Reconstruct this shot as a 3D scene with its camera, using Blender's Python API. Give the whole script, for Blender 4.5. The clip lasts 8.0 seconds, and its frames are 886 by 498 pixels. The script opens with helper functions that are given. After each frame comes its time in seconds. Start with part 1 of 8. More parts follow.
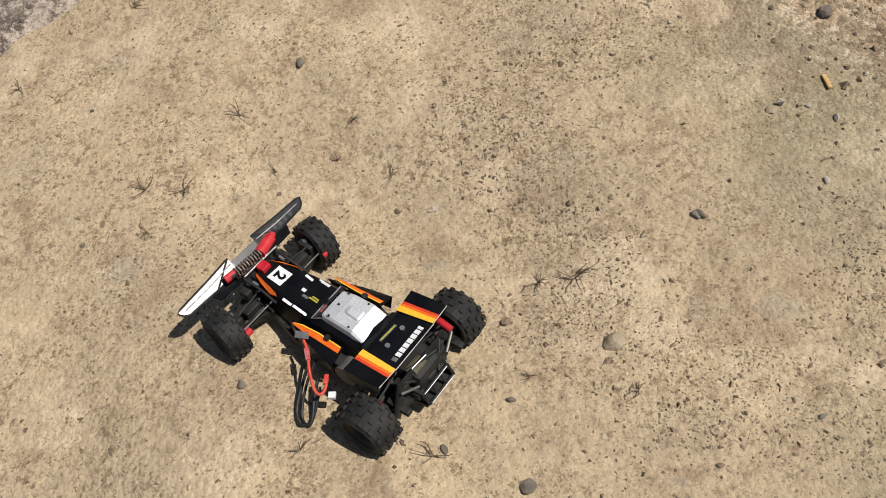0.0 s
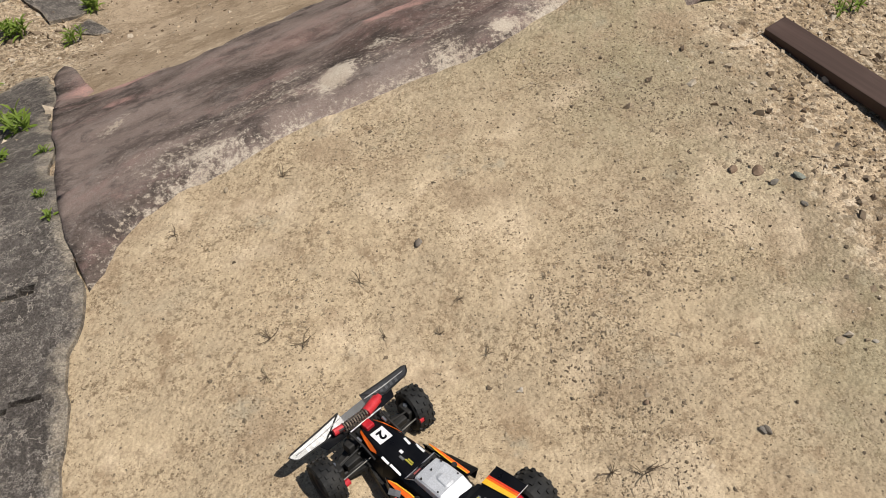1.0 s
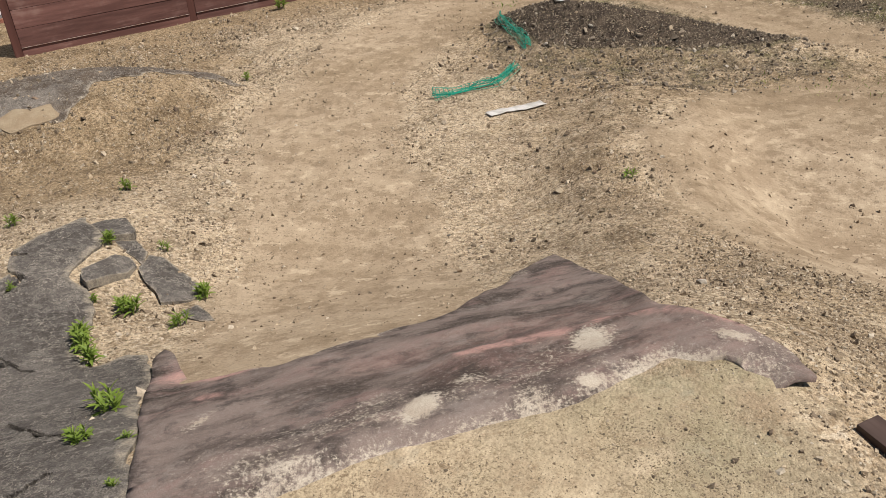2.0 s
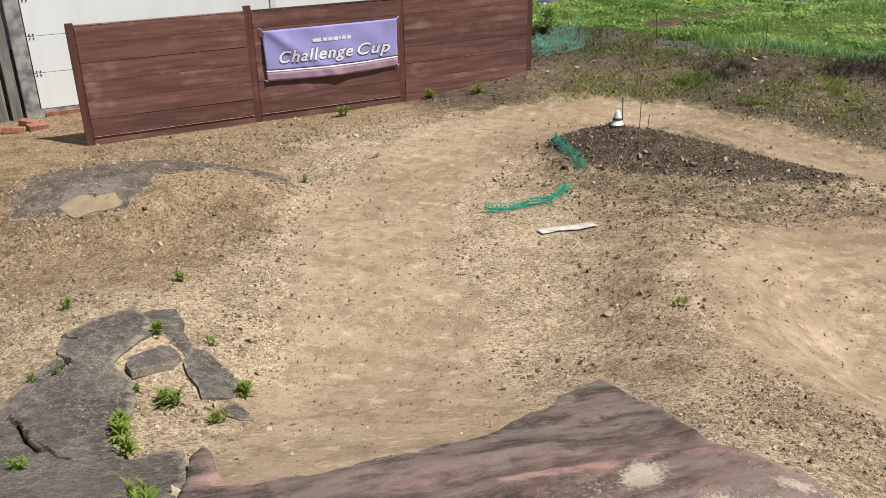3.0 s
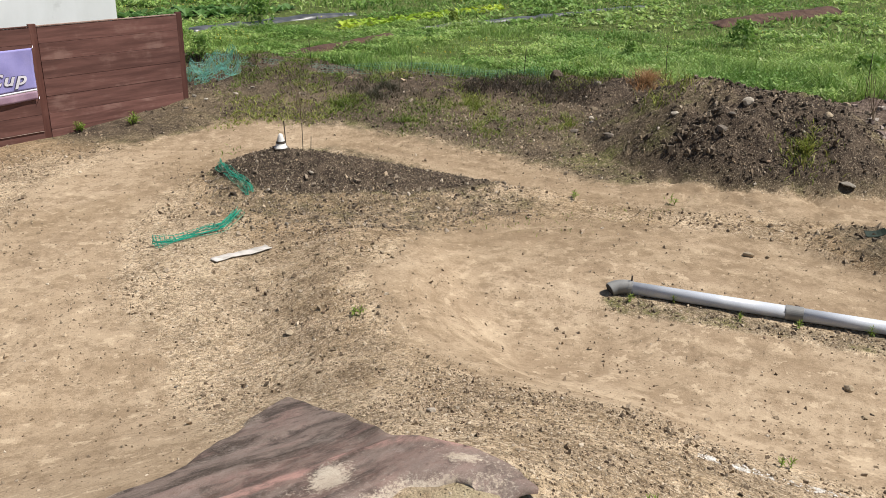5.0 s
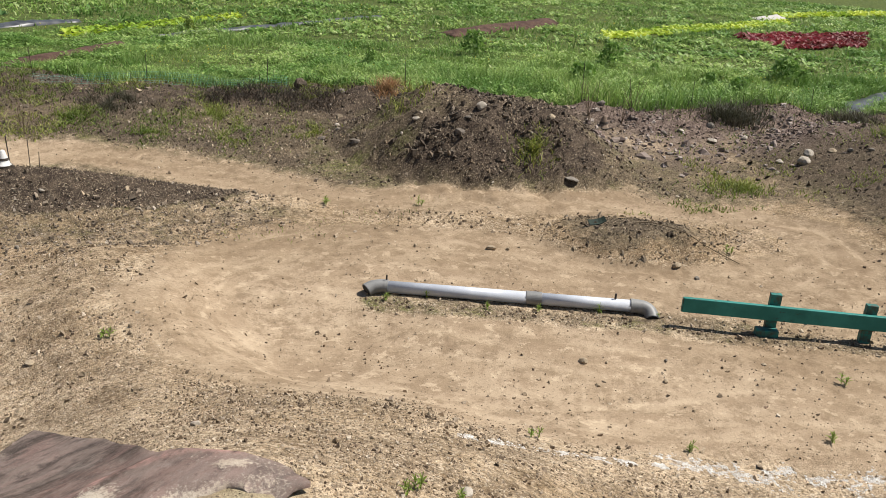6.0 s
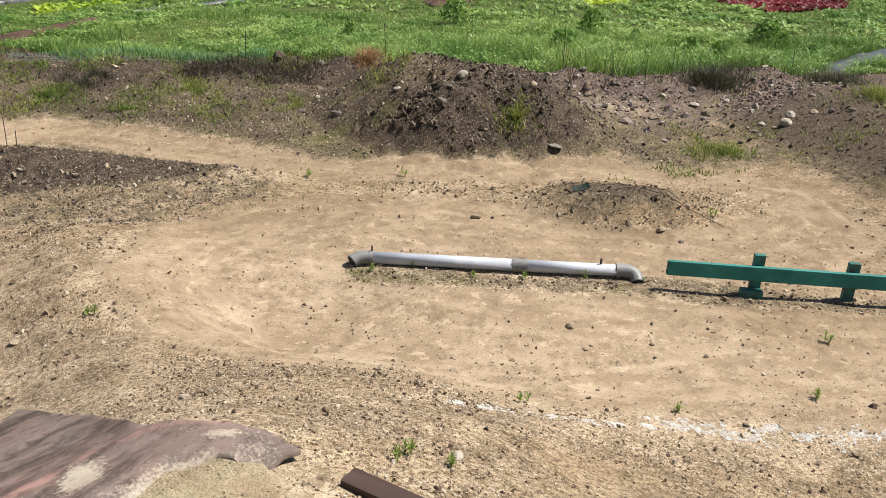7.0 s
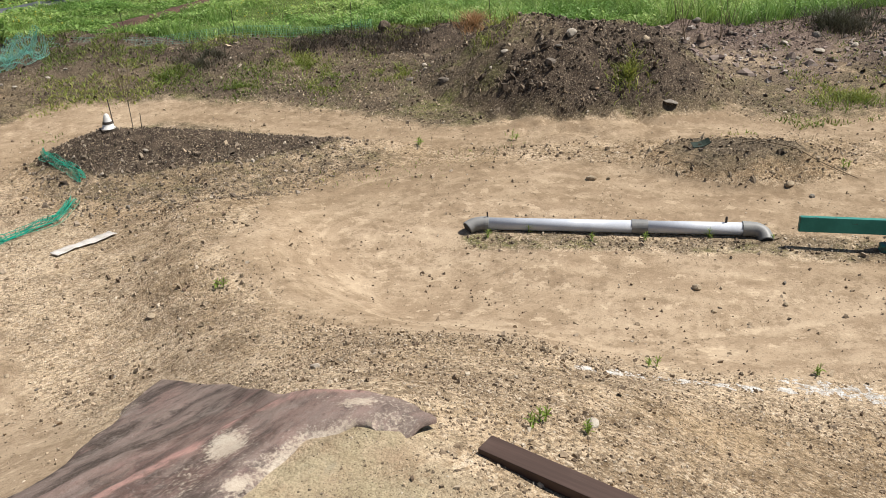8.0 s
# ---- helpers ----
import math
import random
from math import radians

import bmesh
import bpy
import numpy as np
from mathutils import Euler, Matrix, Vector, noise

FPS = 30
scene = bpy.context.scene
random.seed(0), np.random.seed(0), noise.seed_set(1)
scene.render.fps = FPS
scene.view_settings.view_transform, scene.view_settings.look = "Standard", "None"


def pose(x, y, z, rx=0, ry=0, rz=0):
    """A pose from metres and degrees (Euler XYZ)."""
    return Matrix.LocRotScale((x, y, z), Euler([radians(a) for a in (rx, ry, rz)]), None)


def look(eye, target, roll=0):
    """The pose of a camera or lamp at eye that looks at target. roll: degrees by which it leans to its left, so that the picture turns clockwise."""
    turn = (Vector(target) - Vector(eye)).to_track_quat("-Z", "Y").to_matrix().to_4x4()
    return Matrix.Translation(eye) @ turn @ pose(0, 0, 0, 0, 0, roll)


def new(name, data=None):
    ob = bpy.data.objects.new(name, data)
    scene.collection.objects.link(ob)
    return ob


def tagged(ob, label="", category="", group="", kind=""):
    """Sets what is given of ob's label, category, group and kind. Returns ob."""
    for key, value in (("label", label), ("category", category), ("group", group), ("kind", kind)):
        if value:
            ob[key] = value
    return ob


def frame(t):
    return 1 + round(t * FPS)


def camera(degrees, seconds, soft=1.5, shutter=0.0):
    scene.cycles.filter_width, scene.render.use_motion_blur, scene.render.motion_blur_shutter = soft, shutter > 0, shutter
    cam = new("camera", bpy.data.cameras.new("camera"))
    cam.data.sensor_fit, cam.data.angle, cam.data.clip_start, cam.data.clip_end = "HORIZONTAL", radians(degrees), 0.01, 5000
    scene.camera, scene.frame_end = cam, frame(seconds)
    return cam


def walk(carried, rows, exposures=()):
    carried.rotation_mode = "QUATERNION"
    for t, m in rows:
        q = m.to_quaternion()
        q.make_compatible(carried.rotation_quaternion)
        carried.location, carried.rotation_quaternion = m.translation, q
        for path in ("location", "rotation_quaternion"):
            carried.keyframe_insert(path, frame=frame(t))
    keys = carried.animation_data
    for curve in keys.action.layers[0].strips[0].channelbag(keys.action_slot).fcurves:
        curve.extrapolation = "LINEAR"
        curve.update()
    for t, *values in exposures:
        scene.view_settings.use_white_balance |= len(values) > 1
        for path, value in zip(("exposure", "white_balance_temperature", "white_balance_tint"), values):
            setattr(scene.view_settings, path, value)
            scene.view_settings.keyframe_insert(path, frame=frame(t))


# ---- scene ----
cam = camera(54.85, 8.0, 0.7)


def aim(x, y, z, yaw, pitch, roll):
    a, b = radians(yaw), radians(pitch)
    way = Vector((math.sin(a) * math.cos(b), math.cos(a) * math.cos(b), math.sin(b)))
    return look((x, y, z), Vector((x, y, z)) + way, roll)


PATH = [(0, aim(-0.000, 0.000, 1.250, 10.07, -61.81, -14.60)),
        (0.5, aim(-0.009, -0.009, 1.370, 7.42, -58.28, -12.89)),
        (1, aim(-0.043, -0.029, 1.447, 5.84, -51.40, -10.89)),
        (1.5, aim(-0.045, -0.005, 1.499, 4.76, -41.32, -9.01)),
        (2, aim(-0.063, 0.028, 1.539, 3.41, -31.02, -4.17)),
        (2.2, aim(-0.083, 0.042, 1.551, 2.37, -28.43, -2.88)),
        (3.3, aim(-0.108, 0.056, 1.564, 0.88, -23.18, -0.99)),
        (3.5, aim(-0.103, 0.040, 1.569, 1.77, -23.00, -0.98)),
        (4, aim(-0.086, 0.017, 1.572, 6.30, -22.64, -0.85)),
        (4.5, aim(-0.065, 0.014, 1.549, 13.11, -22.56, -0.69)),
        (5, aim(-0.071, -0.032, 1.563, 23.64, -21.94, 1.41)),
        (5.2, aim(-0.077, -0.048, 1.562, 28.04, -21.50, 2.19)),
        (6.3, aim(-0.133, -0.145, 1.585, 43.28, -20.82, 3.81)),
        (6.5, aim(-0.135, -0.162, 1.596, 43.72, -21.06, 3.67)),
        (7, aim(-0.117, -0.113, 1.544, 42.29, -22.39, 2.87)),
        (7.5, aim(-0.115, -0.052, 1.522, 38.01, -23.98, 0.13)),
        (8, aim(-0.140, -0.028, 1.517, 34.55, -24.71, -2.05))]
walk(cam, PATH, [(0.0, 0.02), (1.2, 0.08), (2.2, 0.25), (3.3, 0.38), (6.5, 0.44), (7.0, 0.56), (7.6, 0.47), (8.0, 0.46)])

# ---- daylight ----
world = bpy.data.worlds.new("world")
scene.world = world
world.use_nodes = True
sky = world.node_tree.nodes.new("ShaderNodeTexSky")
sky.sky_type, sky.sun_disc, sky.sun_elevation, sky.sun_rotation = "NISHITA", False, radians(60), radians(116)
world.node_tree.links.new(sky.outputs[0], world.node_tree.nodes["Background"].inputs[0])
world.node_tree.nodes["Background"].inputs[1].default_value = 0.055
sun = new("sun", bpy.data.lights.new("sun", "SUN"))
sun.data.energy, sun.data.angle, sun.data.color = 5.0, radians(0.5), (1.0, 0.95, 0.88)
sun.matrix_world = look((4.5, -2.2, 8.66), (0, 0, 0))

# ---- the lie of the land ----
LOW = -0.92


def step(a, b, v):
    t = np.clip((np.asarray(v, float) - a) / (b - a), 0.0, 1.0)
    return t * t * (3 - 2 * t)


def lattice(ix, iy, seed):
    n = (ix.astype(np.int64) * 374761393 + iy.astype(np.int64) * 668265263 + seed * 1442695041) & 0xFFFFFFFF
    n = ((n ^ (n >> 13)) * 1274126177) & 0xFFFFFFFF
    return ((n ^ (n >> 16)) & 0xFFFF) / 65535.0


def rough(x, y, size, seed=0, octaves=1):
    """Smooth value noise from -1 to 1 with bumps of about that size in metres."""
    x, y = np.asarray(x, float), np.asarray(y, float)
    total, weight = 0.0, 0.0
    for k in range(octaves):
        px, py = x / size * 2 ** k + 17.3 * k, y / size * 2 ** k - 9.1 * k
        ix, iy = np.floor(px), np.floor(py)
        fx, fy = px - ix, py - iy
        fx, fy = fx * fx * (3 - 2 * fx), fy * fy * (3 - 2 * fy)
        a, b = lattice(ix, iy, seed + k), lattice(ix + 1, iy, seed + k)
        c, d = lattice(ix, iy + 1, seed + k), lattice(ix + 1, iy + 1, seed + k)
        total = total + ((a + (b - a) * fx) * (1 - fy) + (c + (d - c) * fx) * fy) * 0.5 ** k
        weight += 0.5 ** k
    return 2 * total / weight - 1


def along(x, y, points):
    """Distance to a broken line."""
    best = 1e9
    for (ax, ay), (bx, by) in zip(points, points[1:]):
        ex, ey = bx - ax, by - ay
        t = np.clip(((x - ax) * ex + (y - ay) * ey) / (ex * ex + ey * ey), 0, 1)
        best = np.minimum(best, np.hypot(x - ax - t * ex, y - ay - t * ey))
    return best


def heap(x, y, cx, cy, long, short, turn, power=1.4):
    """A heap of height 1 with an oval foot."""
    c, s = math.cos(radians(turn)), math.sin(radians(turn))
    u, v = ((x - cx) * c + (y - cy) * s) / long, (-(x - cx) * s + (y - cy) * c) / short
    return np.clip(1 - u * u - v * v, 0, 1) ** power


# the crest of the long dark bank: x, y and height
CREST = [(1.02, 8.02, 0.08), (1.22, 7.95, 0.20), (1.58, 7.81, 0.33), (1.91, 7.57, 0.33), (2.38, 7.32, 0.27), (2.81, 7.04, 0.20), (3.25, 6.83, 0.13), (3.70, 6.60, 0.06), (4.1, 6.45, 0.01)]


def dark_bank(x, y):
    """The bank's height over the ground: long in front, steep behind."""
    x, y = np.asarray(x, float), np.asarray(y, float)
    best, out = np.full(np.shape(x), 1e9), np.zeros(np.shape(x))
    for (ax, ay, ah), (bx, by, bh) in zip(CREST, CREST[1:]):
        ex, ey = bx - ax, by - ay
        n2 = ex * ex + ey * ey
        t = np.clip(((x - ax) * ex + (y - ay) * ey) / n2, 0, 1)
        d = np.hypot(x - ax - t * ex, y - ay - t * ey)
        front = (x - ax) * ey - (y - ay) * ex > 0
        tall = ah + (bh - ah) * t
        u = np.clip(d / np.where(front, 0.30 + 1.75 * tall, 0.16 + 0.85 * tall), 0, 1)
        z = tall * (0.55 * (1 - u) ** 1.3 + 0.45 * (0.5 + 0.5 * np.cos(math.pi * u)))
        out = np.where(d < best, np.where(u < 1, z, 0.0), out)
        best = np.minimum(best, d)
    return out


LANES = [
    ([(-0.35, 2.7), (-0.42, 4.3), (-0.5, 5.9), (-0.45, 6.9), (0.0, 7.9), (0.75, 8.8), (1.6, 9.3)], 0.62),
    ([(1.6, 9.3), (2.6, 8.9), (3.6, 7.6), (4.5, 6.3), (5.6, 5.6), (6.6, 4.9), (7.3, 4.2), (7.5, 3.4), (6.9, 2.7), (5.9, 2.75)], 0.36),
    ([(6.2, 2.7), (5.0, 3.7), (4.1, 4.9), (3.2, 5.35), (2.5, 5.15), (2.1, 4.7), (2.05, 4.1), (2.3, 3.4), (2.95, 2.75), (3.9, 2.1), (5.2, 1.25), (8.0, -0.4)], 0.66),
    ([(2.5, 4.9), (2.9, 4.2), (3.3, 3.4), (4.4, 2.4), (6.4, 0.7)], 0.72),
]


def lane_course(x, y):
    """How far along and across the nearest lane a place is, and how much it belongs to the lane."""
    best, course, share = np.full(np.shape(x), 1e9), np.zeros(np.shape(x)), np.zeros(np.shape(x))
    for line, width in LANES:
        run = 0.0
        for (ax, ay), (bx, by) in zip(line, line[1:]):
            ex, ey = bx - ax, by - ay
            n = math.hypot(ex, ey)
            t = np.clip(((x - ax) * ex + (y - ay) * ey) / (n * n), 0, 1)
            d = np.hypot(x - ax - t * ex, y - ay - t * ey)
            near = d < best
            side = np.sign((x - ax) * ey - (y - ay) * ex)
            course = np.where(near, run + t * n, course)
            share = np.where(near, side * d, share)
            best = np.minimum(best, d)
            run += n
    return course, share, best


def ruts(x, y):
    """Streaks and grooves that run along the lanes, from -1 to 1."""
    s, d, best = lane_course(x, y)
    return (0.6 * rough(s * 0.22, d * 1.0, 0.10, 301, 2) + 0.4 * rough(s * 0.12, d, 0.035, 302, 1)) * step(1.0, 0.45, best) * (0.45 + 0.55 * step(0.8, 1.6, x))


BERM = [(-3.0, 14.5), (1.6, 12.4), (5.5, 9.7), (8.0, 7.4), (11.4, 6.0), (16.0, 3.5), (26.0, -2.0)]


def beyond_berm(x, y):
    """Positive on the field's side of the berm."""
    best, side = np.full(np.shape(x), 1e9), np.zeros(np.shape(x))
    for (ax, ay), (bx, by) in zip(BERM, BERM[1:]):
        ex, ey = bx - ax, by - ay
        n = math.hypot(ex, ey)
        t = np.clip(((x - ax) * ex + (y - ay) * ey) / (n * n), 0, 1)
        d = np.hypot(x - ax - t * ex, y - ay - t * ey)
        s = -((x - ax) * ey - (y - ay) * ex) / n
        side = np.where(d < best, np.where(s > 0, d, -d), side)
        best = np.minimum(best, d)
    return side


# the buggy's place, heading, dip and lean on the tilted crown of the stand
CAR = (-0.0909, 0.5788, 33.25, -2.9, 11.23)


def smooth_height(x, y):
    x, y = np.asarray(x, float), np.asarray(y, float)
    a = math.radians(CAR[2])
    across, ahead = (x - CAR[0]) * math.cos(a) + (y - CAR[1]) * math.sin(a), (y - CAR[1]) * math.cos(a) - (x - CAR[0]) * math.sin(a)
    crown = -(math.tan(math.radians(CAR[4])) * across - math.tan(math.radians(CAR[3])) * ahead) * step(0.52, 0.18, np.hypot(across, ahead))
    front = (y - (1.62 + 0.2 * np.clip(x, -3, 1.2))) / 1.02 / 2.7
    right = (x - 0.86) / 2.9
    q = (np.clip(front, 0, 9) ** 1.35 + np.clip(right, 0, 9) ** 1.35) ** (1 / 1.35)
    z = LOW * (0.45 * step(0, 1, q) + 0.55 * np.sin(np.clip(q, 0, 1) * math.pi / 2) ** 1.25)
    # the bank that carries the broken paving, and the hump by the fence
    z = z + 0.32 * np.exp(-((x + 2.0) / 0.85) ** 2 - ((y - 4.0) / 1.1) ** 2)
    z = z + 0.335 * heap(x, y, -2.7, 6.75, 1.75, 1.0, 10)
    # heaps of earth round the track
    z = z + dark_bank(x, y)
    z = z + 0.57 * heap(x, y, 6.35, 6.75, 1.75, 1.15, -50, 1.0) * (1 + 0.22 * rough(x, y, 0.75, 5, 3))
    z = z + 0.17 * heap(x, y, 5.82, 4.12, 0.9, 0.66, -50, 0.9) * (1 + 0.45 * rough(x, y, 0.3, 6, 3))
    # the raised lip under the mat, and the dip beyond it
    z = z + 0.026 * np.exp(-((x - 0.80) / 0.24) ** 2 - ((y - 2.00) / 0.20) ** 2)
    z = z + 0.024 * np.exp(-(along(x, y, [(0.10, 2.10), (0.52, 2.18), (0.78, 2.14)]) / 0.10) ** 2)
    z = z - 0.045 * np.exp(-((x - 0.48) / 0.28) ** 2 - ((y - 2.72) / 0.24) ** 2)
    z = z + 0.09 * heap(x, y, 1.5, 4.7, 0.85, 1.8, -8)
    z = z + 0.09 * step(0.75, 0.15, along(x, y, [(1.95, 5.7), (1.45, 4.7), (1.5, 3.7), (2.0, 2.75)]))
    z = z - 0.06 * heap(x, y, 2.55, 4.15, 0.95, 0.8, -60)
    z = z + 0.45 * np.exp(-(along(x, y, [(8.6, 1.0), (9.2, 2.6), (10.6, 4.2)]) / 1.1) ** 2)
    # the ground climbs to the berm along the field
    d = beyond_berm(x, y)
    z = z + (0.30 - 0.09 * step(7.0, 8.6, x)) * step(-3.2, -0.3, d) * step(1.6, 0.4, d) + 0.12 * step(0.4, 3.0, d) + 0.11 * np.exp(-(d / 0.6) ** 2) * (1 + 1.6 * rough(x, y, 0.8, 8, 3))
    return z + crown


def height(x, y):
    x, y = np.asarray(x, float), np.asarray(y, float)
    near = step(9, 3, np.hypot(x, y))
    d = beyond_berm(x, y)
    loose = np.maximum(step(-3, -0.6, d) * step(1.5, 0.0, d), step(2.0, 0.6, np.hypot(x - 6.35, y - 6.75)))
    z = smooth_height(x, y) + 0.012 * rough(x, y, 0.35, 1, 2) + 0.05 * loose * rough(x, y, 0.28, 2, 3)
    pile = step(1.55, 0.9, np.hypot((x - 6.2) * 0.95, y - 6.45))
    z = z + 0.055 * pile * (1 - 2 * np.abs(rough(x, y, 0.20, 12, 3))) + 0.008 * step(0.03, 0.15, dark_bank(x, y)) * rough(x, y, 0.12, 13, 3)
    z = z + 0.012 * ruts(x, y) * step(0.25, 0.9, smooth_height(x, y) / LOW)
    return z + 0.0035 * near * rough(x, y, 0.06, 3, 2) + 0.02 * (1 - near) * rough(x, y, 1.3, 4, 2)


# ---- materials ----
class Nodes:
    """A short way to write node trees."""

    def __init__(self, name):
        self.mat = bpy.data.materials.new(name)
        self.mat.use_nodes = True
        self.tree = self.mat.node_tree
        self.bsdf = self.tree.nodes["Principled BSDF"]
        self.where = self.add("ShaderNodeTexCoord").outputs["Object"]

    def add(self, kind, **links):
        node = self.tree.nodes.new(kind)
        for key, value in links.items():
            self.put(node.inputs[int(key[1:])] if key[1:].isdigit() else node.inputs[key], value)
        return node

    def put(self, socket, value):
        if isinstance(value, bpy.types.NodeSocket):
            self.tree.links.new(value, socket)
        elif isinstance(value, (tuple, list)) and len(value) == 3 and socket.type == "RGBA":
            socket.default_value = (*value, 1)
        else:
            socket.default_value = value

    def noise(self, scale, detail=4.0, rough=0.6, where=None):
        node = self.add("ShaderNodeTexNoise", Vector=where or self.where, Scale=scale, Detail=detail, Roughness=rough)
        return node.outputs["Fac"]

    def ramp(self, value, low, high):
        node = self.add("ShaderNodeMapRange", Value=value)
        node.interpolation_type = "SMOOTHSTEP"
        node.inputs["From Min"].default_value, node.inputs["From Max"].default_value = low, high
        return node.outputs["Result"]

    def mix(self, fac, a, b, how="MIX"):
        node = self.tree.nodes.new("ShaderNodeMix")
        node.data_type, node.blend_type = "RGBA", how
        self.put(node.inputs[0], fac)
        self.put(node.inputs[6], a)
        self.put(node.inputs[7], b)
        return node.outputs[2]

    def math(self, how, a, b=0.0):
        node = self.tree.nodes.new("ShaderNodeMath")
        node.operation = how
        self.put(node.inputs[0], a)
        self.put(node.inputs[1], b)
        return node.outputs[0]

    def attribute(self, name):
        node = self.tree.nodes.new("ShaderNodeAttribute")
        node.attribute_name = name
        return node.outputs["Fac"]

    def stretched(self, x, y, z):
        node = self.add("ShaderNodeMapping", Vector=self.where)
        node.inputs["Scale"].default_value = (x, y, z)
        return node.outputs[0]

    def finish(self, colour, rough=0.8, bump=None, strength=0.3, depth=0.01, metal=0.0, spec=0.3):
        self.put(self.bsdf.inputs["Base Color"], colour)
        self.put(self.bsdf.inputs["Roughness"], rough)
        self.bsdf.inputs["Metallic"].default_value = metal
        self.bsdf.inputs["Specular IOR Level"].default_value = spec
        if bump is not None:
            node = self.add("ShaderNodeBump", Height=bump, Strength=strength, Distance=depth)
            self.tree.links.new(node.outputs[0], self.bsdf.inputs["Normal"])
        return self.mat


def plain(name, a, b, scale=40.0, rough=0.6, metal=0.0, bump=0.15, fine=400.0, spec=0.3, depth=0.002):
    """A worn surface between two colours, with a finer grain over it."""
    n = Nodes(name)
    coarse, grain = n.noise(scale), n.noise(fine, 2.0)
    c = n.mix(n.ramp(coarse, 0.35, 0.65), a, b)
    c = n.mix(n.ramp(grain, 0.3, 0.7), n.mix(1.0, c, (0.82, 0.82, 0.82), "MULTIPLY"), c)
    r = n.math("ADD", rough - 0.08, n.math("MULTIPLY", coarse, 0.16))
    return n.finish(c, r, grain, bump, depth, metal, spec)


def pieces(name, colours, rough=0.85, fine=90.0, bump=0.3, depth=0.003, spec=0.25):
    """For things that come in many pieces: each takes a colour of its own along the row of colours."""
    n = Nodes(name)
    rnd = n.tree.nodes.new("ShaderNodeNewGeometry").outputs["Random Per Island"]
    ramp = n.tree.nodes.new("ShaderNodeValToRGB")
    els = ramp.color_ramp.elements
    while len(els) < len(colours):
        els.new(0.5)
    for i, c in enumerate(colours):
        els[i].position, els[i].color = i / (len(colours) - 1), (*c, 1)
    n.put(ramp.inputs[0], rnd)
    g = n.noise(fine, 3.0)
    c = n.mix(n.ramp(g, 0.3, 0.7), n.mix(1.0, ramp.outputs[0], (0.72, 0.72, 0.72), "MULTIPLY"), ramp.outputs[0])
    return n.finish(c, rough, g, bump, depth, 0.0, spec)


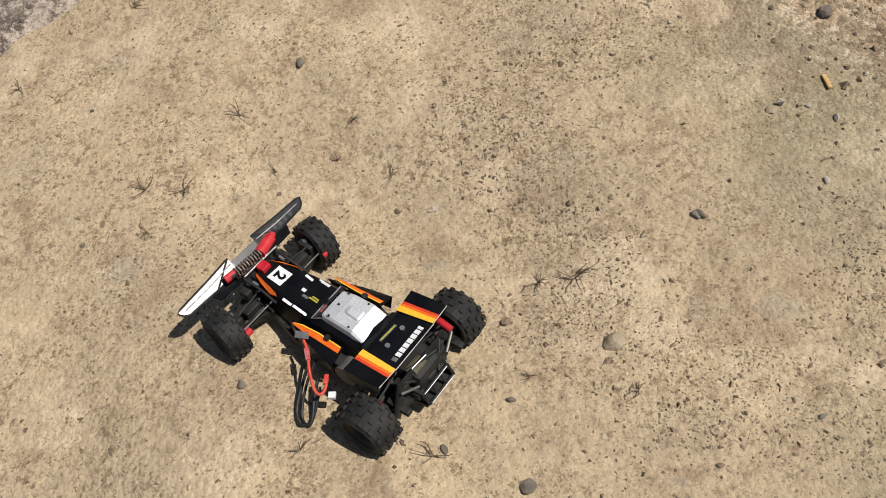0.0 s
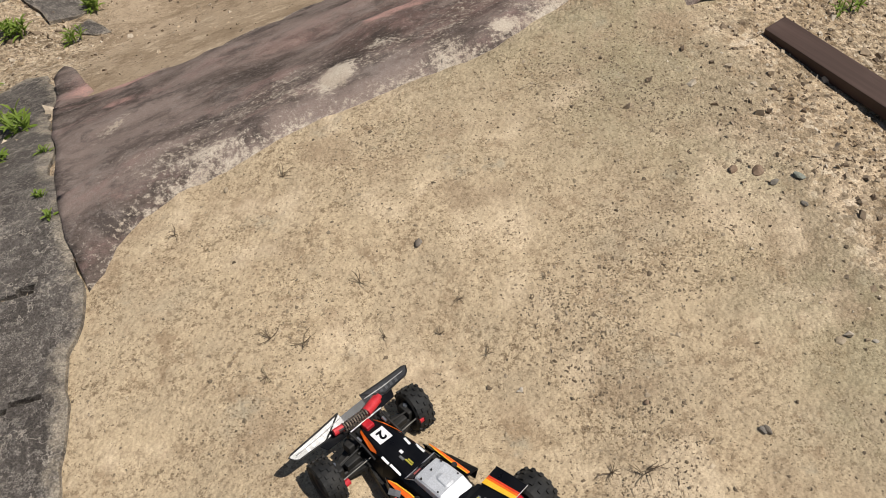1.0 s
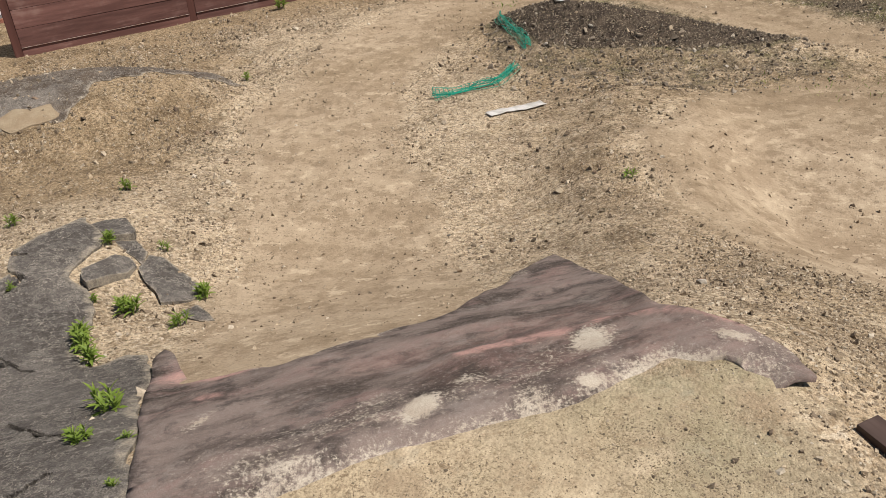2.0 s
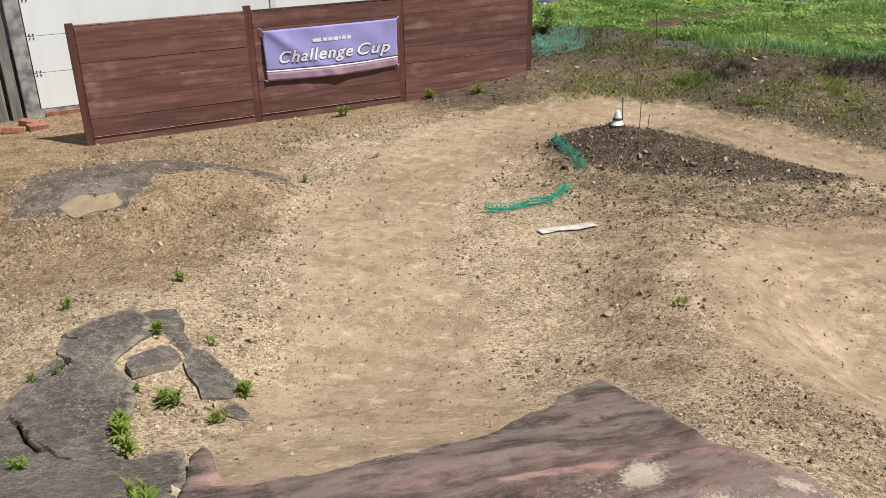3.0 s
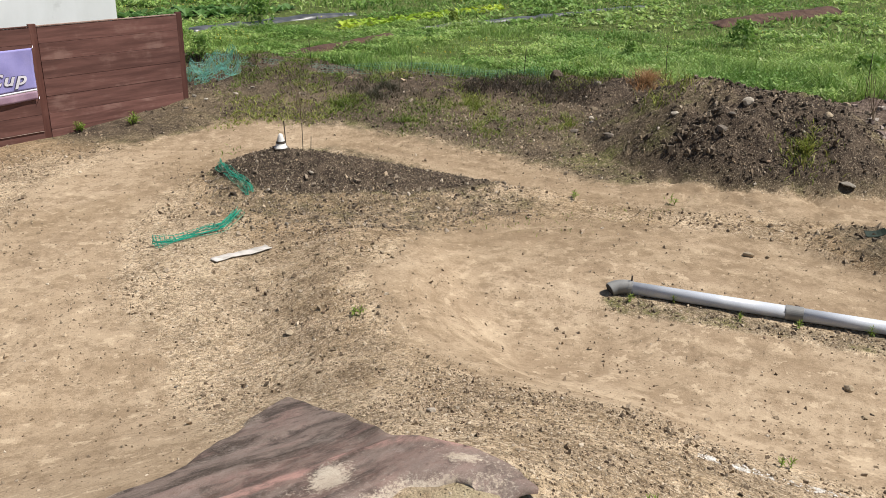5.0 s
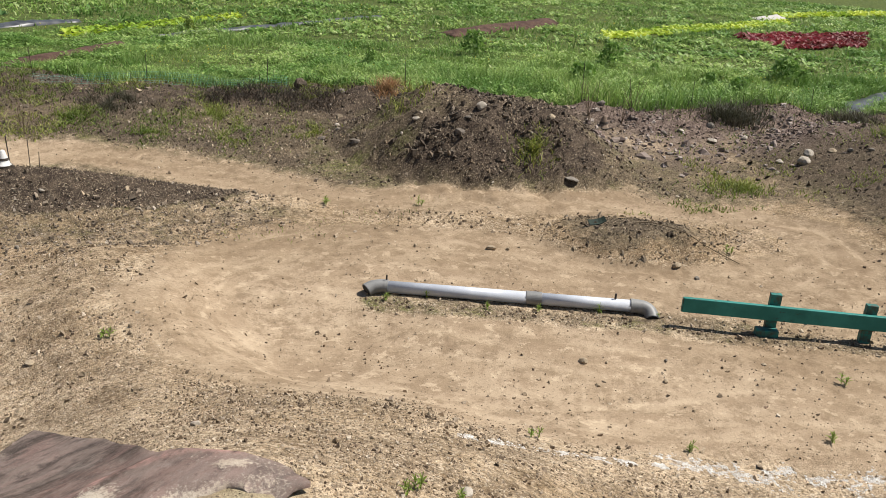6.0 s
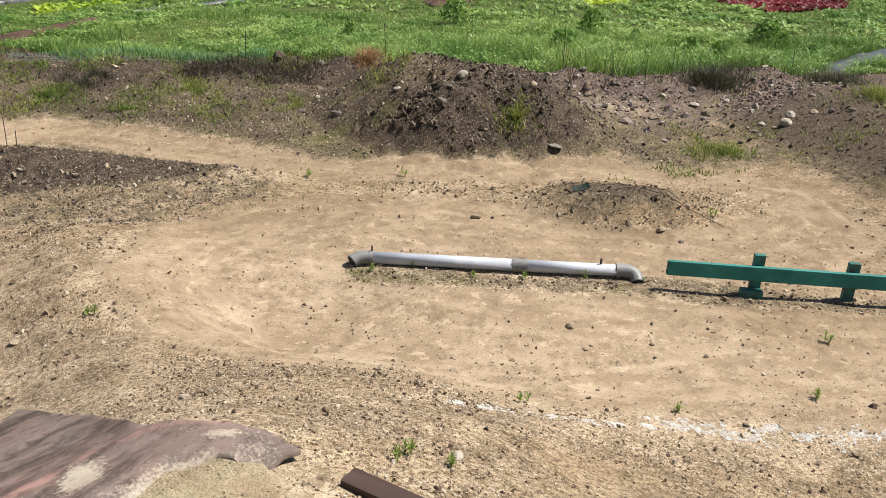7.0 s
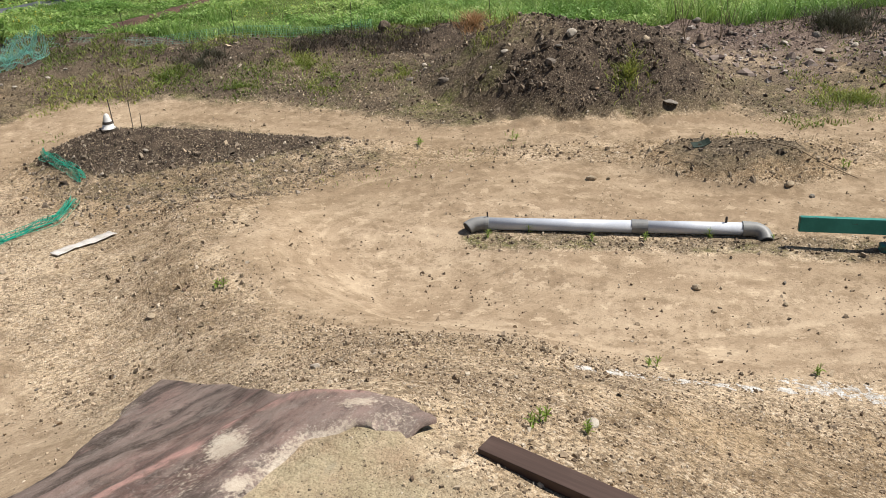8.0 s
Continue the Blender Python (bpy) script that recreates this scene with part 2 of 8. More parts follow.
def ground_material():
    n = Nodes("ground_earth")
    track, dark, green, sand, rut, grit = (n.attribute(k) for k in ("track", "dark", "green", "sand", "rut", "grit"))
    tone = n.attribute("tone")
    big, mid, small, grain = n.noise(0.9, 5), n.noise(7, 5, 0.65), n.noise(45, 4, 0.7), n.noise(260, 3, 0.7)
    cells = n.add("ShaderNodeTexVoronoi", Vector=n.where, Scale=105.0)
    cells2 = n.add("ShaderNodeTexVoronoi", Vector=n.where, Scale=52.0)
    chips = n.add("ShaderNodeSeparateColor", Color=cells.outputs["Color"]).outputs[0]
    chips2 = n.add("ShaderNodeSeparateColor", Color=cells2.outputs["Color"]).outputs[0]
    # stony earth; its dark patches also carry shade between lumps
    earth = n.mix(n.ramp(big, 0.35, 0.65), (0.36, 0.27, 0.165), (0.40, 0.31, 0.20))
    earth = n.mix(n.ramp(n.noise(2.3, 6, 0.7), 0.44, 0.60), n.mix(n.ramp(mid, 0.4, 0.6), (0.53, 0.418, 0.292), (0.46, 0.362, 0.248)), n.mix(n.ramp(mid, 0.4, 0.6), (0.39, 0.300, 0.203), (0.28, 0.214, 0.145)))
    earth = n.mix(n.ramp(n.noise(22, 5, 0.7), 0.52, 0.62), earth, n.mix(1.0, earth, (0.60, 0.56, 0.515), "MULTIPLY"))
    earth = n.mix(n.math("MULTIPLY", n.ramp(chips, 0.84, 0.90), 0.6), earth, (0.60, 0.51, 0.385))
    earth = n.mix(n.math("MULTIPLY", n.ramp(chips2, 0.09, 0.05), 0.6), earth, (0.56, 0.47, 0.36))
    earth = n.mix(n.math("MULTIPLY", n.ramp(chips2, 0.88, 0.92), 0.55), earth, (0.20, 0.155, 0.11))
    earth = n.mix(n.math("MULTIPLY", n.ramp(chips, 0.20, 0.12), 0.65), earth, (0.15, 0.115, 0.08))
    earth = n.mix(n.ramp(n.math("ADD", tone, n.math("MULTIPLY", n.math("SUBTRACT", n.noise(3.5, 5, 0.7), 0.5), 1.4)), 0.2, 0.95), earth, n.mix(1.0, earth, (0.68, 0.635, 0.57), "MULTIPLY"))
    # the packed dust of the lanes
    dust = n.mix(n.ramp(n.noise(1.7, 4), 0.35, 0.65), (0.345, 0.263, 0.178), (0.405, 0.317, 0.221))
    dust = n.mix(n.math("MULTIPLY", n.ramp(n.noise(5, 6, 0.75), 0.46, 0.62), 0.85), dust, (0.265, 0.197, 0.130))
    dust = n.mix(n.math("MULTIPLY", n.ramp(chips, 0.9, 0.96), 0.5), dust, (0.2, 0.155, 0.11))
    dust = n.mix(n.math("MULTIPLY", n.ramp(rut, 0.05, 0.5), 0.65), dust, (0.275, 0.203, 0.135))
    dust = n.mix(n.math("MULTIPLY", n.ramp(rut, -0.1, -0.6), 0.6), dust, (0.50, 0.40, 0.285))
    scuff = n.noise(9, 6, 0.72)
    dust = n.mix(n.math("MULTIPLY", n.ramp(scuff, 0.55, 0.62), 0.55), dust, (0.215, 0.157, 0.102))
    dust = n.mix(n.math("MULTIPLY", n.ramp(scuff, 0.44, 0.37), 0.6), dust, (0.54, 0.435, 0.31))
    dust = n.mix(n.math("MULTIPLY", tone, 0.75), dust, n.mix(1.0, dust, (0.66, 0.63, 0.58), "MULTIPLY"))
    # the sandy stand
    pale = n.mix(n.ramp(big, 0.3, 0.7), (0.435, 0.345, 0.23), (0.395, 0.32, 0.22))
    pale = n.mix(n.math("MULTIPLY", n.ramp(n.noise(75, 5, 0.8), 0.50, 0.60), n.ramp(n.noise(6.5, 5, 0.75), 0.42, 0.56)), pale, (0.20, 0.148, 0.096))
    pale = n.mix(n.math("MULTIPLY", n.ramp(mid, 0.48, 0.72), 0.7), pale, (0.34, 0.275, 0.19))
    pale = n.mix(n.math("MULTIPLY", n.ramp(n.noise(3.1, 3), 0.55, 0.75), 0.5), pale, (0.33, 0.285, 0.21))
    pale = n.mix(n.math("MULTIPLY", grit, 0.8), pale, n.mix(n.ramp(mid, 0.35, 0.65), (0.335, 0.28, 0.192), (0.255, 0.209, 0.144)))
    pale = n.mix(n.math("MULTIPLY", n.ramp(n.noise(11, 6, 0.75), 0.54, 0.72), 0.6), pale, (0.29, 0.215, 0.14))
    pale = n.mix(n.math("MULTIPLY", n.ramp(n.noise(1.9, 5, 0.7), 0.54, 0.66), 0.55), pale, (0.30, 0.225, 0.15))
    pale = n.mix(n.math("MULTIPLY", n.ramp(n.noise(8, 6, 0.8), 0.53, 0.64), 0.75), pale, (0.255, 0.188, 0.122))
    pale = n.mix(n.math("MULTIPLY", n.ramp(n.noise(4.2, 5, 0.75), 0.57, 0.68), 0.6), pale, (0.30, 0.27, 0.205))
    pale = n.mix(n.math("MULTIPLY", n.ramp(small, 0.60, 0.68), 0.6), pale, (0.22, 0.165, 0.11))
    pale = n.mix(n.math("MULTIPLY", n.ramp(n.noise(140, 3, 0.7), 0.62, 0.69), 0.75), pale, (0.15, 0.11, 0.07))
    # broad dark and pale mottles paint relief shading into the sand
    pale = n.mix(n.math("MULTIPLY", n.ramp(n.noise(4.5, 2, 0.5), 0.54, 0.70), 0.6), pale, (0.285, 0.215, 0.145))
    pale = n.mix(n.math("MULTIPLY", n.ramp(n.noise(3.3, 4, 0.6), 0.47, 0.34), 0.55), pale, (0.56, 0.457, 0.33))
    pale = n.mix(n.math("MULTIPLY", n.math("MULTIPLY", grit, n.ramp(n.noise(2.6, 5, 0.7), 0.44, 0.60)), 0.55), pale, (0.305, 0.27, 0.175))
    pale = n.mix(1.0, pale, (1.10, 1.092, 1.075), "MULTIPLY")
    # dark loose soil
    soil = n.mix(n.ramp(mid, 0.3, 0.7), (0.040, 0.030, 0.024), (0.112, 0.085, 0.063))
    soil = n.mix(n.math("MULTIPLY", n.ramp(chips, 0.82, 0.92), 0.7), soil, (0.30, 0.245, 0.18))
    loam = n.mix(n.ramp(n.noise(12, 5, 0.7), 0.35, 0.65), (0.085, 0.066, 0.044), (0.22, 0.172, 0.112))
    loam = n.mix(n.math("MULTIPLY", n.ramp(n.noise(38, 6, 0.8), 0.51, 0.57), 0.75), loam, (0.050, 0.038, 0.026))
    loam = n.mix(n.math("MULTIPLY", n.ramp(n.noise(30, 6, 0.8), 0.56, 0.62), 0.7), loam, (0.26, 0.21, 0.145))
    loam = n.mix(n.math("MULTIPLY", n.ramp(n.noise(2.6, 5, 0.75), 0.47, 0.60), n.math("SUBTRACT", 0.75, n.math("MULTIPLY", tone, 0.7))), loam, n.mix(n.ramp(small, 0.4, 0.6), (0.15, 0.16, 0.045), (0.06, 0.065, 0.025)))
    loam = n.mix(n.math("MULTIPLY", n.ramp(chips, 0.85, 0.93), 0.6), loam, (0.36, 0.30, 0.22))
    soil = n.mix(n.ramp(dark, 0.6, 0.92), loam, soil)
    tipped = n.mix(n.ramp(n.noise(14, 5, 0.75), 0.38, 0.62), (0.105, 0.074, 0.064), (0.265, 0.205, 0.172))
    tipped = n.mix(n.math("MULTIPLY", n.ramp(n.noise(33, 5, 0.8), 0.52, 0.60), 0.7), tipped, (0.062, 0.043, 0.037))
    soil = n.mix(n.math("MULTIPLY", n.attribute("mauve"), 0.85), soil, tipped)
    turf = n.mix(n.ramp(mid, 0.35, 0.65), (0.06, 0.085, 0.025), (0.12, 0.15, 0.045))
    wander = n.math("MULTIPLY", n.math("SUBTRACT", mid, 0.5), 0.9)

    def zone(v):
        return n.ramp(n.math("ADD", v, wander), 0.3, 0.7)
    c = n.mix(zone(track), earth, dust)
    c = n.mix(zone(sand), c, pale)
    c = n.mix(zone(dark), c, soil)
    c = n.mix(zone(green), c, turf)
    firm = n.math("MAXIMUM", track, n.math("MULTIPLY", sand, 0.8))
    # dark mottling also stands in for shade among small lumps
    mottled = n.mix(n.ramp(small, 0.36, 0.68), n.mix(1.0, c, (1.20, 1.20, 1.20), "MULTIPLY"), n.mix(1.0, c, (0.68, 0.665, 0.64), "MULTIPLY"))
    c = n.mix(n.math("MULTIPLY", firm, 0.8), mottled, n.mix(1.0, c, (0.96, 0.955, 0.95), "MULTIPLY"))
    grained = n.mix(n.ramp(grain, 0.38, 0.62), n.mix(1.0, c, (0.66, 0.645, 0.62), "MULTIPLY"), n.mix(1.0, c, (1.15, 1.15, 1.15), "MULTIPLY"))
    c = n.mix(n.math("SUBTRACT", 1.0, n.math("MULTIPLY", n.math("MAXIMUM", track, sand), 0.68)), n.mix(1.0, c, (0.94, 0.93, 0.92), "MULTIPLY"), grained)
    seeds = n.add("ShaderNodeTexVoronoi", Vector=n.where, Scale=310.0)
    speck = n.add("ShaderNodeSeparateColor", Color=seeds.outputs["Color"]).outputs[0]
    sharp = n.math("MULTIPLY", n.math("MAXIMUM", n.math("MULTIPLY", sand, 0.75), n.math("MULTIPLY", track, 0.35)), n.ramp(n.noise(5, 5, 0.75), 0.42, 0.60))
    c = n.mix(n.math("MULTIPLY", n.ramp(speck, 0.16, 0.08), sharp), c, n.mix(1.0, c, (0.46, 0.42, 0.37), "MULTIPLY"))
    c = n.mix(n.math("MULTIPLY", n.ramp(speck, 0.86, 0.93), sharp), c, n.mix(1.0, c, (1.25, 1.25, 1.26), "MULTIPLY"))
    lumps = n.math("ADD", n.math("MULTIPLY", n.math("MULTIPLY", seeds.outputs["Distance"], sharp), -0.35), n.math("ADD", n.math("MULTIPLY", small, 1.2), n.math("ADD", n.math("MULTIPLY", grain, 0.5), n.math("MULTIPLY", cells.outputs["Distance"], -0.8))))
    calm = n.math("SUBTRACT", 1.0, n.math("MULTIPLY", n.math("MAXIMUM", track, n.math("MULTIPLY", sand, 0.9)), 0.76))
    return n.finish(c, 0.95, n.math("MULTIPLY", lumps, calm), 0.7, 0.013, 0.0, 0.1)


def mat_material():
    """A grey-brown felt mat, trodden full of sand, with faded red in places."""
    n = Nodes("dusty_mat")
    sandy, red = n.attribute("sandy"), n.attribute("red")
    turned = n.add("ShaderNodeMapping", Vector=n.where)
    turned.inputs["Rotation"].default_value = (0, 0, radians(-22))
    drawn = n.add("ShaderNodeMapping", Vector=turned.outputs[0])
    drawn.inputs["Scale"].default_value = (1.5, 3.6, 3.0)
    long, mid, fine, speck = n.noise(1.0, 6, 0.7, drawn.outputs[0]), n.noise(9, 5, 0.7), n.noise(320, 3, 0.7), n.noise(75, 4, 0.8)
    felt = n.mix(n.ramp(long, 0.38, 0.60), (0.072, 0.056, 0.047), (0.25, 0.193, 0.166))
    felt = n.mix(n.math("MULTIPLY", n.ramp(n.noise(4.4, 7, 0.8), 0.50, 0.66), 0.6), felt, (0.30, 0.25, 0.22))
    felt = n.mix(n.math("MULTIPLY", n.ramp(n.noise(1.7, 6, 0.75, drawn.outputs[0]), 0.50, 0.66), 0.6), felt, (0.29, 0.192, 0.168))
    felt = n.mix(n.math("MULTIPLY", n.ramp(n.noise(5.0, 5, 0.7), 0.50, 0.66), 0.8), felt, (0.058, 0.047, 0.042))
    felt = n.mix(n.math("MULTIPLY", n.math("MULTIPLY", n.ramp(red, 0.05, 0.9), n.ramp(n.noise(2.2, 6, 0.8, drawn.outputs[0]), 0.32, 0.54)), n.ramp(mid, 0.30, 0.6)), felt, (0.50, 0.30, 0.255))
    felt = n.mix(n.math("MULTIPLY", n.ramp(speck, 0.52, 0.66), 0.45), felt, (0.30, 0.255, 0.225))
    uneven = n.math("ADD", n.math("MULTIPLY", n.math("SUBTRACT", speck, 0.5), 2.2), n.math("MULTIPLY", n.math("SUBTRACT", n.noise(7, 6, 0.75), 0.5), 1.3))
    cover = n.math("MULTIPLY", n.ramp(n.math("ADD", sandy, uneven), 0.42, 0.95), 0.92)
    c = n.mix(cover, felt, n.mix(n.ramp(mid, 0.3, 0.7), (0.60, 0.52, 0.42), (0.46, 0.38, 0.295)))
    c = n.mix(n.ramp(fine, 0.3, 0.7), n.mix(1.0, c, (0.66, 0.66, 0.66), "MULTIPLY"), c)
    return n.finish(c, 0.97, n.math("ADD", fine, n.math("ADD", n.math("MULTIPLY", mid, 2.0), n.math("MULTIPLY", long, 3.0))), 0.5, 0.007, 0.0, 0.08)


def concrete_material(name="weathered_paving", low=(0.082, 0.070, 0.061), high=(0.150, 0.130, 0.113)):
    n = Nodes(name)
    edge = n.attribute("edge")
    big, mid, fine = n.noise(2.2, 6, 0.7), n.noise(14, 5, 0.7), n.noise(200, 3, 0.7)
    c = n.mix(n.ramp(big, 0.35, 0.65), low, high)
    c = n.mix(n.math("MULTIPLY", n.ramp(mid, 0.48, 0.70), 0.55), c, (0.23, 0.205, 0.18))
    c = n.mix(n.math("MULTIPLY", n.ramp(n.noise(1.3, 6, 0.75), 0.52, 0.68), 0.6), c, (0.26, 0.23, 0.20))
    veins = n.noise(3.0, 8, 0.8)
    c = n.mix(n.math("MULTIPLY", n.ramp(n.noise(5.5, 6, 0.7), 0.50, 0.75), 0.5), c, (0.062, 0.056, 0.05))
    line = n.math("ABSOLUTE", n.math("SUBTRACT", veins, 0.5))
    c = n.mix(n.math("MULTIPLY", n.ramp(line, 0.010, 0.0), 0.8), c, (0.38, 0.335, 0.285))
    c = n.mix(n.math("MULTIPLY", n.ramp(n.noise(48, 5, 0.8), 0.52, 0.64), 0.6), c, (0.33, 0.295, 0.255))
    c = n.mix(n.math("MULTIPLY", n.ramp(n.noise(26, 6, 0.8), 0.53, 0.62), 0.55), c, (0.065, 0.056, 0.050))
    bent = n.add("ShaderNodeVectorMath", _0=n.where, _1=(0.0, 0.0, 0.0))
    n.put(bent.inputs[1], n.add("ShaderNodeTexNoise", Vector=n.where, Scale=3.5, Detail=5.0, Roughness=0.7).outputs["Color"])
    net = n.add("ShaderNodeTexVoronoi", Vector=bent.outputs[0], Scale=2.3)
    net.feature = "DISTANCE_TO_EDGE"
    c = n.mix(n.math("MULTIPLY", n.ramp(net.outputs["Distance"], 0.016, 0.004), 0.75), c, (0.40, 0.35, 0.29))
    thin = n.math("ABSOLUTE", n.math("SUBTRACT", n.noise(7.0, 7, 0.75), 0.5))
    c = n.mix(n.math("MULTIPLY", n.ramp(thin, 0.005, 0.0), 0.5), c, (0.30, 0.265, 0.22))
    c = n.mix(n.ramp(n.math("ADD", edge, n.math("MULTIPLY", n.math("SUBTRACT", mid, 0.5), 1.2)), 0.50, 0.85), c, (0.37, 0.315, 0.245))
    c = n.mix(n.ramp(fine, 0.35, 0.65), n.mix(1.0, c, (0.6, 0.6, 0.6), "MULTIPLY"), n.mix(1.0, c, (1.15, 1.15, 1.15), "MULTIPLY"))
    return n.finish(c, 0.9, n.math("ADD", n.math("MULTIPLY", mid, 2.0), fine), 0.8, 0.012, 0.0, 0.15)


def wood_material(name, a, b, c3, axis="x", rough=0.75, gap=1.0):
    """Stained boards: long grain, knots and faded streaks."""
    n = Nodes(name)
    rnd = n.tree.nodes.new("ShaderNodeObjectInfo").outputs["Random"]
    shift = n.add("ShaderNodeVectorMath", _0=n.where, _1=(0.0, 0.0, 0.0))
    mixv = n.tree.nodes.new("ShaderNodeCombineXYZ")
    n.put(mixv.inputs[2], n.math("MULTIPLY", rnd, 37.0))
    n.put(mixv.inputs[0], n.math("MULTIPLY", rnd, 11.0))
    n.put(shift.inputs[1], mixv.outputs[0])
    m = n.add("ShaderNodeMapping", Vector=shift.outputs[0])
    m.inputs["Scale"].default_value = (1.5, 30, 16) if axis == "x" else (16, 30, 1.5)
    grain = n.noise(1.0, 6, 0.65, m.outputs[0])
    streak = n.noise(2.6, 4, 0.6, shift.outputs[0])
    c = n.mix(n.ramp(grain, 0.32, 0.68), a, b)
    c = n.mix(n.math("MULTIPLY", n.ramp(n.math("ADD", streak, n.math("MULTIPLY", grain, 0.5)), 0.78, 1.0), 0.75), c, c3)
    tone = n.math("ADD", 0.82, n.math("MULTIPLY", rnd, 0.34))
    hsv = n.add("ShaderNodeHueSaturation", Color=c, Value=tone)
    knots = n.add("ShaderNodeTexVoronoi", Vector=n.stretched(2.2, 3.0, 4.0), Scale=1.3)
    c = n.mix(n.math("MULTIPLY", n.ramp(knots.outputs["Distance"], 0.07, 0.03), 0.7), hsv.outputs[0], (0.035, 0.012, 0.009))
    return n.finish(c, rough, grain, 0.25, 0.004, 0.0, 0.3)


def chipped_material():
    """Teal paint, worn through to dark wood in chips and along the grain."""
    n = Nodes("chipped_teal_paint")
    grain = n.noise(1.0, 6, 0.7, n.stretched(2.5, 40, 26))
    c = n.mix(n.ramp(n.noise(3.5, 5, 0.7), 0.35, 0.65), (0.014, 0.155, 0.130), (0.030, 0.225, 0.190))
    c = n.mix(n.math("MULTIPLY", n.ramp(n.noise(1.4, 4, 0.6), 0.55, 0.7), 0.5), c, (0.10, 0.27, 0.24))
    worn = n.math("ADD", n.noise(9.0, 7, 0.8, n.stretched(0.8, 1.0, 2.4)), n.math("MULTIPLY", n.math("SUBTRACT", grain, 0.5), 0.5))
    c = n.mix(n.ramp(worn, 0.62, 0.66), c, (0.035, 0.032, 0.026))
    return n.finish(c, 0.6, n.math("SUBTRACT", grain, n.ramp(worn, 0.60, 0.66)), 0.4, 0.003, 0.0, 0.35)


def leaf_material(name, colours, spec=0.3):
    n = Nodes(name)
    rnd = n.tree.nodes.new("ShaderNodeNewGeometry").outputs["Random Per Island"]
    ramp = n.tree.nodes.new("ShaderNodeValToRGB")
    els = ramp.color_ramp.elements
    while len(els) < len(colours):
        els.new(0.5)
    for i, c in enumerate(colours):
        els[i].position, els[i].color = i / (len(colours) - 1), (*c, 1)
    n.put(ramp.inputs[0], rnd)
    g = n.noise(30, 2)
    c = n.mix(n.ramp(g, 0.3, 0.7), n.mix(1.0, ramp.outputs[0], (0.75, 0.8, 0.7), "MULTIPLY"), ramp.outputs[0])
    c = n.mix(n.ramp(n.noise(0.55, 4, 0.6), 0.38, 0.62), n.mix(1.0, c, (0.62, 0.74, 0.6), "MULTIPLY"), n.mix(1.0, c, (1.2, 1.12, 1.15), "MULTIPLY"))
    mat = n.finish(c, 0.55, None, spec=spec)
    trans = n.add("ShaderNodeBsdfTranslucent", Color=c)
    both = n.tree.nodes.new("ShaderNodeMixShader")
    both.inputs[0].default_value = 0.35
    n.tree.links.new(n.bsdf.outputs[0], both.inputs[1])
    n.tree.links.new(trans.outputs[0], both.inputs[2])
    n.tree.links.new(both.outputs[0], n.tree.nodes["Material Output"].inputs["Surface"])
    return mat


def wall_material():
    n = Nodes("painted_wall_panel")
    stain = n.noise(1.0, 5, 0.65, n.stretched(1.4, 1.4, 0.6))
    fine = n.noise(60, 3)
    c = n.mix(n.ramp(stain, 0.35, 0.7), (0.74, 0.77, 0.77), (0.66, 0.69, 0.68))
    c = n.mix(n.math("MULTIPLY", n.ramp(n.noise(2.5, 5, 0.7), 0.6, 0.8), 0.45), c, (0.40, 0.42, 0.40))
    return n.finish(c, 0.6, fine, 0.1, 0.002, 0.0, 0.35)


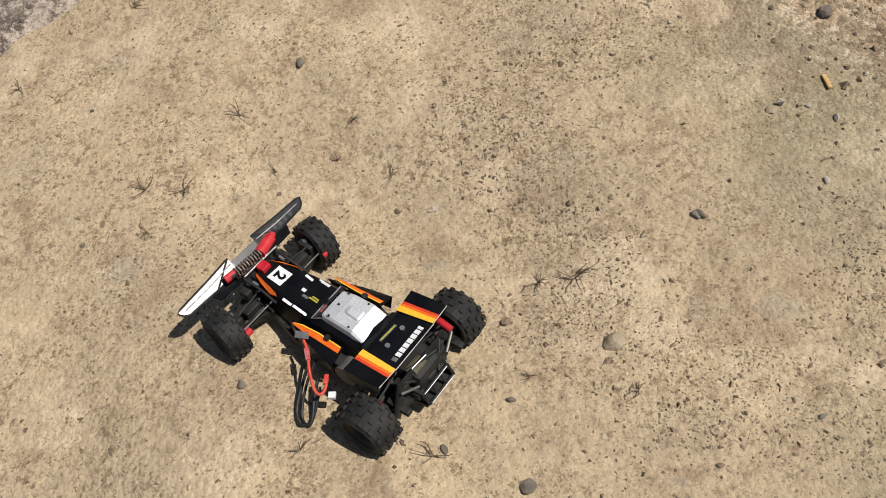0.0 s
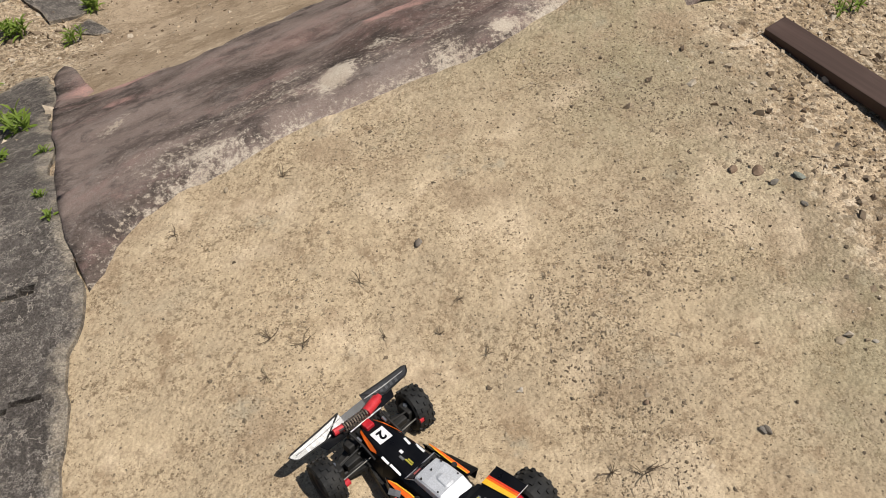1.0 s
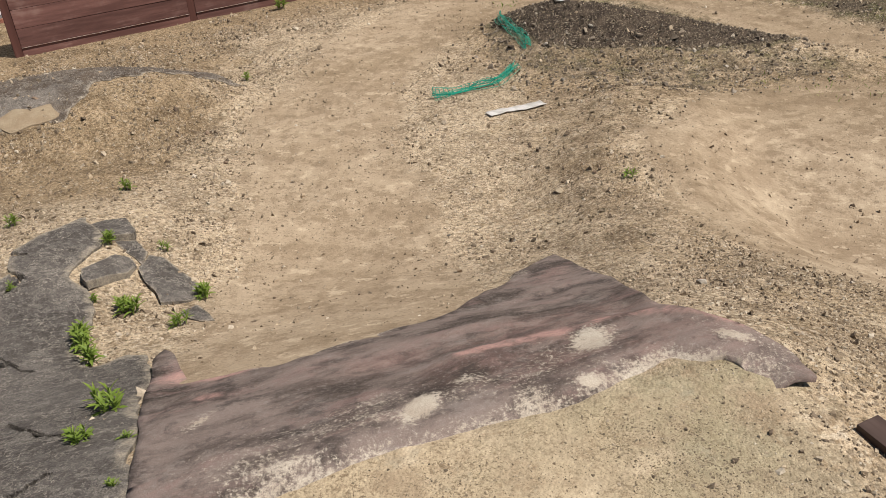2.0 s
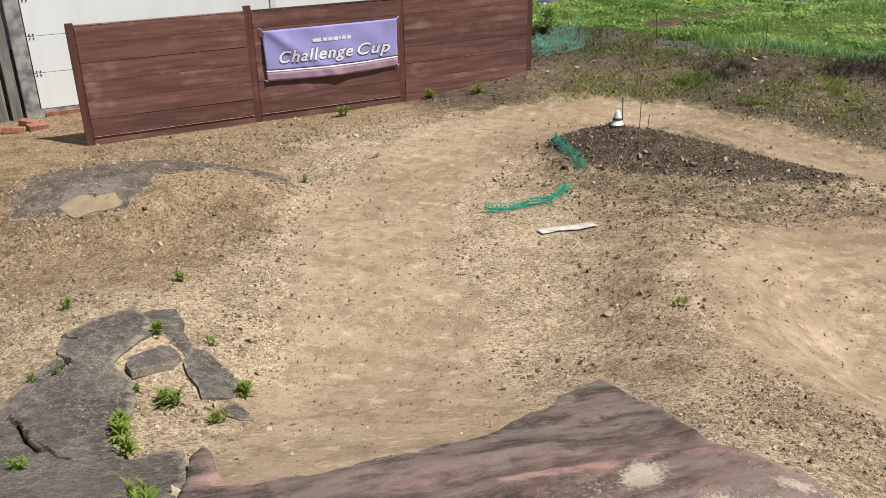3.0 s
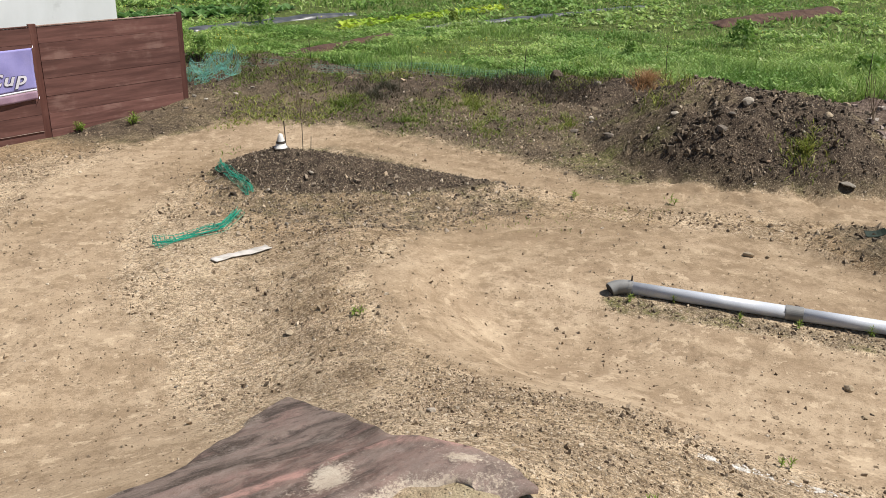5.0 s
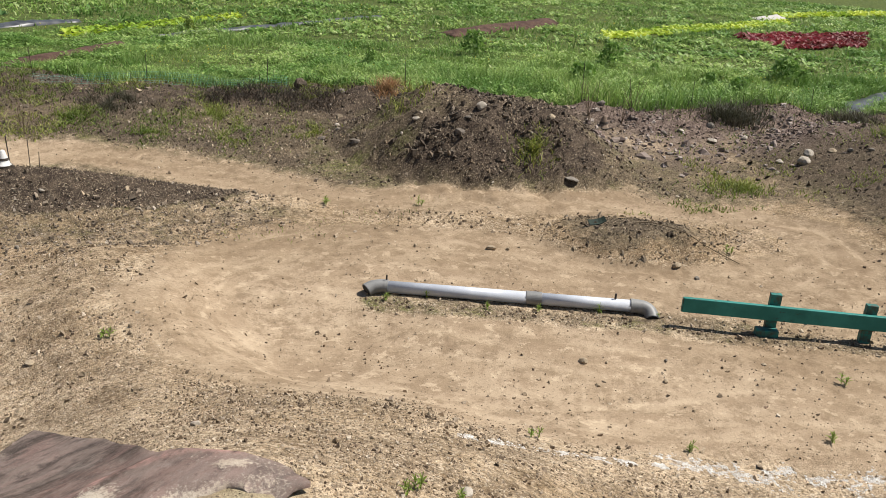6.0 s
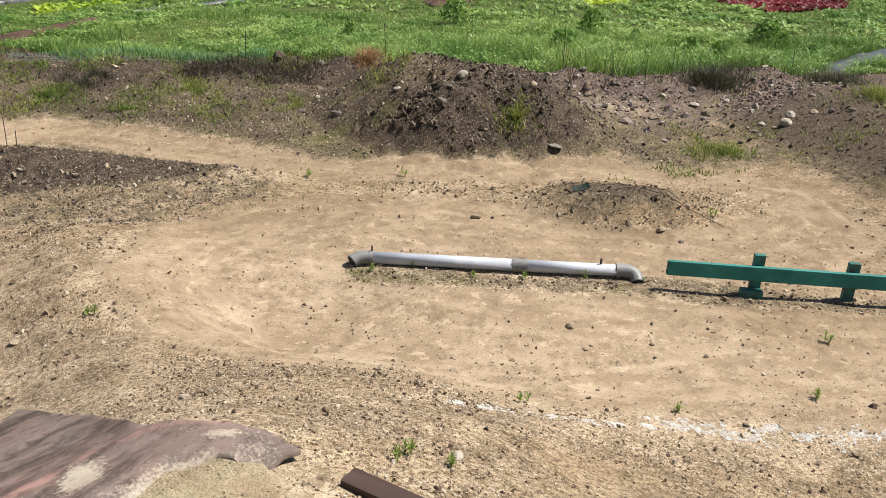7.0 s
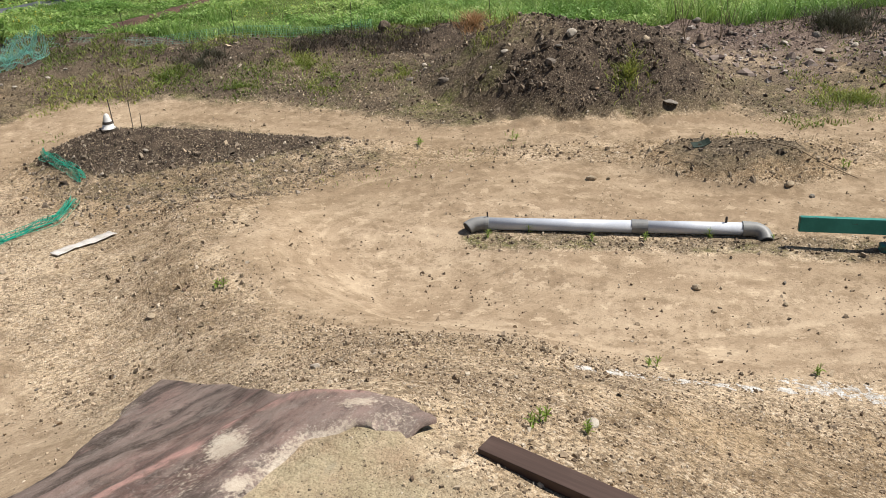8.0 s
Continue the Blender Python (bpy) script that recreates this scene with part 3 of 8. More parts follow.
M = {
    "ground": ground_material(), "mat": mat_material(), "paving": concrete_material(), "old_paving": concrete_material("old_brown_paving", (0.080, 0.058, 0.042), (0.140, 0.104, 0.076)),
    "fence": wood_material("stained_board", (0.098, 0.044, 0.036), (0.170, 0.080, 0.066), (0.25, 0.150, 0.125)),
    "post": wood_material("stained_post", (0.075, 0.029, 0.022), (0.110, 0.044, 0.034), (0.17, 0.085, 0.068), "z"),
    "ledge": plain("pale_batten", (0.36, 0.27, 0.23), (0.22, 0.13, 0.10), 20, 0.8),
    "teal": chipped_material(),
    "teal_worn": plain("worn_teal_paint", (0.02, 0.20, 0.17), (0.06, 0.08, 0.06), 25, 0.6),
    "old_wood": wood_material("grey_timber", (0.12, 0.115, 0.105), (0.24, 0.23, 0.21), (0.34, 0.33, 0.31), "z"),
    "brown_board": wood_material("brown_board", (0.040, 0.024, 0.018), (0.060, 0.036, 0.028), (0.075, 0.05, 0.04), "x", 0.6),
    "sand_plate": plain("buff_sandstone", (0.26, 0.19, 0.12), (0.32, 0.25, 0.165), 9, 0.9, bump=0.5, fine=150, depth=0.006),
    "stone_brown": plain("mud_stained_plastic", (0.16, 0.115, 0.08), (0.26, 0.19, 0.14), 20, 0.8), "rubber": plain("dark_green_rubber", (0.014, 0.026, 0.019), (0.026, 0.04, 0.03), 20, 0.8),
    "tyre": plain("knobby_rubber", (0.010, 0.010, 0.010), (0.028, 0.026, 0.023), 30, 0.7, bump=0.3), "rim": plain("shaded_rim", (0.014, 0.010, 0.010), (0.03, 0.018, 0.016), 40, 0.5), "wing_print": plain("glossy_grey_print", (0.05, 0.05, 0.052), (0.08, 0.08, 0.084), 50, 0.3, bump=0.02, spec=0.5),
    "black": plain("black_lacquer", (0.004, 0.004, 0.005), (0.007, 0.007, 0.008), 30, 0.30, bump=0.02, spec=0.16), "chassis": plain("black_nylon", (0.010, 0.010, 0.010), (0.024, 0.022, 0.020), 50, 0.6),
    "red_alloy": plain("red_anodised_alloy", (0.42, 0.012, 0.02), (0.55, 0.03, 0.035), 40, 0.35, spec=0.6), "orange": plain("orange_sticker", (0.80, 0.13, 0.015), (0.86, 0.17, 0.02), 40, 0.4),
    "yellow": plain("yellow_sticker", (0.82, 0.46, 0.03), (0.85, 0.52, 0.05), 40, 0.4), "red_sticker": plain("red_sticker", (0.62, 0.05, 0.02), (0.70, 0.07, 0.03), 40, 0.4), "sticker": plain("white_sticker", (0.78, 0.78, 0.78), (0.70, 0.70, 0.70), 60, 0.4),
    "silver": plain("silver_paint", (0.52, 0.53, 0.55), (0.60, 0.61, 0.63), 25, 0.42, 0.25), "canopy_glint": plain("glint_silver", (0.72, 0.73, 0.74), (0.78, 0.79, 0.80), 25, 0.36, 0.1, spec=0.7), "olive_dust": plain("dusty_olive_plastic", (0.055, 0.048, 0.026), (0.10, 0.088, 0.055), 40, 0.7), "spring": plain("dull_spring", (0.20, 0.16, 0.13), (0.26, 0.20, 0.16), 60, 0.45, 0.4), "motor": plain("dull_motor_can", (0.12, 0.115, 0.105), (0.20, 0.19, 0.17), 60, 0.5, 0.4), "switch": plain("grey_switch_plate", (0.10, 0.10, 0.105), (0.14, 0.14, 0.145), 60, 0.5), "pale_red": plain("pale_red_plastic", (0.50, 0.16, 0.15), (0.40, 0.08, 0.08), 90, 0.5), "yellow_print": plain("dull_yellow_print", (0.30, 0.26, 0.03), (0.42, 0.38, 0.06), 200, 0.5), "wing_rim": plain("worn_plastic_edge", (0.30, 0.29, 0.28), (0.48, 0.46, 0.44), 40, 0.5), "wire_red": plain("red_cable", (0.55, 0.05, 0.035), (0.62, 0.09, 0.06), 40, 0.5), "wire_black": plain("black_cable", (0.012, 0.012, 0.012), (0.02, 0.02, 0.02), 40, 0.5),
    "wing": plain("smoked_plastic", (0.012, 0.012, 0.013), (0.02, 0.02, 0.022), 60, 0.33, bump=0.06, spec=0.5), "grey_print": plain("grey_print", (0.10, 0.10, 0.10), (0.17, 0.17, 0.17), 50, 0.5),
    "chip": plain("raw_wood_chip", (0.52, 0.32, 0.12), (0.62, 0.42, 0.2), 60, 0.8), "bare": plain("red_brown_earth", (0.058, 0.030, 0.022), (0.11, 0.064, 0.044), 5, 0.95, bump=0.6, fine=40, depth=0.03),
    "rim_green": leaf_material("rim_green", [(0.12, 0.17, 0.035), (0.24, 0.31, 0.055), (0.36, 0.38, 0.10), (0.16, 0.15, 0.07)]), "dead": leaf_material("dead_stalks", [(0.06, 0.05, 0.038), (0.11, 0.09, 0.068), (0.17, 0.145, 0.11)]),
    "brush": leaf_material("dead_brushwood", [(0.022, 0.018, 0.014), (0.045, 0.036, 0.028), (0.09, 0.073, 0.056)]), "rust_grass": leaf_material("rust_dry_grass", [(0.36, 0.19, 0.09), (0.42, 0.28, 0.15), (0.28, 0.17, 0.08)]),
    "wall": wall_material(), "column": plain("bare_column", (0.15, 0.145, 0.14), (0.40, 0.39, 0.38), 6, 0.85),
    # blue-black: the shade inside the building put into colour
    "inside_shade": plain("shaded_interior", (0.02, 0.022, 0.028), (0.035, 0.038, 0.048), 5, 0.9),
    "brick": plain("red_brick", (0.27, 0.10, 0.065), (0.36, 0.17, 0.12), 18, 0.9, bump=0.5),
    "steel": plain("dull_steel", (0.42, 0.43, 0.45), (0.55, 0.56, 0.57), 30, 0.35, 0.9),
    "pipe": plain("grey_plastic", (0.50, 0.53, 0.585), (0.60, 0.63, 0.68), 6, 0.34, bump=0.05, spec=0.5),
    "pipe_joint": plain("darker_grey_plastic", (0.19, 0.19, 0.185), (0.26, 0.26, 0.25), 8, 0.5, bump=0.08, spec=0.4),
    "mouth_shade": plain("dark_mouth_shade", (0.03, 0.03, 0.03), (0.05, 0.05, 0.05), 8, 0.8),
    "white": plain("white_plastic", (0.78, 0.77, 0.74), (0.62, 0.60, 0.56), 22, 0.55),
    "chalk": plain("chalk_crust", (0.72, 0.70, 0.66), (0.46, 0.42, 0.37), 35, 0.95, bump=0.6, fine=150, depth=0.01),
    "sheet": plain("white_sheet", (0.56, 0.53, 0.50), (0.40, 0.37, 0.33), 14, 0.7),
    "rod": plain("rusty_rod", (0.05, 0.042, 0.036), (0.09, 0.07, 0.055), 40, 0.7),
    "net": plain("green_net", (0.0, 0.26, 0.17), (0.01, 0.34, 0.24), 8, 0.55),
    "net_pale": plain("faded_green_net", (0.10, 0.36, 0.29), (0.22, 0.46, 0.39), 6, 0.6),
    "cloth": plain("violet_banner_cloth", (0.29, 0.275, 0.58), (0.33, 0.31, 0.62), 7, 0.75, bump=0.08),
    "cloth_low": plain("mauve_banner_cloth", (0.30, 0.19, 0.26), (0.37, 0.25, 0.32), 9, 0.75, bump=0.08),
    "print_white": plain("white_print", (0.78, 0.77, 0.82), (0.70, 0.69, 0.76), 30, 0.7),
    "print_dark": plain("dark_print", (0.05, 0.045, 0.10), (0.07, 0.06, 0.13), 30, 0.7),
    "stone": pieces("loose_stone", [(0.09, 0.07, 0.052), (0.17, 0.135, 0.10), (0.11, 0.085, 0.062), (0.27, 0.215, 0.16), (0.14, 0.106, 0.076), (0.35, 0.285, 0.21), (0.20, 0.158, 0.117), (0.50, 0.43, 0.345)]),
    "rubble": pieces("tipped_rubble", [(0.13, 0.092, 0.08), (0.30, 0.24, 0.20), (0.075, 0.053, 0.046), (0.38, 0.32, 0.275), (0.20, 0.15, 0.128), (0.48, 0.42, 0.365), (0.24, 0.175, 0.15), (0.10, 0.073, 0.063), (0.33, 0.265, 0.225)]),
    # the darkest gravel colours also stand in for shade between stones
    "gravel": pieces("gravel", [(0.42, 0.325, 0.215), (0.125, 0.089, 0.061), (0.47, 0.37, 0.255), (0.16, 0.116, 0.078), (0.125, 0.089, 0.061), (0.50, 0.405, 0.29), (0.44, 0.34, 0.228), (0.13, 0.094, 0.064), (0.48, 0.375, 0.26), (0.30, 0.222, 0.146), (0.56, 0.48, 0.375), (0.45, 0.35, 0.238)]),
    "clod": pieces("dark_clods", [(0.040, 0.030, 0.022), (0.105, 0.080, 0.057), (0.16, 0.124, 0.088), (0.06, 0.045, 0.033), (0.28, 0.225, 0.165)]),
    "crumb": pieces("earth_crumbs", [(0.13, 0.096, 0.064), (0.24, 0.18, 0.12), (0.32, 0.25, 0.165), (0.10, 0.076, 0.052), (0.46, 0.37, 0.26), (0.17, 0.13, 0.09), (0.30, 0.23, 0.15)]),
    "twig": pieces("dry_stalks", [(0.10, 0.07, 0.045), (0.17, 0.125, 0.08), (0.28, 0.22, 0.14)]),
    "leaf": leaf_material("weed_leaf", [(0.18, 0.24, 0.04), (0.30, 0.37, 0.075), (0.42, 0.46, 0.14)]),
    "grass": leaf_material("field_grass", [(0.11, 0.20, 0.045), (0.22, 0.37, 0.08), (0.31, 0.45, 0.12), (0.40, 0.52, 0.17), (0.19, 0.33, 0.08), (0.50, 0.57, 0.28)]),
    "dry": leaf_material("dry_grass", [(0.36, 0.30, 0.15), (0.46, 0.37, 0.21), (0.28, 0.28, 0.10)]),
    "red_leaf": leaf_material("red_lettuce", [(0.19, 0.025, 0.035), (0.28, 0.04, 0.06), (0.22, 0.06, 0.05)]),
    "lime_leaf": leaf_material("pale_lettuce", [(0.44, 0.56, 0.05), (0.58, 0.66, 0.09), (0.36, 0.52, 0.06)]),
    "dark_leaf": leaf_material("dark_crop", [(0.07, 0.16, 0.045), (0.12, 0.24, 0.06), (0.10, 0.19, 0.075)]),
    "flower": plain("yellow_flower", (0.55, 0.45, 0.04), (0.62, 0.55, 0.1), 20, 0.7),
    "mulch": plain("grey_mulch_film", (0.042, 0.045, 0.05), (0.085, 0.088, 0.092), 4, 0.4, spec=0.5),
}


# ---- shared builders ----
def mesh(name, verts, faces, material=None, smooth=False):
    me = bpy.data.meshes.new(name)
    me.from_pydata([tuple(v) for v in verts], [], [tuple(f) for f in faces])
    if material:
        me.materials.append(M[material])
    if smooth:
        me.polygons.foreach_set("use_smooth", [True] * len(me.polygons))
    me.update()
    return me


def fast_mesh(name, verts, faces, material, smooth=False):
    """A large mesh out of numpy arrays; faces all of one length."""
    me = bpy.data.meshes.new(name)
    n, k = faces.shape
    me.vertices.add(len(verts))
    me.vertices.foreach_set("co", np.ascontiguousarray(verts, np.float32).ravel())
    me.loops.add(n * k)
    me.loops.foreach_set("vertex_index", np.ascontiguousarray(faces, np.int32).ravel())
    me.polygons.add(n)
    me.polygons.foreach_set("loop_start", np.arange(0, n * k, k, dtype=np.int32))
    me.update(calc_edges=True)
    me.validate()
    me.polygons.foreach_set("use_smooth", np.full(len(me.polygons), smooth))
    me.materials.append(M[material])
    return me


def bm_mesh(name, bm, material, smooth=False):
    me = bpy.data.meshes.new(name)
    bm.to_mesh(me)
    bm.free()
    me.materials.append(M[material])
    if smooth:
        me.polygons.foreach_set("use_smooth", [True] * len(me.polygons))
    return me


def part(name, bm, material, parent, label="", m=None, smooth=False):
    ob = new(name, bm_mesh(name, bm, material, smooth) if isinstance(bm, bmesh.types.BMesh) else bm)
    ob.parent = parent
    if m is not None:
        ob.matrix_basis = m
    return tagged(ob, label)


def thing(name, label, category, m=None, data=None, group="", kind=""):
    ob = new(name, data)
    if m is not None:
        ob.matrix_basis = m
    return tagged(ob, label, category, group, kind)


def box(x, y, z, at=(0, 0, 0), bevel=0.0, bm=None, turn=None):
    bm = bm or bmesh.new()
    made = bmesh.ops.create_cube(bm, size=1.0)["verts"]
    bmesh.ops.scale(bm, vec=(x, y, z), verts=made)
    if bevel:
        edges = list({e for v in made for e in v.link_edges})
        made = list({v for f in bmesh.ops.bevel(bm, geom=edges, offset=bevel, segments=2, profile=0.6, affect="EDGES")["faces"] for v in f.verts} | {v for v in made if v.is_valid})
    mm = Matrix.Translation(at) @ (turn or Matrix())
    bmesh.ops.transform(bm, matrix=mm, verts=made)
    return bm


def rod(a, b, radius, sides=8, bm=None, radius2=None):
    """A round bar from a to b."""
    bm = bm or bmesh.new()
    a, b = Vector(a), Vector(b)
    made = bmesh.ops.create_cone(bm, cap_ends=True, segments=sides, radius1=radius, radius2=radius if radius2 is None else radius2, depth=(b - a).length)["verts"]
    bmesh.ops.transform(bm, matrix=Matrix.Translation((a + b) / 2) @ (b - a).to_track_quat("Z", "Y").to_matrix().to_4x4(), verts=made)
    return bm


def tube(points, radius, sides=8, bm=None, closed=True):
    """A round bar along a bent line."""
    bm = bm or bmesh.new()
    pts = [Vector(p) for p in points]
    rings = []
    for i, p in enumerate(pts):
        way = (pts[min(i + 1, len(pts) - 1)] - pts[max(i - 1, 0)]).normalized()
        side = way.cross(Vector((0.13, 0.21, 1.0))).normalized()
        up = side.cross(way)
        r = radius[i] if isinstance(radius, (list, tuple)) else radius
        rings.append([bm.verts.new(p + (side * math.cos(k * math.tau / sides) + up * math.sin(k * math.tau / sides)) * r) for k in range(sides)])
    for a, b in zip(rings, rings[1:]):
        for k in range(sides):
            bm.faces.new((a[k], a[(k + 1) % sides], b[(k + 1) % sides], b[k]))
    if closed:
        bm.faces.new(list(reversed(rings[0])))
        bm.faces.new(rings[-1])
    return bm


def bend(points, steps=6):
    """A smooth line through some points."""
    pts = [Vector(p) for p in points]
    out = []
    for i in range(len(pts) - 1):
        a, b, c, d = pts[max(i - 1, 0)], pts[i], pts[i + 1], pts[min(i + 2, len(pts) - 1)]
        for k in range(steps):
            t = k / steps
            out.append(0.5 * (2 * b + (c - a) * t + (2 * a - 5 * b + 4 * c - d) * t * t + (3 * b - 3 * c + d - a) * t ** 3))
    return out + [pts[-1]]


def outline(points, wobble=0.0, seed=0, spacing=0.03, closed=True):
    """A closed outline through some corners, broken up into short uneven steps."""
    out = []
    for (ax, ay), (bx, by) in zip(points, points[1:] + points[:1]):
        k = max(1, int(math.hypot(bx - ax, by - ay) / spacing))
        out += [(ax + (bx - ax) * i / k, ay + (by - ay) * i / k) for i in range(k)]
    p = np.array(out)
    return p + wobble * np.stack([rough(p[:, 0], p[:, 1], 0.12, seed, 3), rough(p[:, 0], p[:, 1], 0.12, seed + 50, 3)], 1)


def inside(poly, x, y):
    ok = np.zeros(np.shape(x), bool)
    j = len(poly) - 1
    for i in range(len(poly)):
        (xi, yi), (xj, yj) = poly[i], poly[j]
        if yi != yj:
            ok ^= ((yi > y) != (yj > y)) & (x < (xj - xi) * (y - yi) / (yj - yi) + xi)
        j = i
    return ok


def draped(name, poly, cell, top, thick, material, marks=None, cuts=()):
    """A sheet or slab with that outline, whose upper face lies at top(x, y, distance from the edge); its rim goes down by thick."""
    poly = np.asarray(poly)
    x0, y0 = poly.min(0) - cell
    x1, y1 = poly.max(0) + cell
    gx, gy = np.meshgrid(np.arange(x0, x1 + cell, cell), np.arange(y0, y1 + cell, cell), indexing="ij")
    a, b = poly, np.roll(poly, -1, 0)
    px, py = gx.ravel(), gy.ravel()
    best, nx, ny = np.full(px.shape, 1e9), px.copy(), py.copy()
    for (ax, ay), (bx, by) in zip(a, b):
        ex, ey = bx - ax, by - ay
        t = np.clip(((px - ax) * ex + (py - ay) * ey) / (ex * ex + ey * ey + 1e-12), 0, 1)
        qx, qy = ax + t * ex, ay + t * ey
        d = np.hypot(px - qx, py - qy)
        near = d < best
        best, nx, ny = np.where(near, d, best), np.where(near, qx, nx), np.where(near, qy, ny)
    ins = inside(poly, px, py)
    snap = best < 0.55 * cell
    px, py = np.where(snap, nx, px), np.where(snap, ny, py)
    keep = (ins | snap).reshape(gx.shape)
    dist = np.where(snap, 0.0, best)
    z = top(px, py, dist)
    n1, n2 = gx.shape
    ids = np.arange(n1 * n2).reshape(n1, n2)
    quads = np.stack([ids[:-1, :-1], ids[1:, :-1], ids[1:, 1:], ids[:-1, 1:]], -1)
    full = keep[:-1, :-1] & keep[1:, :-1] & keep[1:, 1:] & keep[:-1, 1:]
    if cuts:
        cx, cy = gx[:-1, :-1] + cell / 2, gy[:-1, :-1] + cell / 2
        wx, wy = cx + 0.03 * rough(cx, cy, 0.09, 401, 3), cy + 0.03 * rough(cx, cy, 0.09, 402, 3)
        broken = np.zeros(full.shape, bool)
        for line, gap in cuts:
            broken |= along(wx, wy, line) < gap * (0.6 + 0.5 * (1 + rough(cx, cy, 0.15, 403, 2)))
        full &= ~broken
    faces = [tuple(q) for q in quads[full]]
    for i, j in np.argwhere(~full & ~broken if cuts else ~full):
        q = [k for k in quads[i, j] if keep.ravel()[k]]
        if len(q) == 3:
            faces.append(tuple(q))
    edges = {}
    for f in faces:
        for u, v in zip(f, f[1:] + f[:1]):
            if (v, u) in edges:
                del edges[(v, u)]
            else:
                edges[(u, v)] = True
    used = sorted({k for f in faces for k in f})
    back = {k: i for i, k in enumerate(used)}
    verts = [(px[k], py[k], z[k]) for k in used]
    faces = [tuple(back[k] for k in f) for f in faces]
    low, n = {}, len(verts)
    for u, v in edges:
        for k in (u, v):
            if k not in low:
                low[k] = len(verts)
                verts.append((px[k], py[k], z[k] - thick))
        faces.append((back[v], back[u], low[u], low[v]))
    me = mesh(name, verts, faces, material)
    if marks:
        idx = np.array(used + [k for k in low])
        for key, fn in marks.items():
            att = me.attributes.new(key, "FLOAT", "POINT")
            att.data.foreach_set("value", np.asarray(fn(px[idx], py[idx], dist[idx]), np.float32))
    me.polygons.foreach_set("use_smooth", [True] * len(me.polygons))
    return me


# ---- the ground: one sheet to the horizon ----
def zones(x, y):
    """How far each kind of ground prevails, from 0 to 1."""
    wob = 0.22 * rough(x, y, 0.9, 21, 3)
    piles = np.maximum(heap(x, y, 6.35, 6.75, 1.8, 1.2, -50, 0.6), heap(x, y, 5.85, 4.15, 0.9, 0.66, -50, 0.6))
    track = np.zeros(np.shape(x))
    for line, width in LANES:
        track = np.maximum(track, step(width + 0.28, width - 0.28, along(x, y, line) + wob))
    track = track * step(0.35, 0.05, piles)
    front = (y - (1.72 + 0.2 * np.clip(x, -3, 1.2)))
    sand = step(0.25, -0.25, np.maximum(front, (x - 0.95) * 0.6) + wob * 0.5)
    heaps = np.maximum(1.0 * step(0.02, 0.17, dark_bank(x, y) + 0.10 * wob), heap(x, y, 6.35, 6.75, 1.9, 1.3, -50, 0.7) * (0.36 + 0.64 * step(-0.35, 0.25, rough(x, y, 0.8, 27, 3) - 0.45 * (y - 6.45))))
    heaps = np.maximum(heaps, 0.46 * heap(x, y, 5.85, 4.15, 0.95, 0.7, -50, 0.7))
    d = beyond_berm(x, y)
    rim = (step(-3.9, -2.6, d + 2 * wob) * (0.76 - 0.20 * step(6.9, 8.0, x) + 0.20 * rough(x, y, 0.6, 24, 3)) + 0.30 * step(-1.3, -0.2, d + 2.5 * wob)) * step(1.2, 0.3, d)
    bank = step(2.1, 1.0, along(x, y, [(8.8, 0.5), (9.3, 2.4), (10.0, 4.2)]) + wob)
    strip = step(0.28, 0.05, along(x, y, [(3.2, 4.28), (4.55, 3.05), (5.2, 2.3), (6.6, 0.75)]) + 0.6 * wob)
    dark = np.maximum(np.maximum(step(0.03, 0.45, heaps + wob * 0.8) * np.clip(0.32 + heaps, 0.60, 1.0), rim), 0.80 * bank)
    dark = np.maximum.reduce([dark * (1 - 0.8 * track), 0.55 * strip, 0.50 * step(0.75, 0.35, along(x, y, [(1.35, 8.0), (1.5, 7.1), (2.1, 6.5), (3.2, 6.05)]) + 1.2 * wob) * (1 - track)])
    track = track * (1 - 0.85 * strip)
    green = step(0.2, 0.9, d + wob * 1.5)
    return track, dark, green, sand


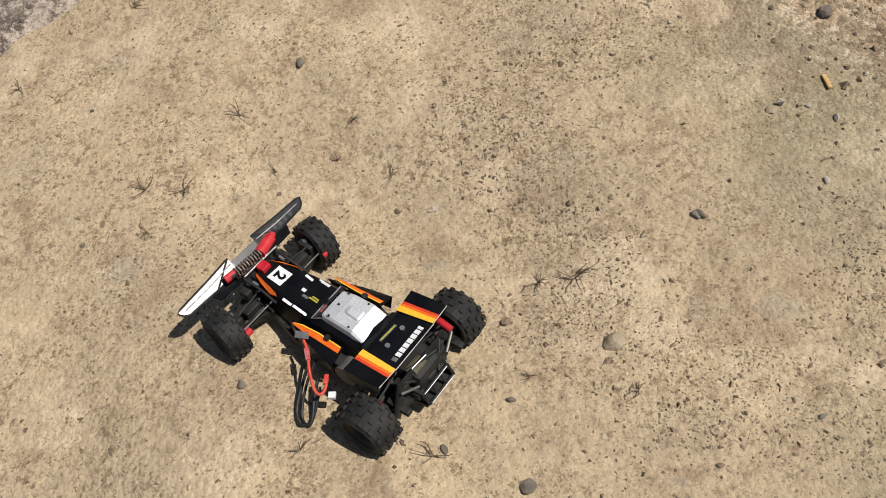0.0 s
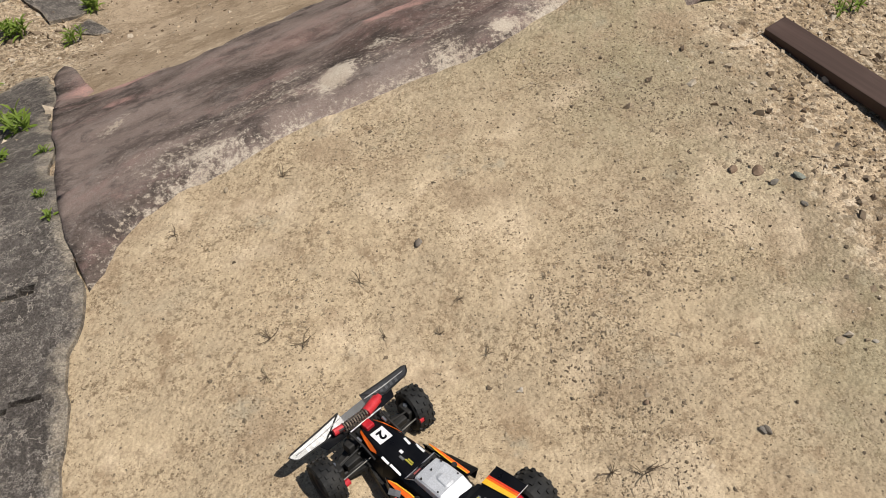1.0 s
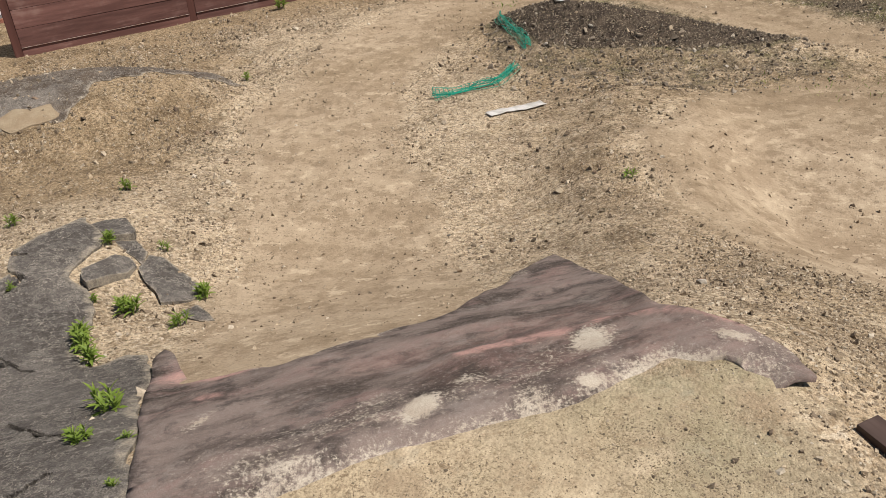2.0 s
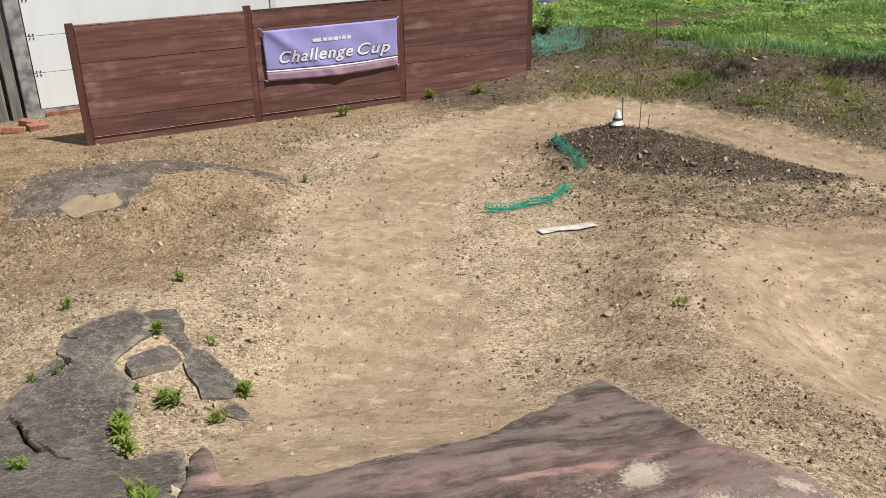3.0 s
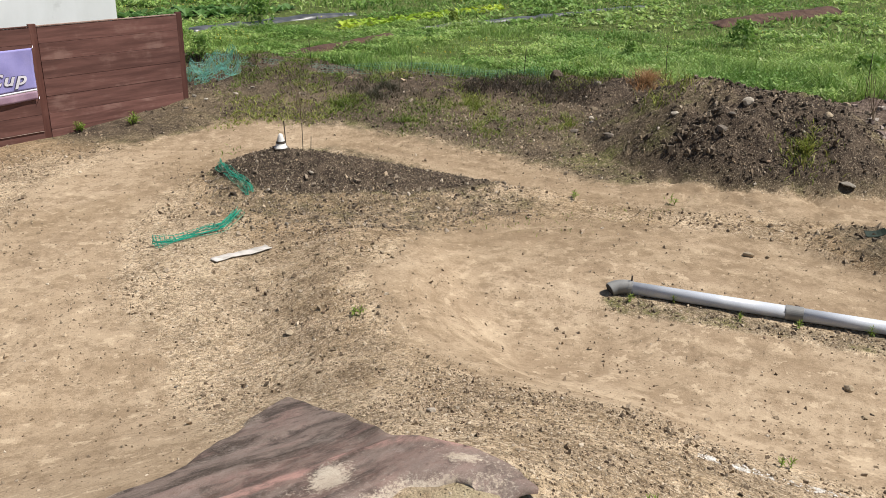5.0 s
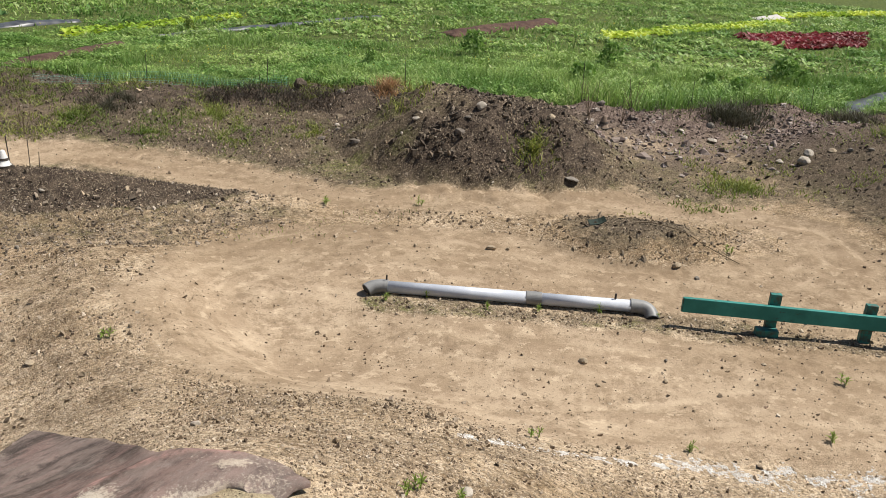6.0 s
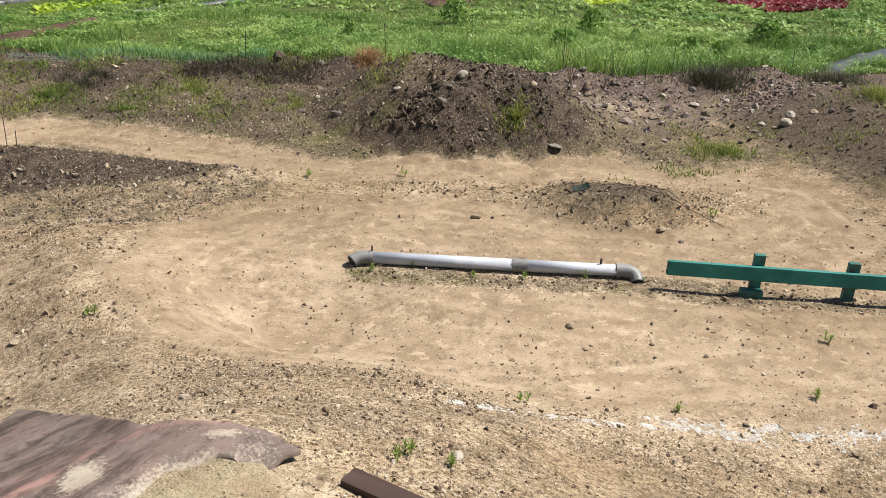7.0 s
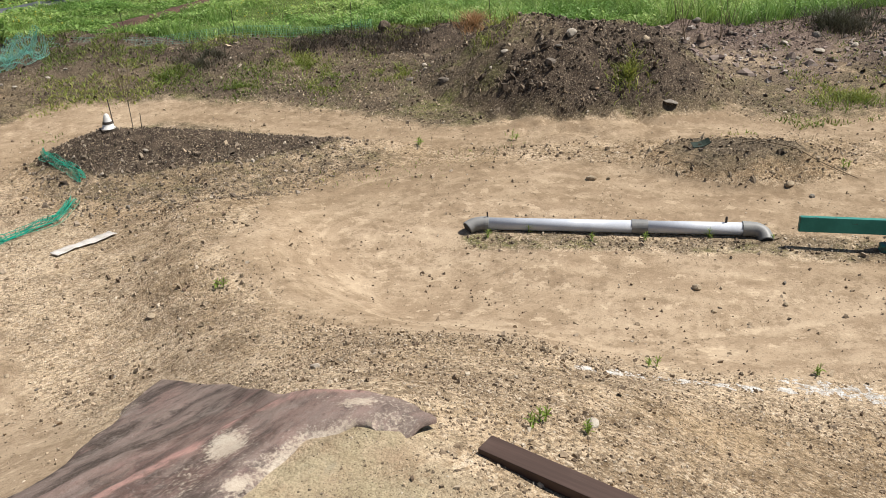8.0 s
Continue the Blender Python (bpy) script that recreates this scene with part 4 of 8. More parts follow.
def brownness(x, y):
    """Where the stony earth is browner and darker, with the painted shading of one dip."""
    left = step(-0.95, -1.9, x + 0.4 * rough(x, y, 0.5, 25, 3)) * step(4.3, 5.2, y) * step(11.5, 10.0, y)
    foot = step(1.5, 0.3, along(x, y, [(-3.6, 8.5), (1.2, 10.8), (2.4, 10.6)]))
    front = 0.75 * step(1.2, 0.35, along(x, y, [(1.2, 8.2), (1.4, 7.0), (2.0, 6.3), (3.2, 5.85), (4.0, 5.9)]))
    slope = 0.4 * step(0.9, 0.3, along(x, y, [(1.3, 5.6), (1.2, 4.3), (1.5, 3.1)]))
    lane = 0.6 * step(0.8, 0.3, along(x, y, [(2.9, 8.6), (3.6, 7.6), (4.5, 6.3), (5.3, 5.8)]))
    bank = 0.75 * step(6.6, 7.8, x + 0.3 * rough(x, y, 0.8, 28, 2)) * step(6.5, 5.0, y)
    low = 0.66 * step(1.1, 2.0, x) * step(-0.1, 0.5, 2.25 - 0.52 * (x - 2.0) - y)
    right = 0.62 * step(3.6, 5.4, x + 0.6 * rough(x, y, 0.7, 22, 3)) * step(6.6, 5.6, y)
    ring = 0.55 * step(0.35, 0.1, along(x, y, [(3.4, 5.5), (3.9, 5.0), (4.4, 4.4)]) + 0.2 * rough(x, y, 0.3, 23, 3))
    apron = 0.55 * step(0.62, 0.15, along(x, y, [(1.3, 6.5), (1.42, 5.7), (1.22, 4.9), (1.15, 4.1), (1.35, 3.2), (1.7, 2.5)]) + 0.35 * rough(x, y, 0.35, 26, 3))
    edge = 0.50 * step(0.75, 1.15, x + 0.25 * rough(x, y, 0.3, 33, 3)) * step(2.7, 2.2, y) * step(2.4, 1.9, x)
    small = 0.9 * step(0.1, 0.4, heap(x, y, 5.85, 4.15, 0.9, 0.66, -50, 0.8))
    # the short line near y 7.4 paints the shading of a dip in the lane
    return np.maximum.reduce([small, edge, right, ring, apron, 0.95 * left, 0.6 * step(0.3, 0.08, along(x, y, [(-0.55, 7.15), (-0.2, 7.35), (0.25, 7.6)]) + 0.15 * rough(x, y, 0.25, 20, 3)), 0.95 * foot, 0.95 * front, slope, lane, bank, low])


def mauveness(x, y):
    """Where tipped reddish rubble covers the rim."""
    d = beyond_berm(x, y)
    return step(7.5, 8.7, x + 0.4 * rough(x, y, 0.6, 31, 3)) * step(-2.1, -1.1, d + 0.5 * rough(x, y, 0.5, 32, 3)) * step(0.9, 0.2, d)


# the outline of the large paving slab
SLAB = [(-2.5, -1.2), (-0.80, -1.2), (-0.76, 0.6), (-0.74, 0.9), (-0.755, 1.1), (-0.72, 1.2), (-0.755, 1.42), (-0.80, 1.62), (-0.86, 1.85), (-0.94, 2.21), (-1.00, 2.50), (-1.05, 2.74), (-1.12, 2.87), (-1.216, 2.89), (-1.307, 2.80),
        (-1.418, 2.937), (-1.482, 3.15), (-1.48, 3.362), (-1.566, 3.60), (-1.657, 3.665), (-1.695, 3.744), (-1.680, 3.871), (-1.62, 4.04), (-1.64, 4.165), (-1.800, 4.385), (-1.939, 4.16), (-1.99, 4.055), (-2.02, 3.939), (-1.976, 3.754),
        (-2.032, 3.589), (-2.05, 3.406), (-2.1, 3.2), (-2.6, 2.6)]


def under_paving(x, y):
    """The hollow under the broken slabs, seen through their cracks."""
    d = along(x, y, SLAB + SLAB[:1])
    return 0.16 * np.where(inside(np.array(SLAB), x, y), step(0.05, 0.12, d), 0.0)


def axis(low, fine_a, fine_b, high, cell, inner=None):
    v = [fine_a]
    while v[-1] < fine_b:
        v.append(v[-1] + (inner[2] if inner and inner[0] < v[-1] < inner[1] else cell))
    step_up, p = cell, v[-1]
    up = []
    while p < high:
        step_up *= 1.22
        p += step_up
        up.append(p)
    step_down, p = cell, v[0]
    down = []
    while p > low:
        step_down *= 1.22
        p -= step_down
        down.append(p)
    return np.array(down[::-1] + v + up)


def build_ground():
    gx = axis(-1500, -4.5, 12.0, 1500, 0.05, (-1.2, 1.6, 0.02))
    gy = axis(-1500, -0.6, 13.0, 1500, 0.05, (-0.4, 2.4, 0.02))
    x, y = np.meshgrid(gx, gy, indexing="ij")
    z = height(x, y)
    z = np.where(np.hypot(x, y) > 120, -0.8, z) - under_paving(x, y)
    n1, n2 = x.shape
    ids = np.arange(n1 * n2).reshape(n1, n2)
    quads = np.stack([ids[:-1, :-1], ids[1:, :-1], ids[1:, 1:], ids[:-1, 1:]], -1).reshape(-1, 4)
    me = fast_mesh("ground", np.stack([x, y, z], -1).reshape(-1, 3), quads, "ground", True)
    for key, v in zip(("track", "dark", "green", "sand", "rut", "tone", "grit", "mauve"), (*zones(x, y), ruts(x, y), brownness(x, y), step(0.15, 0.95, x + 0.5 * rough(x, y, 0.5, 29, 3)), mauveness(x, y))):
        att = me.attributes.new(key, "FLOAT", "POINT")
        att.data.foreach_set("value", np.ascontiguousarray(v, np.float32).ravel())
    return tagged(new("ground", me), "pale sandy earth with packed dust lanes and dark heaps", "ground", "", "structure")


build_ground()


# ---- the mat over the drop ----
MAT = [(-0.69, 1.22), (-0.64, 1.33), (-0.57, 1.43), (-0.38, 1.51), (-0.14, 1.59), (0.18, 1.67), (0.37, 1.70), (0.52, 1.77), (0.65, 1.83), (0.82, 1.82),
       (0.86, 1.69), (1.00, 1.69), (1.00, 1.80), (0.935, 1.95), (0.85, 2.05), (0.775, 2.15), (0.765, 2.35), (0.78, 2.56), (0.78, 2.87), (0.70, 3.57), (0.41, 3.29), (0.06, 2.85), (-0.24, 2.64),
       (-0.55, 2.46), (-0.84, 2.42), (-0.90, 2.56), (-0.95, 2.68), (-1.00, 2.75), (-1.02, 2.64), (-0.97, 2.40), (-0.83, 1.81), (-0.755, 1.44)]
NEAR_RIM = [(-0.69, 1.22), (-0.57, 1.44), (-0.14, 1.60), (0.37, 1.71), (0.66, 1.84), (0.86, 1.70)]


FAR_RIM = [(-0.84, 2.42), (-0.55, 2.46), (-0.24, 2.64), (0.06, 2.85), (0.41, 3.29)]


def mat_top(x, y, d):
    s, c = math.sin(radians(18)), math.cos(radians(18))
    u, v = x * c + y * s, -x * s + y * c
    fold = 0.010 * np.sin(9 * v + 2.2 * rough(x, y, 0.5, 31)) + 0.010 * rough(u * 0.5, v * 2, 0.14, 33, 2) + 0.003 * rough(x, y, 0.03, 34)
    z = smooth_height(x, y) + 0.012 * rough(x, y, 0.35, 1, 2) + 0.022 + fold * step(0, 0.1, d)
    z = z + 0.05 * step(0.22, 0.02, np.hypot(x + 0.99, y - 2.72)) + 0.02 * step(0.10, 0.02, np.hypot(x - 0.98, y - 1.69))
    buried = step(0.09, 0.0, along(x, y, FAR_RIM) + 0.05 * rough(x, y, 0.16, 45, 2))
    return z - 0.030 * step(0.10, 0.0, along(x, y, NEAR_RIM)) - 0.034 * buried


def patch(x, y, px, py, rx, ry, turn=0.0):
    """1 at the middle of an oval, 0 at its edge."""
    c, s = math.cos(radians(turn)), math.sin(radians(turn))
    u, v = (x - px) * c + (y - py) * s, -(x - px) * s + (y - py) * c
    return np.clip(1 - np.hypot(u / rx, v / ry), 0, 1)


def mat_sand(x, y, d):
    """0.3 to 0.6: dusty and speckled; above: bare sand."""
    w = 0.05 * rough(x, y, 0.2, 41, 2)
    rim = 0.85 * step(0.17, 0.0, along(x, y, NEAR_RIM) + 1.4 * w)
    band = 0.46 * step(0.24, 0.02, along(x, y, [(-0.55, 1.64), (-0.27, 1.76), (-0.12, 1.80), (0.10, 1.84), (0.40, 1.92)]) + w)
    far = 0.80 * step(0.17, 0.0, along(x, y, [(-0.55, 2.46), (-0.24, 2.64), (0.30, 3.20), (0.45, 3.30)]) + w)
    bald = np.maximum.reduce([1.5 * patch(x, y, -0.05, 1.79, 0.16, 0.075, 55), 1.5 * patch(x, y, 0.49, 2.05, 0.12, 0.14, -20), 1.2 * patch(x, y, 0.42, 1.80, 0.10, 0.05, -10), 1.3 * patch(x, y, 0.86, 1.90, 0.11, 0.05, -35),
                              1.0 * patch(x, y, 0.08, 1.91, 0.10, 0.06), 0.9 * patch(x, y, -0.68, 1.93, 0.14, 0.04, 60), 0.9 * patch(x, y, -0.42, 1.60, 0.25, 0.06, 14), 1.0 * patch(x, y, 0.62, 1.83, 0.14, 0.06, 10)])
    # dust on the right hump, which also paints in the felt's sheen
    ridge = 0.35 * step(0.20, 0.0, along(x, y, [(0.86, 2.06), (0.95, 1.94), (1.01, 1.82)]))
    return np.maximum.reduce([rim, band, far, bald, ridge])


def mat_red(x, y, d):
    w = 0.03 * rough(x, y, 0.15, 43, 2)
    crest = step(0.05, 0.0, along(x, y, [(0.10, 2.12), (0.35, 2.16), (0.52, 2.17), (0.64, 2.20), (0.77, 2.15), (0.86, 2.05), (0.94, 1.94)]) + w)
    soft = 0.42 * step(0.30, 0.0, along(x, y, [(-0.3, 2.22), (0.1, 2.26), (0.5, 2.36), (0.74, 2.26)]) + w)
    return np.maximum.reduce([2.2 * patch(x, y, -0.76, 2.46, 0.24, 0.16, 0), 1.3 * patch(x, y, -0.70, 2.13, 0.07, 0.04, 0), 1.0 * crest, 0.75 * soft, 0.30 * step(0.34, 0.1, along(x, y, [(0.15, 2.05), (0.55, 2.1), (0.85, 1.98)]) + 2 * w)])


mat_mesh = draped("ramp_mat", outline(MAT, 0.012, 3), 0.02, mat_top, 0.02, "mat", {"sandy": mat_sand, "red": mat_red})
thing("ramp_mat", "grey-brown felt mat half buried in sand over the drop", "mat", None, mat_mesh)


# ---- broken paving ----
def slab(name, label, corners, lift, seed, tilt=(0, 0), group="broken paving", mat="paving", wobble=0.03, thick=0.09, dusty=0.09, cuts=(), cell=0.025):
    p = outline(corners, wobble, seed)
    cx, cy = p.mean(0)

    def top(x, y, d):
        worn = 0.006 * step(0.025, 0.0, d)
        return smooth_height(x, y) + 0.012 * rough(x, y, 0.35, 1, 2) + lift + (x - cx) * tilt[0] + (y - cy) * tilt[1] - worn + 0.006 * rough(x, y, 0.2, seed, 3) + 0.0025 * rough(x, y, 0.04, seed + 1, 2)
    me = draped(name, p, 0.014 if cuts else cell, top, thick, mat, {"edge": lambda x, y, d: 0.70 * step(dusty, 0.0, d)}, cuts)
    me.polygons.foreach_set("use_smooth", [False] * len(me.polygons))
    return thing(name, label, "paving", None, me, group)


slab("paving_slab", "large weathered grey-brown paving slab, cracked, weeds along its edge", SLAB, 0.020, 11, wobble=0.035, dusty=0.11, cuts=[
     ([(-1.98, 3.22), (-1.92, 3.16), (-1.83, 3.05), (-1.70, 2.88)], 0.019), ([(-1.975, 3.76), (-1.90, 3.66), (-1.93, 3.56)], 0.016), ([(-2.03, 3.94), (-1.95, 3.92)], 0.014), ([(-1.75, 0.6), (-1.35, 1.1), (-1.15, 1.6), (-1.04, 1.75)], 0.010),
     ([(-1.3, 1.35), (-1.05, 1.25), (-0.82, 1.3)], 0.0095), ([(-1.35, 2.2), (-1.18, 2.02), (-1.05, 1.98)], 0.0095), ([(-1.72, 2.98), (-1.66, 2.86), (-1.52, 2.80)], 0.008), ([(-1.05, 0.75), (-0.95, 0.98), (-0.80, 1.02)], 0.009)])
slab("paving_slab", "small broken-off corner of the paving, tipped up", [(-1.740, 4.31), (-1.670, 4.385), (-1.585, 4.432), (-1.490, 4.243), (-1.484, 4.173), (-1.595, 4.13), (-1.612, 4.135), (-1.668, 4.223)], 0.030, 13, (0.10, -0.07), thick=0.045, dusty=0.03, wobble=0.008, cell=0.012)
slab("paving_slab", "narrow broken wedge of grey paving", [(-1.573, 4.128), (-1.475, 4.17), (-1.396, 4.06), (-1.404, 3.93), (-1.45, 3.995), (-1.511, 4.047)], 0.012, 19, (0.0, -0.02), thick=0.05, dusty=0.03, wobble=0.008, cell=0.012)
slab("paving_slab", "lifted broken piece of grey paving", [(-1.632, 3.754), (-1.579, 3.865), (-1.526, 3.973), (-1.459, 3.965), (-1.415, 3.893), (-1.425, 3.787), (-1.488, 3.72), (-1.570, 3.605), (-1.607, 3.667)], 0.040, 14, (0.0, -0.10), thick=0.045, dusty=0.03, wobble=0.008, cell=0.012)
slab("paving_slab", "broken grey paving piece sinking into the sand", [(-1.393, 3.858), (-1.383, 4.031), (-1.308, 4.028), (-1.179, 3.895), (-1.096, 3.792), (-1.073, 3.628), (-1.109, 3.575), (-1.225, 3.531), (-1.283, 3.656), (-1.344, 3.731)], 0.020, 15, (-0.07, -0.02), thick=0.05, dusty=0.045, wobble=0.008, cell=0.012)
slab("paving_slab", "small flat fragment of grey paving", [(-1.116, 3.444), (-1.065, 3.553), (-0.997, 3.443), (-0.94, 3.32), (-1.0, 3.317), (-1.08, 3.38)], 0.012, 16, (-0.05, -0.03), thick=0.03, dusty=0.05, wobble=0.006, cell=0.012)
slab("paving_slab", "worn dark paving on the hump by the fence", [(-3.3, 6.15), (-3.4, 6.6), (-3.2, 7.1), (-2.6, 7.3), (-2.0, 7.35), (-1.5, 7.3), (-1.2, 7.02), (-1.55, 7.08), (-2.0, 6.98), (-2.27, 6.66), (-2.39, 6.42), (-2.45, 6.22), (-2.65, 6.25), (-2.87, 6.1)], 0.004, 17, (0, 0), "broken paving", "old_paving", 0.10, 0.09, 0.06)
slab("flat_stone", "flat buff sandstone plate on the hump", [(-2.95, 6.20), (-2.83, 6.32), (-2.70, 6.30), (-2.56, 6.36), (-2.47, 6.26), (-2.60, 6.18), (-2.80, 6.11)], 0.014, 18, (0, 0.03), "loose stones", "sand_plate", 0.03)

# ---- the fence ----
FENCE = Matrix(((0.9, -0.436, 0, -3.57), (0.436, 0.9, 0, 8.57), (0, 0, 1, 0), (0, 0, 0, 1)))
PANEL = 1.757
fence = thing("board_fence", "red-brown stained board fence with three bays", "fence", FENCE)
SEAMS = [0.275, 0.10, -0.085, -0.275, -0.465, -0.65, -0.83, -1.06]
for i in range(4):
    cap = 0.335 if i == 1 else 0.305
    part("post", box(0.0775, 0.040, cap + 1.15, (i * PANEL, 0.0185, (cap - 1.15) / 2), 0.004), "post", fence)
board_meshes = {}
rnd = random.Random(4)
for i in range(3):
    for hi, lo in zip(SEAMS, SEAMS[1:]):
        key = round(hi - lo, 3)
        if key not in board_meshes:
            board_meshes[key] = bm_mesh("board", box(PANEL - 0.078, 0.022, key - 0.0025, (0, 0, 0), 0.0025), "fence")
        part("board", board_meshes[key], "fence", fence, "", pose((i + 0.5) * PANEL, 0.004 + rnd.uniform(-0.002, 0.002), (hi + lo) / 2, rnd.uniform(-0.5, 0.3), 0, rnd.uniform(-0.1, 0.1)))
    part("backing", box(PANEL - 0.08, 0.008, 1.25, ((i + 0.5) * PANEL, 0.026, -0.38)), "post", fence)
    part("top_batten", box(PANEL - 0.08, 0.03, 0.012, ((i + 0.5) * PANEL, 0.004, 0.283), 0.003), "ledge" if i != 1 else "post", fence, "thin top batten, pale on the outer bays")
    if i < 2:
        part("ledge", box(PANEL - 0.08, 0.010, 0.005, ((i + 0.5) * PANEL, -0.012, -0.832), 0.002), "ledge", fence, "pale thin batten")


# ---- the banner ----
def banner():
    w, h, nx, nz = 1.58, 0.54, 64, 24
    verts, faces, low = [], [], []
    for j in range(nz + 1):
        for i in range(nx + 1):
            u, v = i / nx, j / nz
            sag = 0.045 * 4 * u * (1 - u) * (0.25 + 0.75 * v)
            crease = math.exp(-((u - 0.06 - 0.30 * v) / 0.05) ** 2) * (1 - 0.3 * v) + 0.8 * math.exp(-((u - 0.02 - 0.52 * v) / 0.05) ** 2)
            y = -0.026 - 0.008 * math.sin(9 * u + 3 * v) - 0.011 * crease - 0.003 * math.sin(21 * u - 9 * v) - 0.012 * v
            verts.append((1.88 + u * w + (0.01 * v if u < 0.5 else -0.01 * v), y, 0.07 - v * h - sag * 0.55))
    for j in range(nz):
        for i in range(nx):
            a = j * (nx + 1) + i
            faces.append((a, a + nx + 1, a + nx + 2, a + 1))
    cloth = thing("banner", "violet cloth banner with white lettering tied to the fence", "banner", FENCE)
    for key, rows, label in (("cloth", range(0, 19), ""), ("print_white", range(19, 20), "white printed line"), ("cloth_low", range(20, 24), "dark mauve lower band")):
        f = [faces[j * nx + i] for j in rows for i in range(nx)]
        used = sorted({k for q in f for k in q})
        back = {k: n for n, k in enumerate(used)}
        me = mesh("cloth", [verts[k] for k in used], [tuple(back[k] for k in q) for q in f], key, True)
        ob = part("cloth" if key != "print_white" else "stripe", me, key, cloth, label)
        mod = ob.modifiers.new("thick", "SOLIDIFY")
        mod.thickness = 0.002
    # thin printed letters and bars that follow the cloth
    def cloth_y(x, z):
        u = min(max((x - 1.88) / w, 0.0), 1.0)
        v = min(max((0.07 - z - 0.02475 * u * (1 - u)) / (h + 0.07425 * u * (1 - u)), 0.0), 1.0)
        crease = math.exp(-((u - 0.06 - 0.30 * v) / 0.05) ** 2) * (1 - 0.3 * v) + 0.8 * math.exp(-((u - 0.02 - 0.52 * v) / 0.05) ** 2)
        return -0.026 - 0.008 * math.sin(9 * u + 3 * v) - 0.011 * crease - 0.003 * math.sin(21 * u - 9 * v) - 0.012 * v

    depsgraph = bpy.context.evaluated_depsgraph_get()
    for word, x0, x1 in (("Challenge", 2.04, 2.90), ("Cup", 2.95, 3.36)):
        for grow, key, off in ((0.0042, "print_white", 0.0085), (0.0085, "print_dark", 0.0055)):
            data = bpy.data.curves.new("lettering", "FONT")
            data.body, data.size, data.extrude, data.offset, data.shear = word, 0.180, 0.0, grow, 0.3
            data.align_y, data.space_character = "CENTER", 1.16
            ob = new("lettering_source", data)
            depsgraph.update()
            me = bpy.data.meshes.new_from_object(ob.evaluated_get(depsgraph))
            bpy.data.objects.remove(ob)
            fine = bmesh.new()
            fine.from_mesh(me)
            for _ in range(4):
                bmesh.ops.triangulate(fine, faces=fine.faces)
                long_edges = [e for e in fine.edges if e.calc_length() > 0.014]
                if long_edges:
                    bmesh.ops.subdivide_edges(fine, edges=long_edges, cuts=1)
            bmesh.ops.triangulate(fine, faces=fine.faces)
            fine.to_mesh(me)
            fine.free()
            me.materials.clear()
            me.materials.append(M[key])
            xs = [v.co.x for v in me.vertices]
            lo, span = min(xs), max(xs) - min(xs)
            for v in me.vertices:
                x, z = x0 + (v.co.x - lo) / span * (x1 - x0), -0.235 + v.co.y
                v.co = (x, cloth_y(x, z) - off, z)
            tagged(part("lettering", me, key, cloth, "white slanted lettering" if key == "print_white" else "dark outline of the lettering"))
    for x0, x1 in ((2.44, 2.54), (2.56, 2.61), (2.62, 2.67), (2.68, 2.74), (2.75, 2.77), (2.78, 2.83), (2.84, 2.89)):
        part("print_bar", box(x1 - x0, 0.002, 0.036, ((x0 + x1) / 2, cloth_y((x0 + x1) / 2, -0.085) - 0.004, -0.085)), "print_white", cloth, "plain white printed mark")
    for x, z in ((1.88, 0.08), (3.46, 0.07), (1.89, -0.47), (3.45, -0.47)):
        part("cord", rod((x, -0.05, z), (x + (0.03 if x > 2.5 else -0.03), 0.0, z + 0.015), 0.003, 6), "print_white", cloth, "short tying cord")


banner()

# ---- the white building behind the fence ----
HOUSE = Matrix(((0.9, -0.436, 0, -4.58), (0.436, 0.9, 0, 9.8), (0, 0, 1, 0), (0, 0, 0, 1)))
house = thing("storage_building", "white panelled building on a low brick plinth", "building", HOUSE)
panel_mesh = bm_mesh("wall_panel", box(2.838, 0.05, 0.405, (0, 0, 0), 0.003), "wall")
for row in range(9):
    for col in range(2):
        part("wall_panel", panel_mesh, "wall", house, "", pose(0.02 + 1.42 + col * 2.846, 0.025, -0.625 + row * 0.41))
part("inner_wall", box(5.68, 0.05, 4.2, (2.86, 0.085, 1.0)), "inside_shade", house)
part("plinth", box(5.7, 0.12, 0.16, (2.86, 0.06, -0.915)), "column", house)
for k in range(10):
    part("brick", box(0.205, 0.03, 0.055, (0.16 + k * 0.215, -0.016, -0.895 + 0.0), 0.004), "brick", house)
    part("brick", box(0.205, 0.03, 0.05, (0.10 + k * 0.215, -0.014, -0.955), 0.004), "brick", house)
part("corner_column", box(0.16, 0.22, 4.3, (-0.07, 0.09, 1.0), 0.02), "column", house, "peeling whitewashed corner column")
part("joint_strip", box(0.085, 0.02, 4.0, (2.86, -0.008, 1.1), 0.006), "white", house, "flaking white joint strip")
part("side_wall", box(0.1, 5.0, 4.2, (5.70, 2.6, 1.0)), "wall", house)
part("back_wall", box(8.2, 0.1, 4.2, (1.7, 5.1, 1.0)), "wall", house)
part("roof", box(8.6, 5.6, 0.12, (1.7, 2.5, 3.15), 0.01), "steel", house)
for x, w in ((-0.24, 0.11), (-0.38, 0.09), (-0.62, 0.10), (-2.3, 0.12)):
    part("timber_post", box(w, 0.1, 4.15, (x, 0.03, 0.98), 0.008), "old_wood", house, "grey weathered timber post")
# not a real shutter: a dark panel paints the shade of the open bay
part("shutter", box(1.7, 0.05, 0.95, (-1.45, 0.12, -0.5), 0.004), "inside_shade", house, "dark panel standing in for the shaded opening")
part("upper_screen", box(1.7, 0.04, 3.1, (-1.45, 0.14, 1.55)), "cloth_low", house)
bolt = bm_mesh("bolt", rod((0, -0.006, 0), (0, 0.004, 0), 0.009, 8), "rod")
